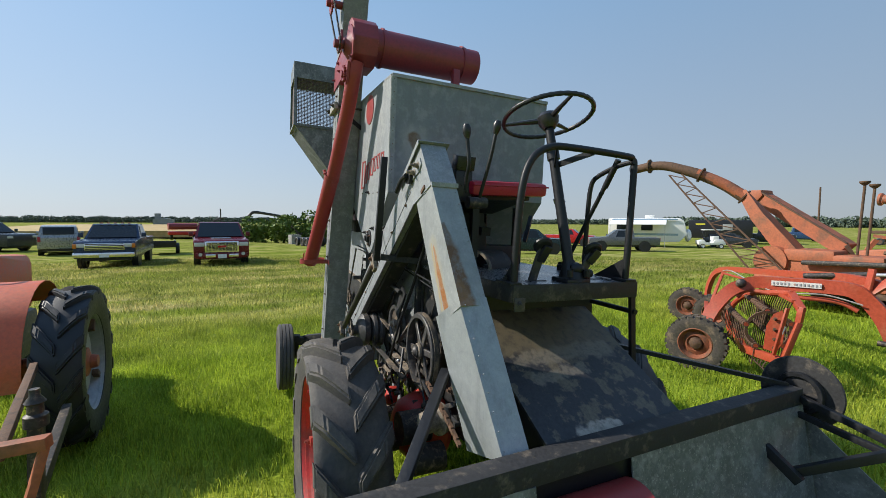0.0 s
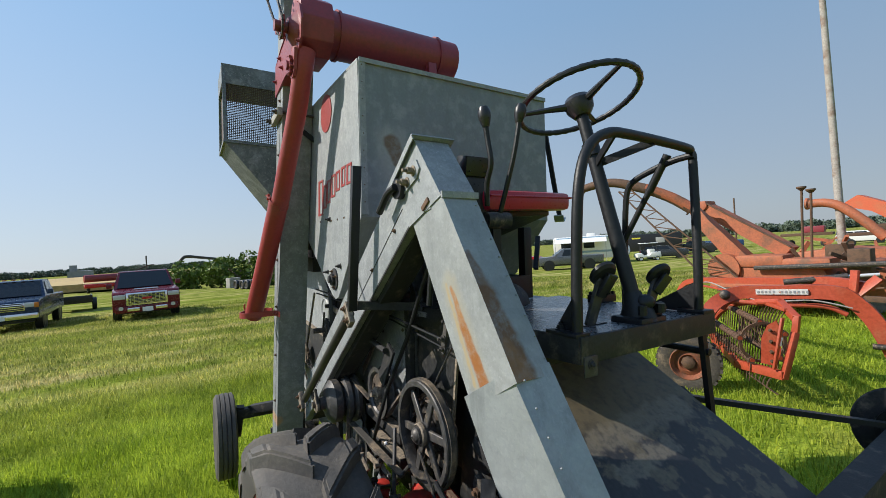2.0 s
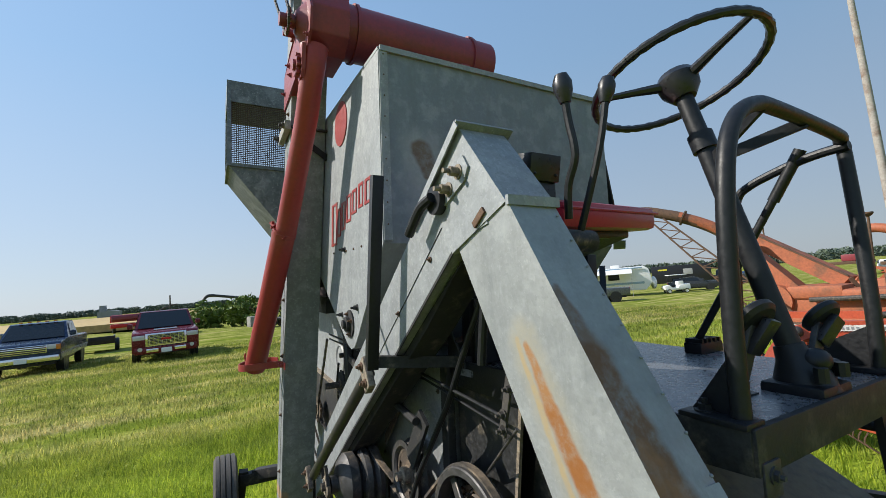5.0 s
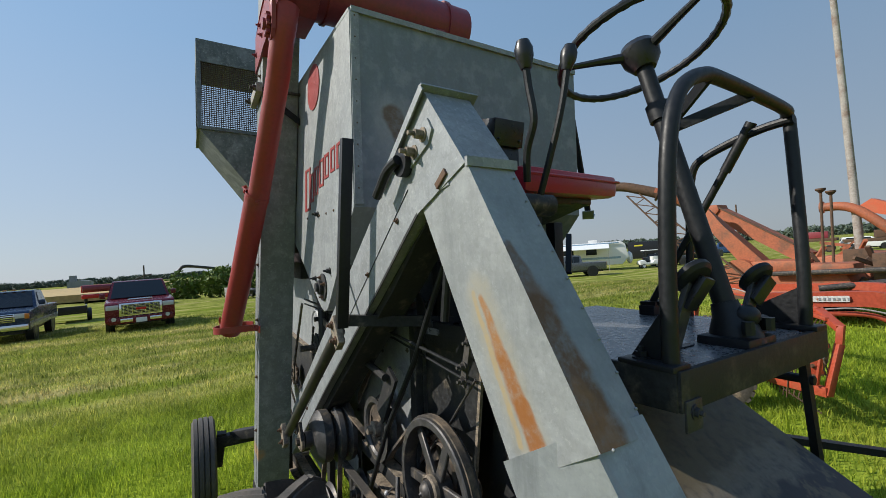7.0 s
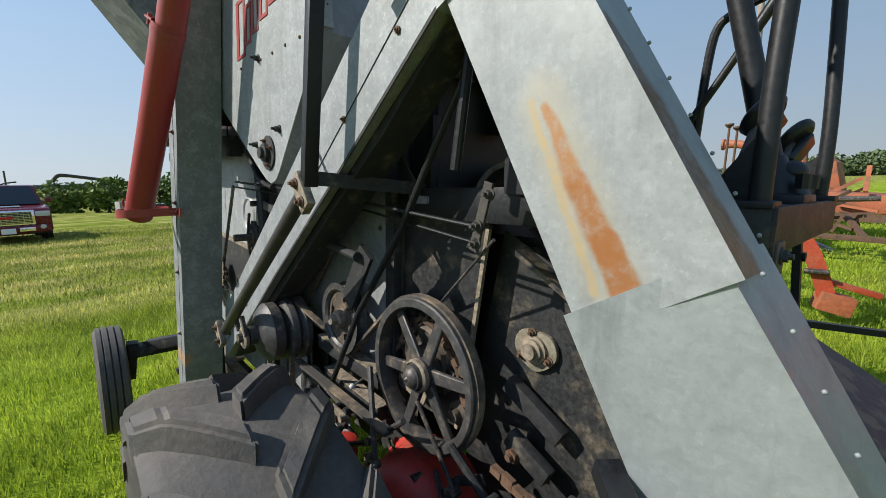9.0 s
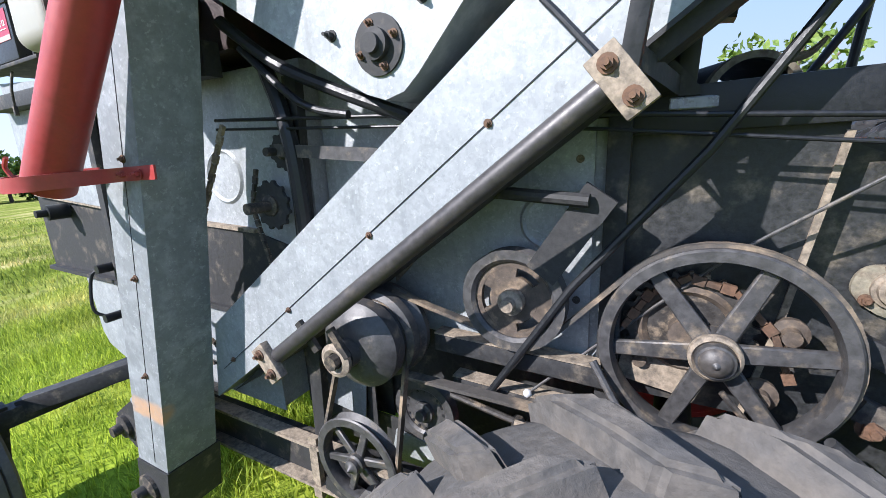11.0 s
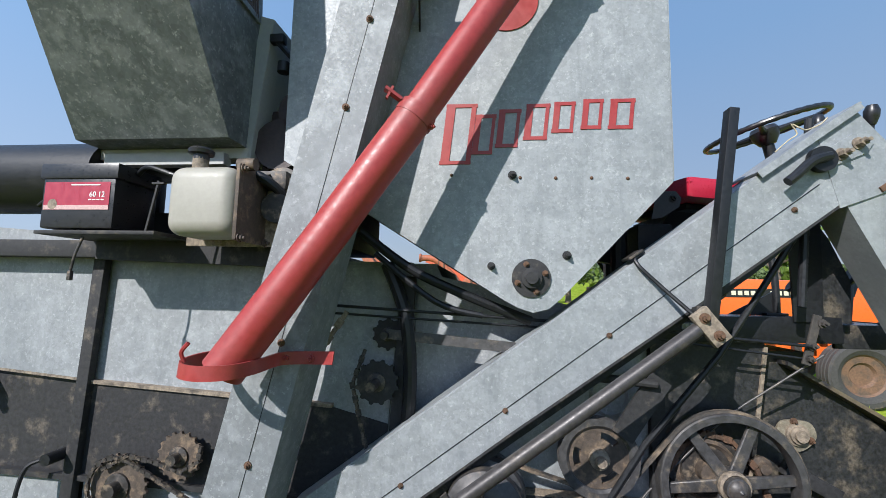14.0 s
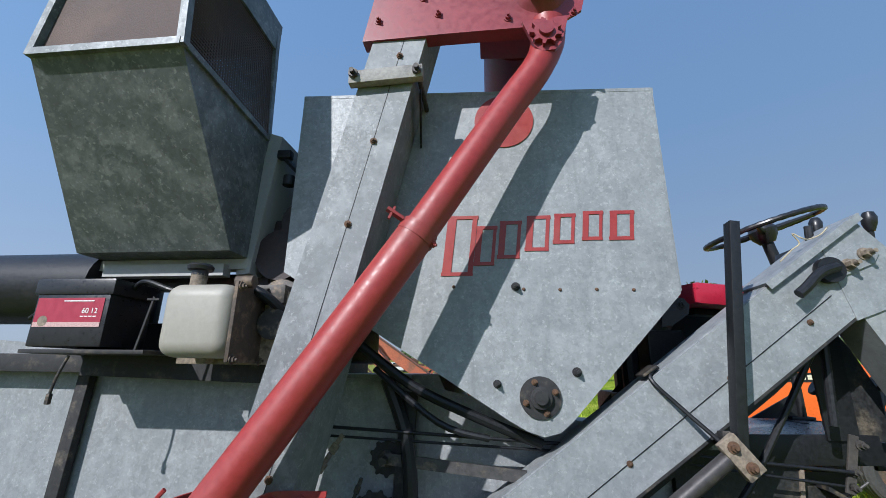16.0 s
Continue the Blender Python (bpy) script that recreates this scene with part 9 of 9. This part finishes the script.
# ---- bright orange tractor on the far side ----
t2 = thing("orange_tractor", "bright orange tractor with black lettering bar on the hood", "tractor", pose(3.02, 5.95, 0, 0, 0, -4))
part("hood", add_prism(bm_new(), [(-0.22, 0.94), (-0.27, 1.76), (2.06, 1.69), (2.26, 1.56), (2.26, 0.94)], -0.36, 0.36, bevel=0.05), orange_new, t2)
cream = mat("cream_print", (0.62, 0.58, 0.42), 0.5)
for k in range(14):
    if k != 5:
        part("letter_block", add_box(bm_new(), (0.18 + k * 0.088, -0.372, 1.53), (0.06, 0.004, 0.065)), cream, t2, "cream lettering as a plain block")
part("lettering_band", add_box(bm_new(), (0.74, -0.365, 1.53), (1.46, 0.008, 0.125)), plastic_black, t2, "black hood band")
part("engine", add_box(bm_new(), (0.98, 0, 0.74), (2.1, 0.46, 0.5), None, 0.04), orange_new, t2)
for k in range(9):
    part("engine_fitting", add_box(bm_new(), (0.30 + k * 0.18, -0.27 - 0.03 * (k % 3), 0.72 + 0.07 * ((k * 5) % 4)), (0.10, 0.10, 0.09 + 0.04 * (k % 2)), None, 0.012), (plastic_black, iron, tan_dirt)[k % 3], t2)
part("grille", add_box(bm_new(), (2.29, 0, 1.2), (0.06, 0.6, 0.5), None, 0.02), plastic_black, t2)
part("stack", add_cyl(bm_new(), (1.3, 0, 1.5), (1.3, 0, 2.4), 0.045, seg=12), orange_dull, t2)
part("muffler", add_cyl(bm_new(), (1.3, 0, 1.62), (1.3, 0, 2.0), 0.10, seg=14), tan_dirt, t2)
part("fender", add_sweep(bm_new(), smooth_path([(-1.7, -0.75, 1.0), (-1.4, -0.75, 1.5), (-0.75, -0.75, 1.58), (-0.3, -0.75, 1.25)], 5), 0.14, 10), orange_new, t2)
brown_rim = mat("dusty_brown_rim", (0.15, 0.085, 0.05), 0.7, alt=(0.08, 0.06, 0.045), alt_scale=6, grain=40, grain_amt=0.3)
rib_tyre("front_wheel", (1.53, -0.70, 0.45), 0.45, 0.30, 0.28, rubber_tan, brown_rim, "dusty front tyre on a brown rim", t2)
rib_tyre("front_wheel", (1.45, 0.75, 0.45), 0.45, 0.30, 0.28, rubber_tan, brown_rim, "dusty front tyre on a brown rim", t2)
ag_tyre("drive_wheel", (-0.8, -0.75, 0.7), 0.7, 0.35, 20, rubber_dark, orange_dull, "lugged rear tyre", 0.42, 0.045, parent=t2)
ag_tyre("drive_wheel", (-0.8, 0.75, 0.7), 0.7, 0.35, 20, rubber_dark, orange_dull, "lugged rear tyre", 0.42, 0.045, parent=t2)
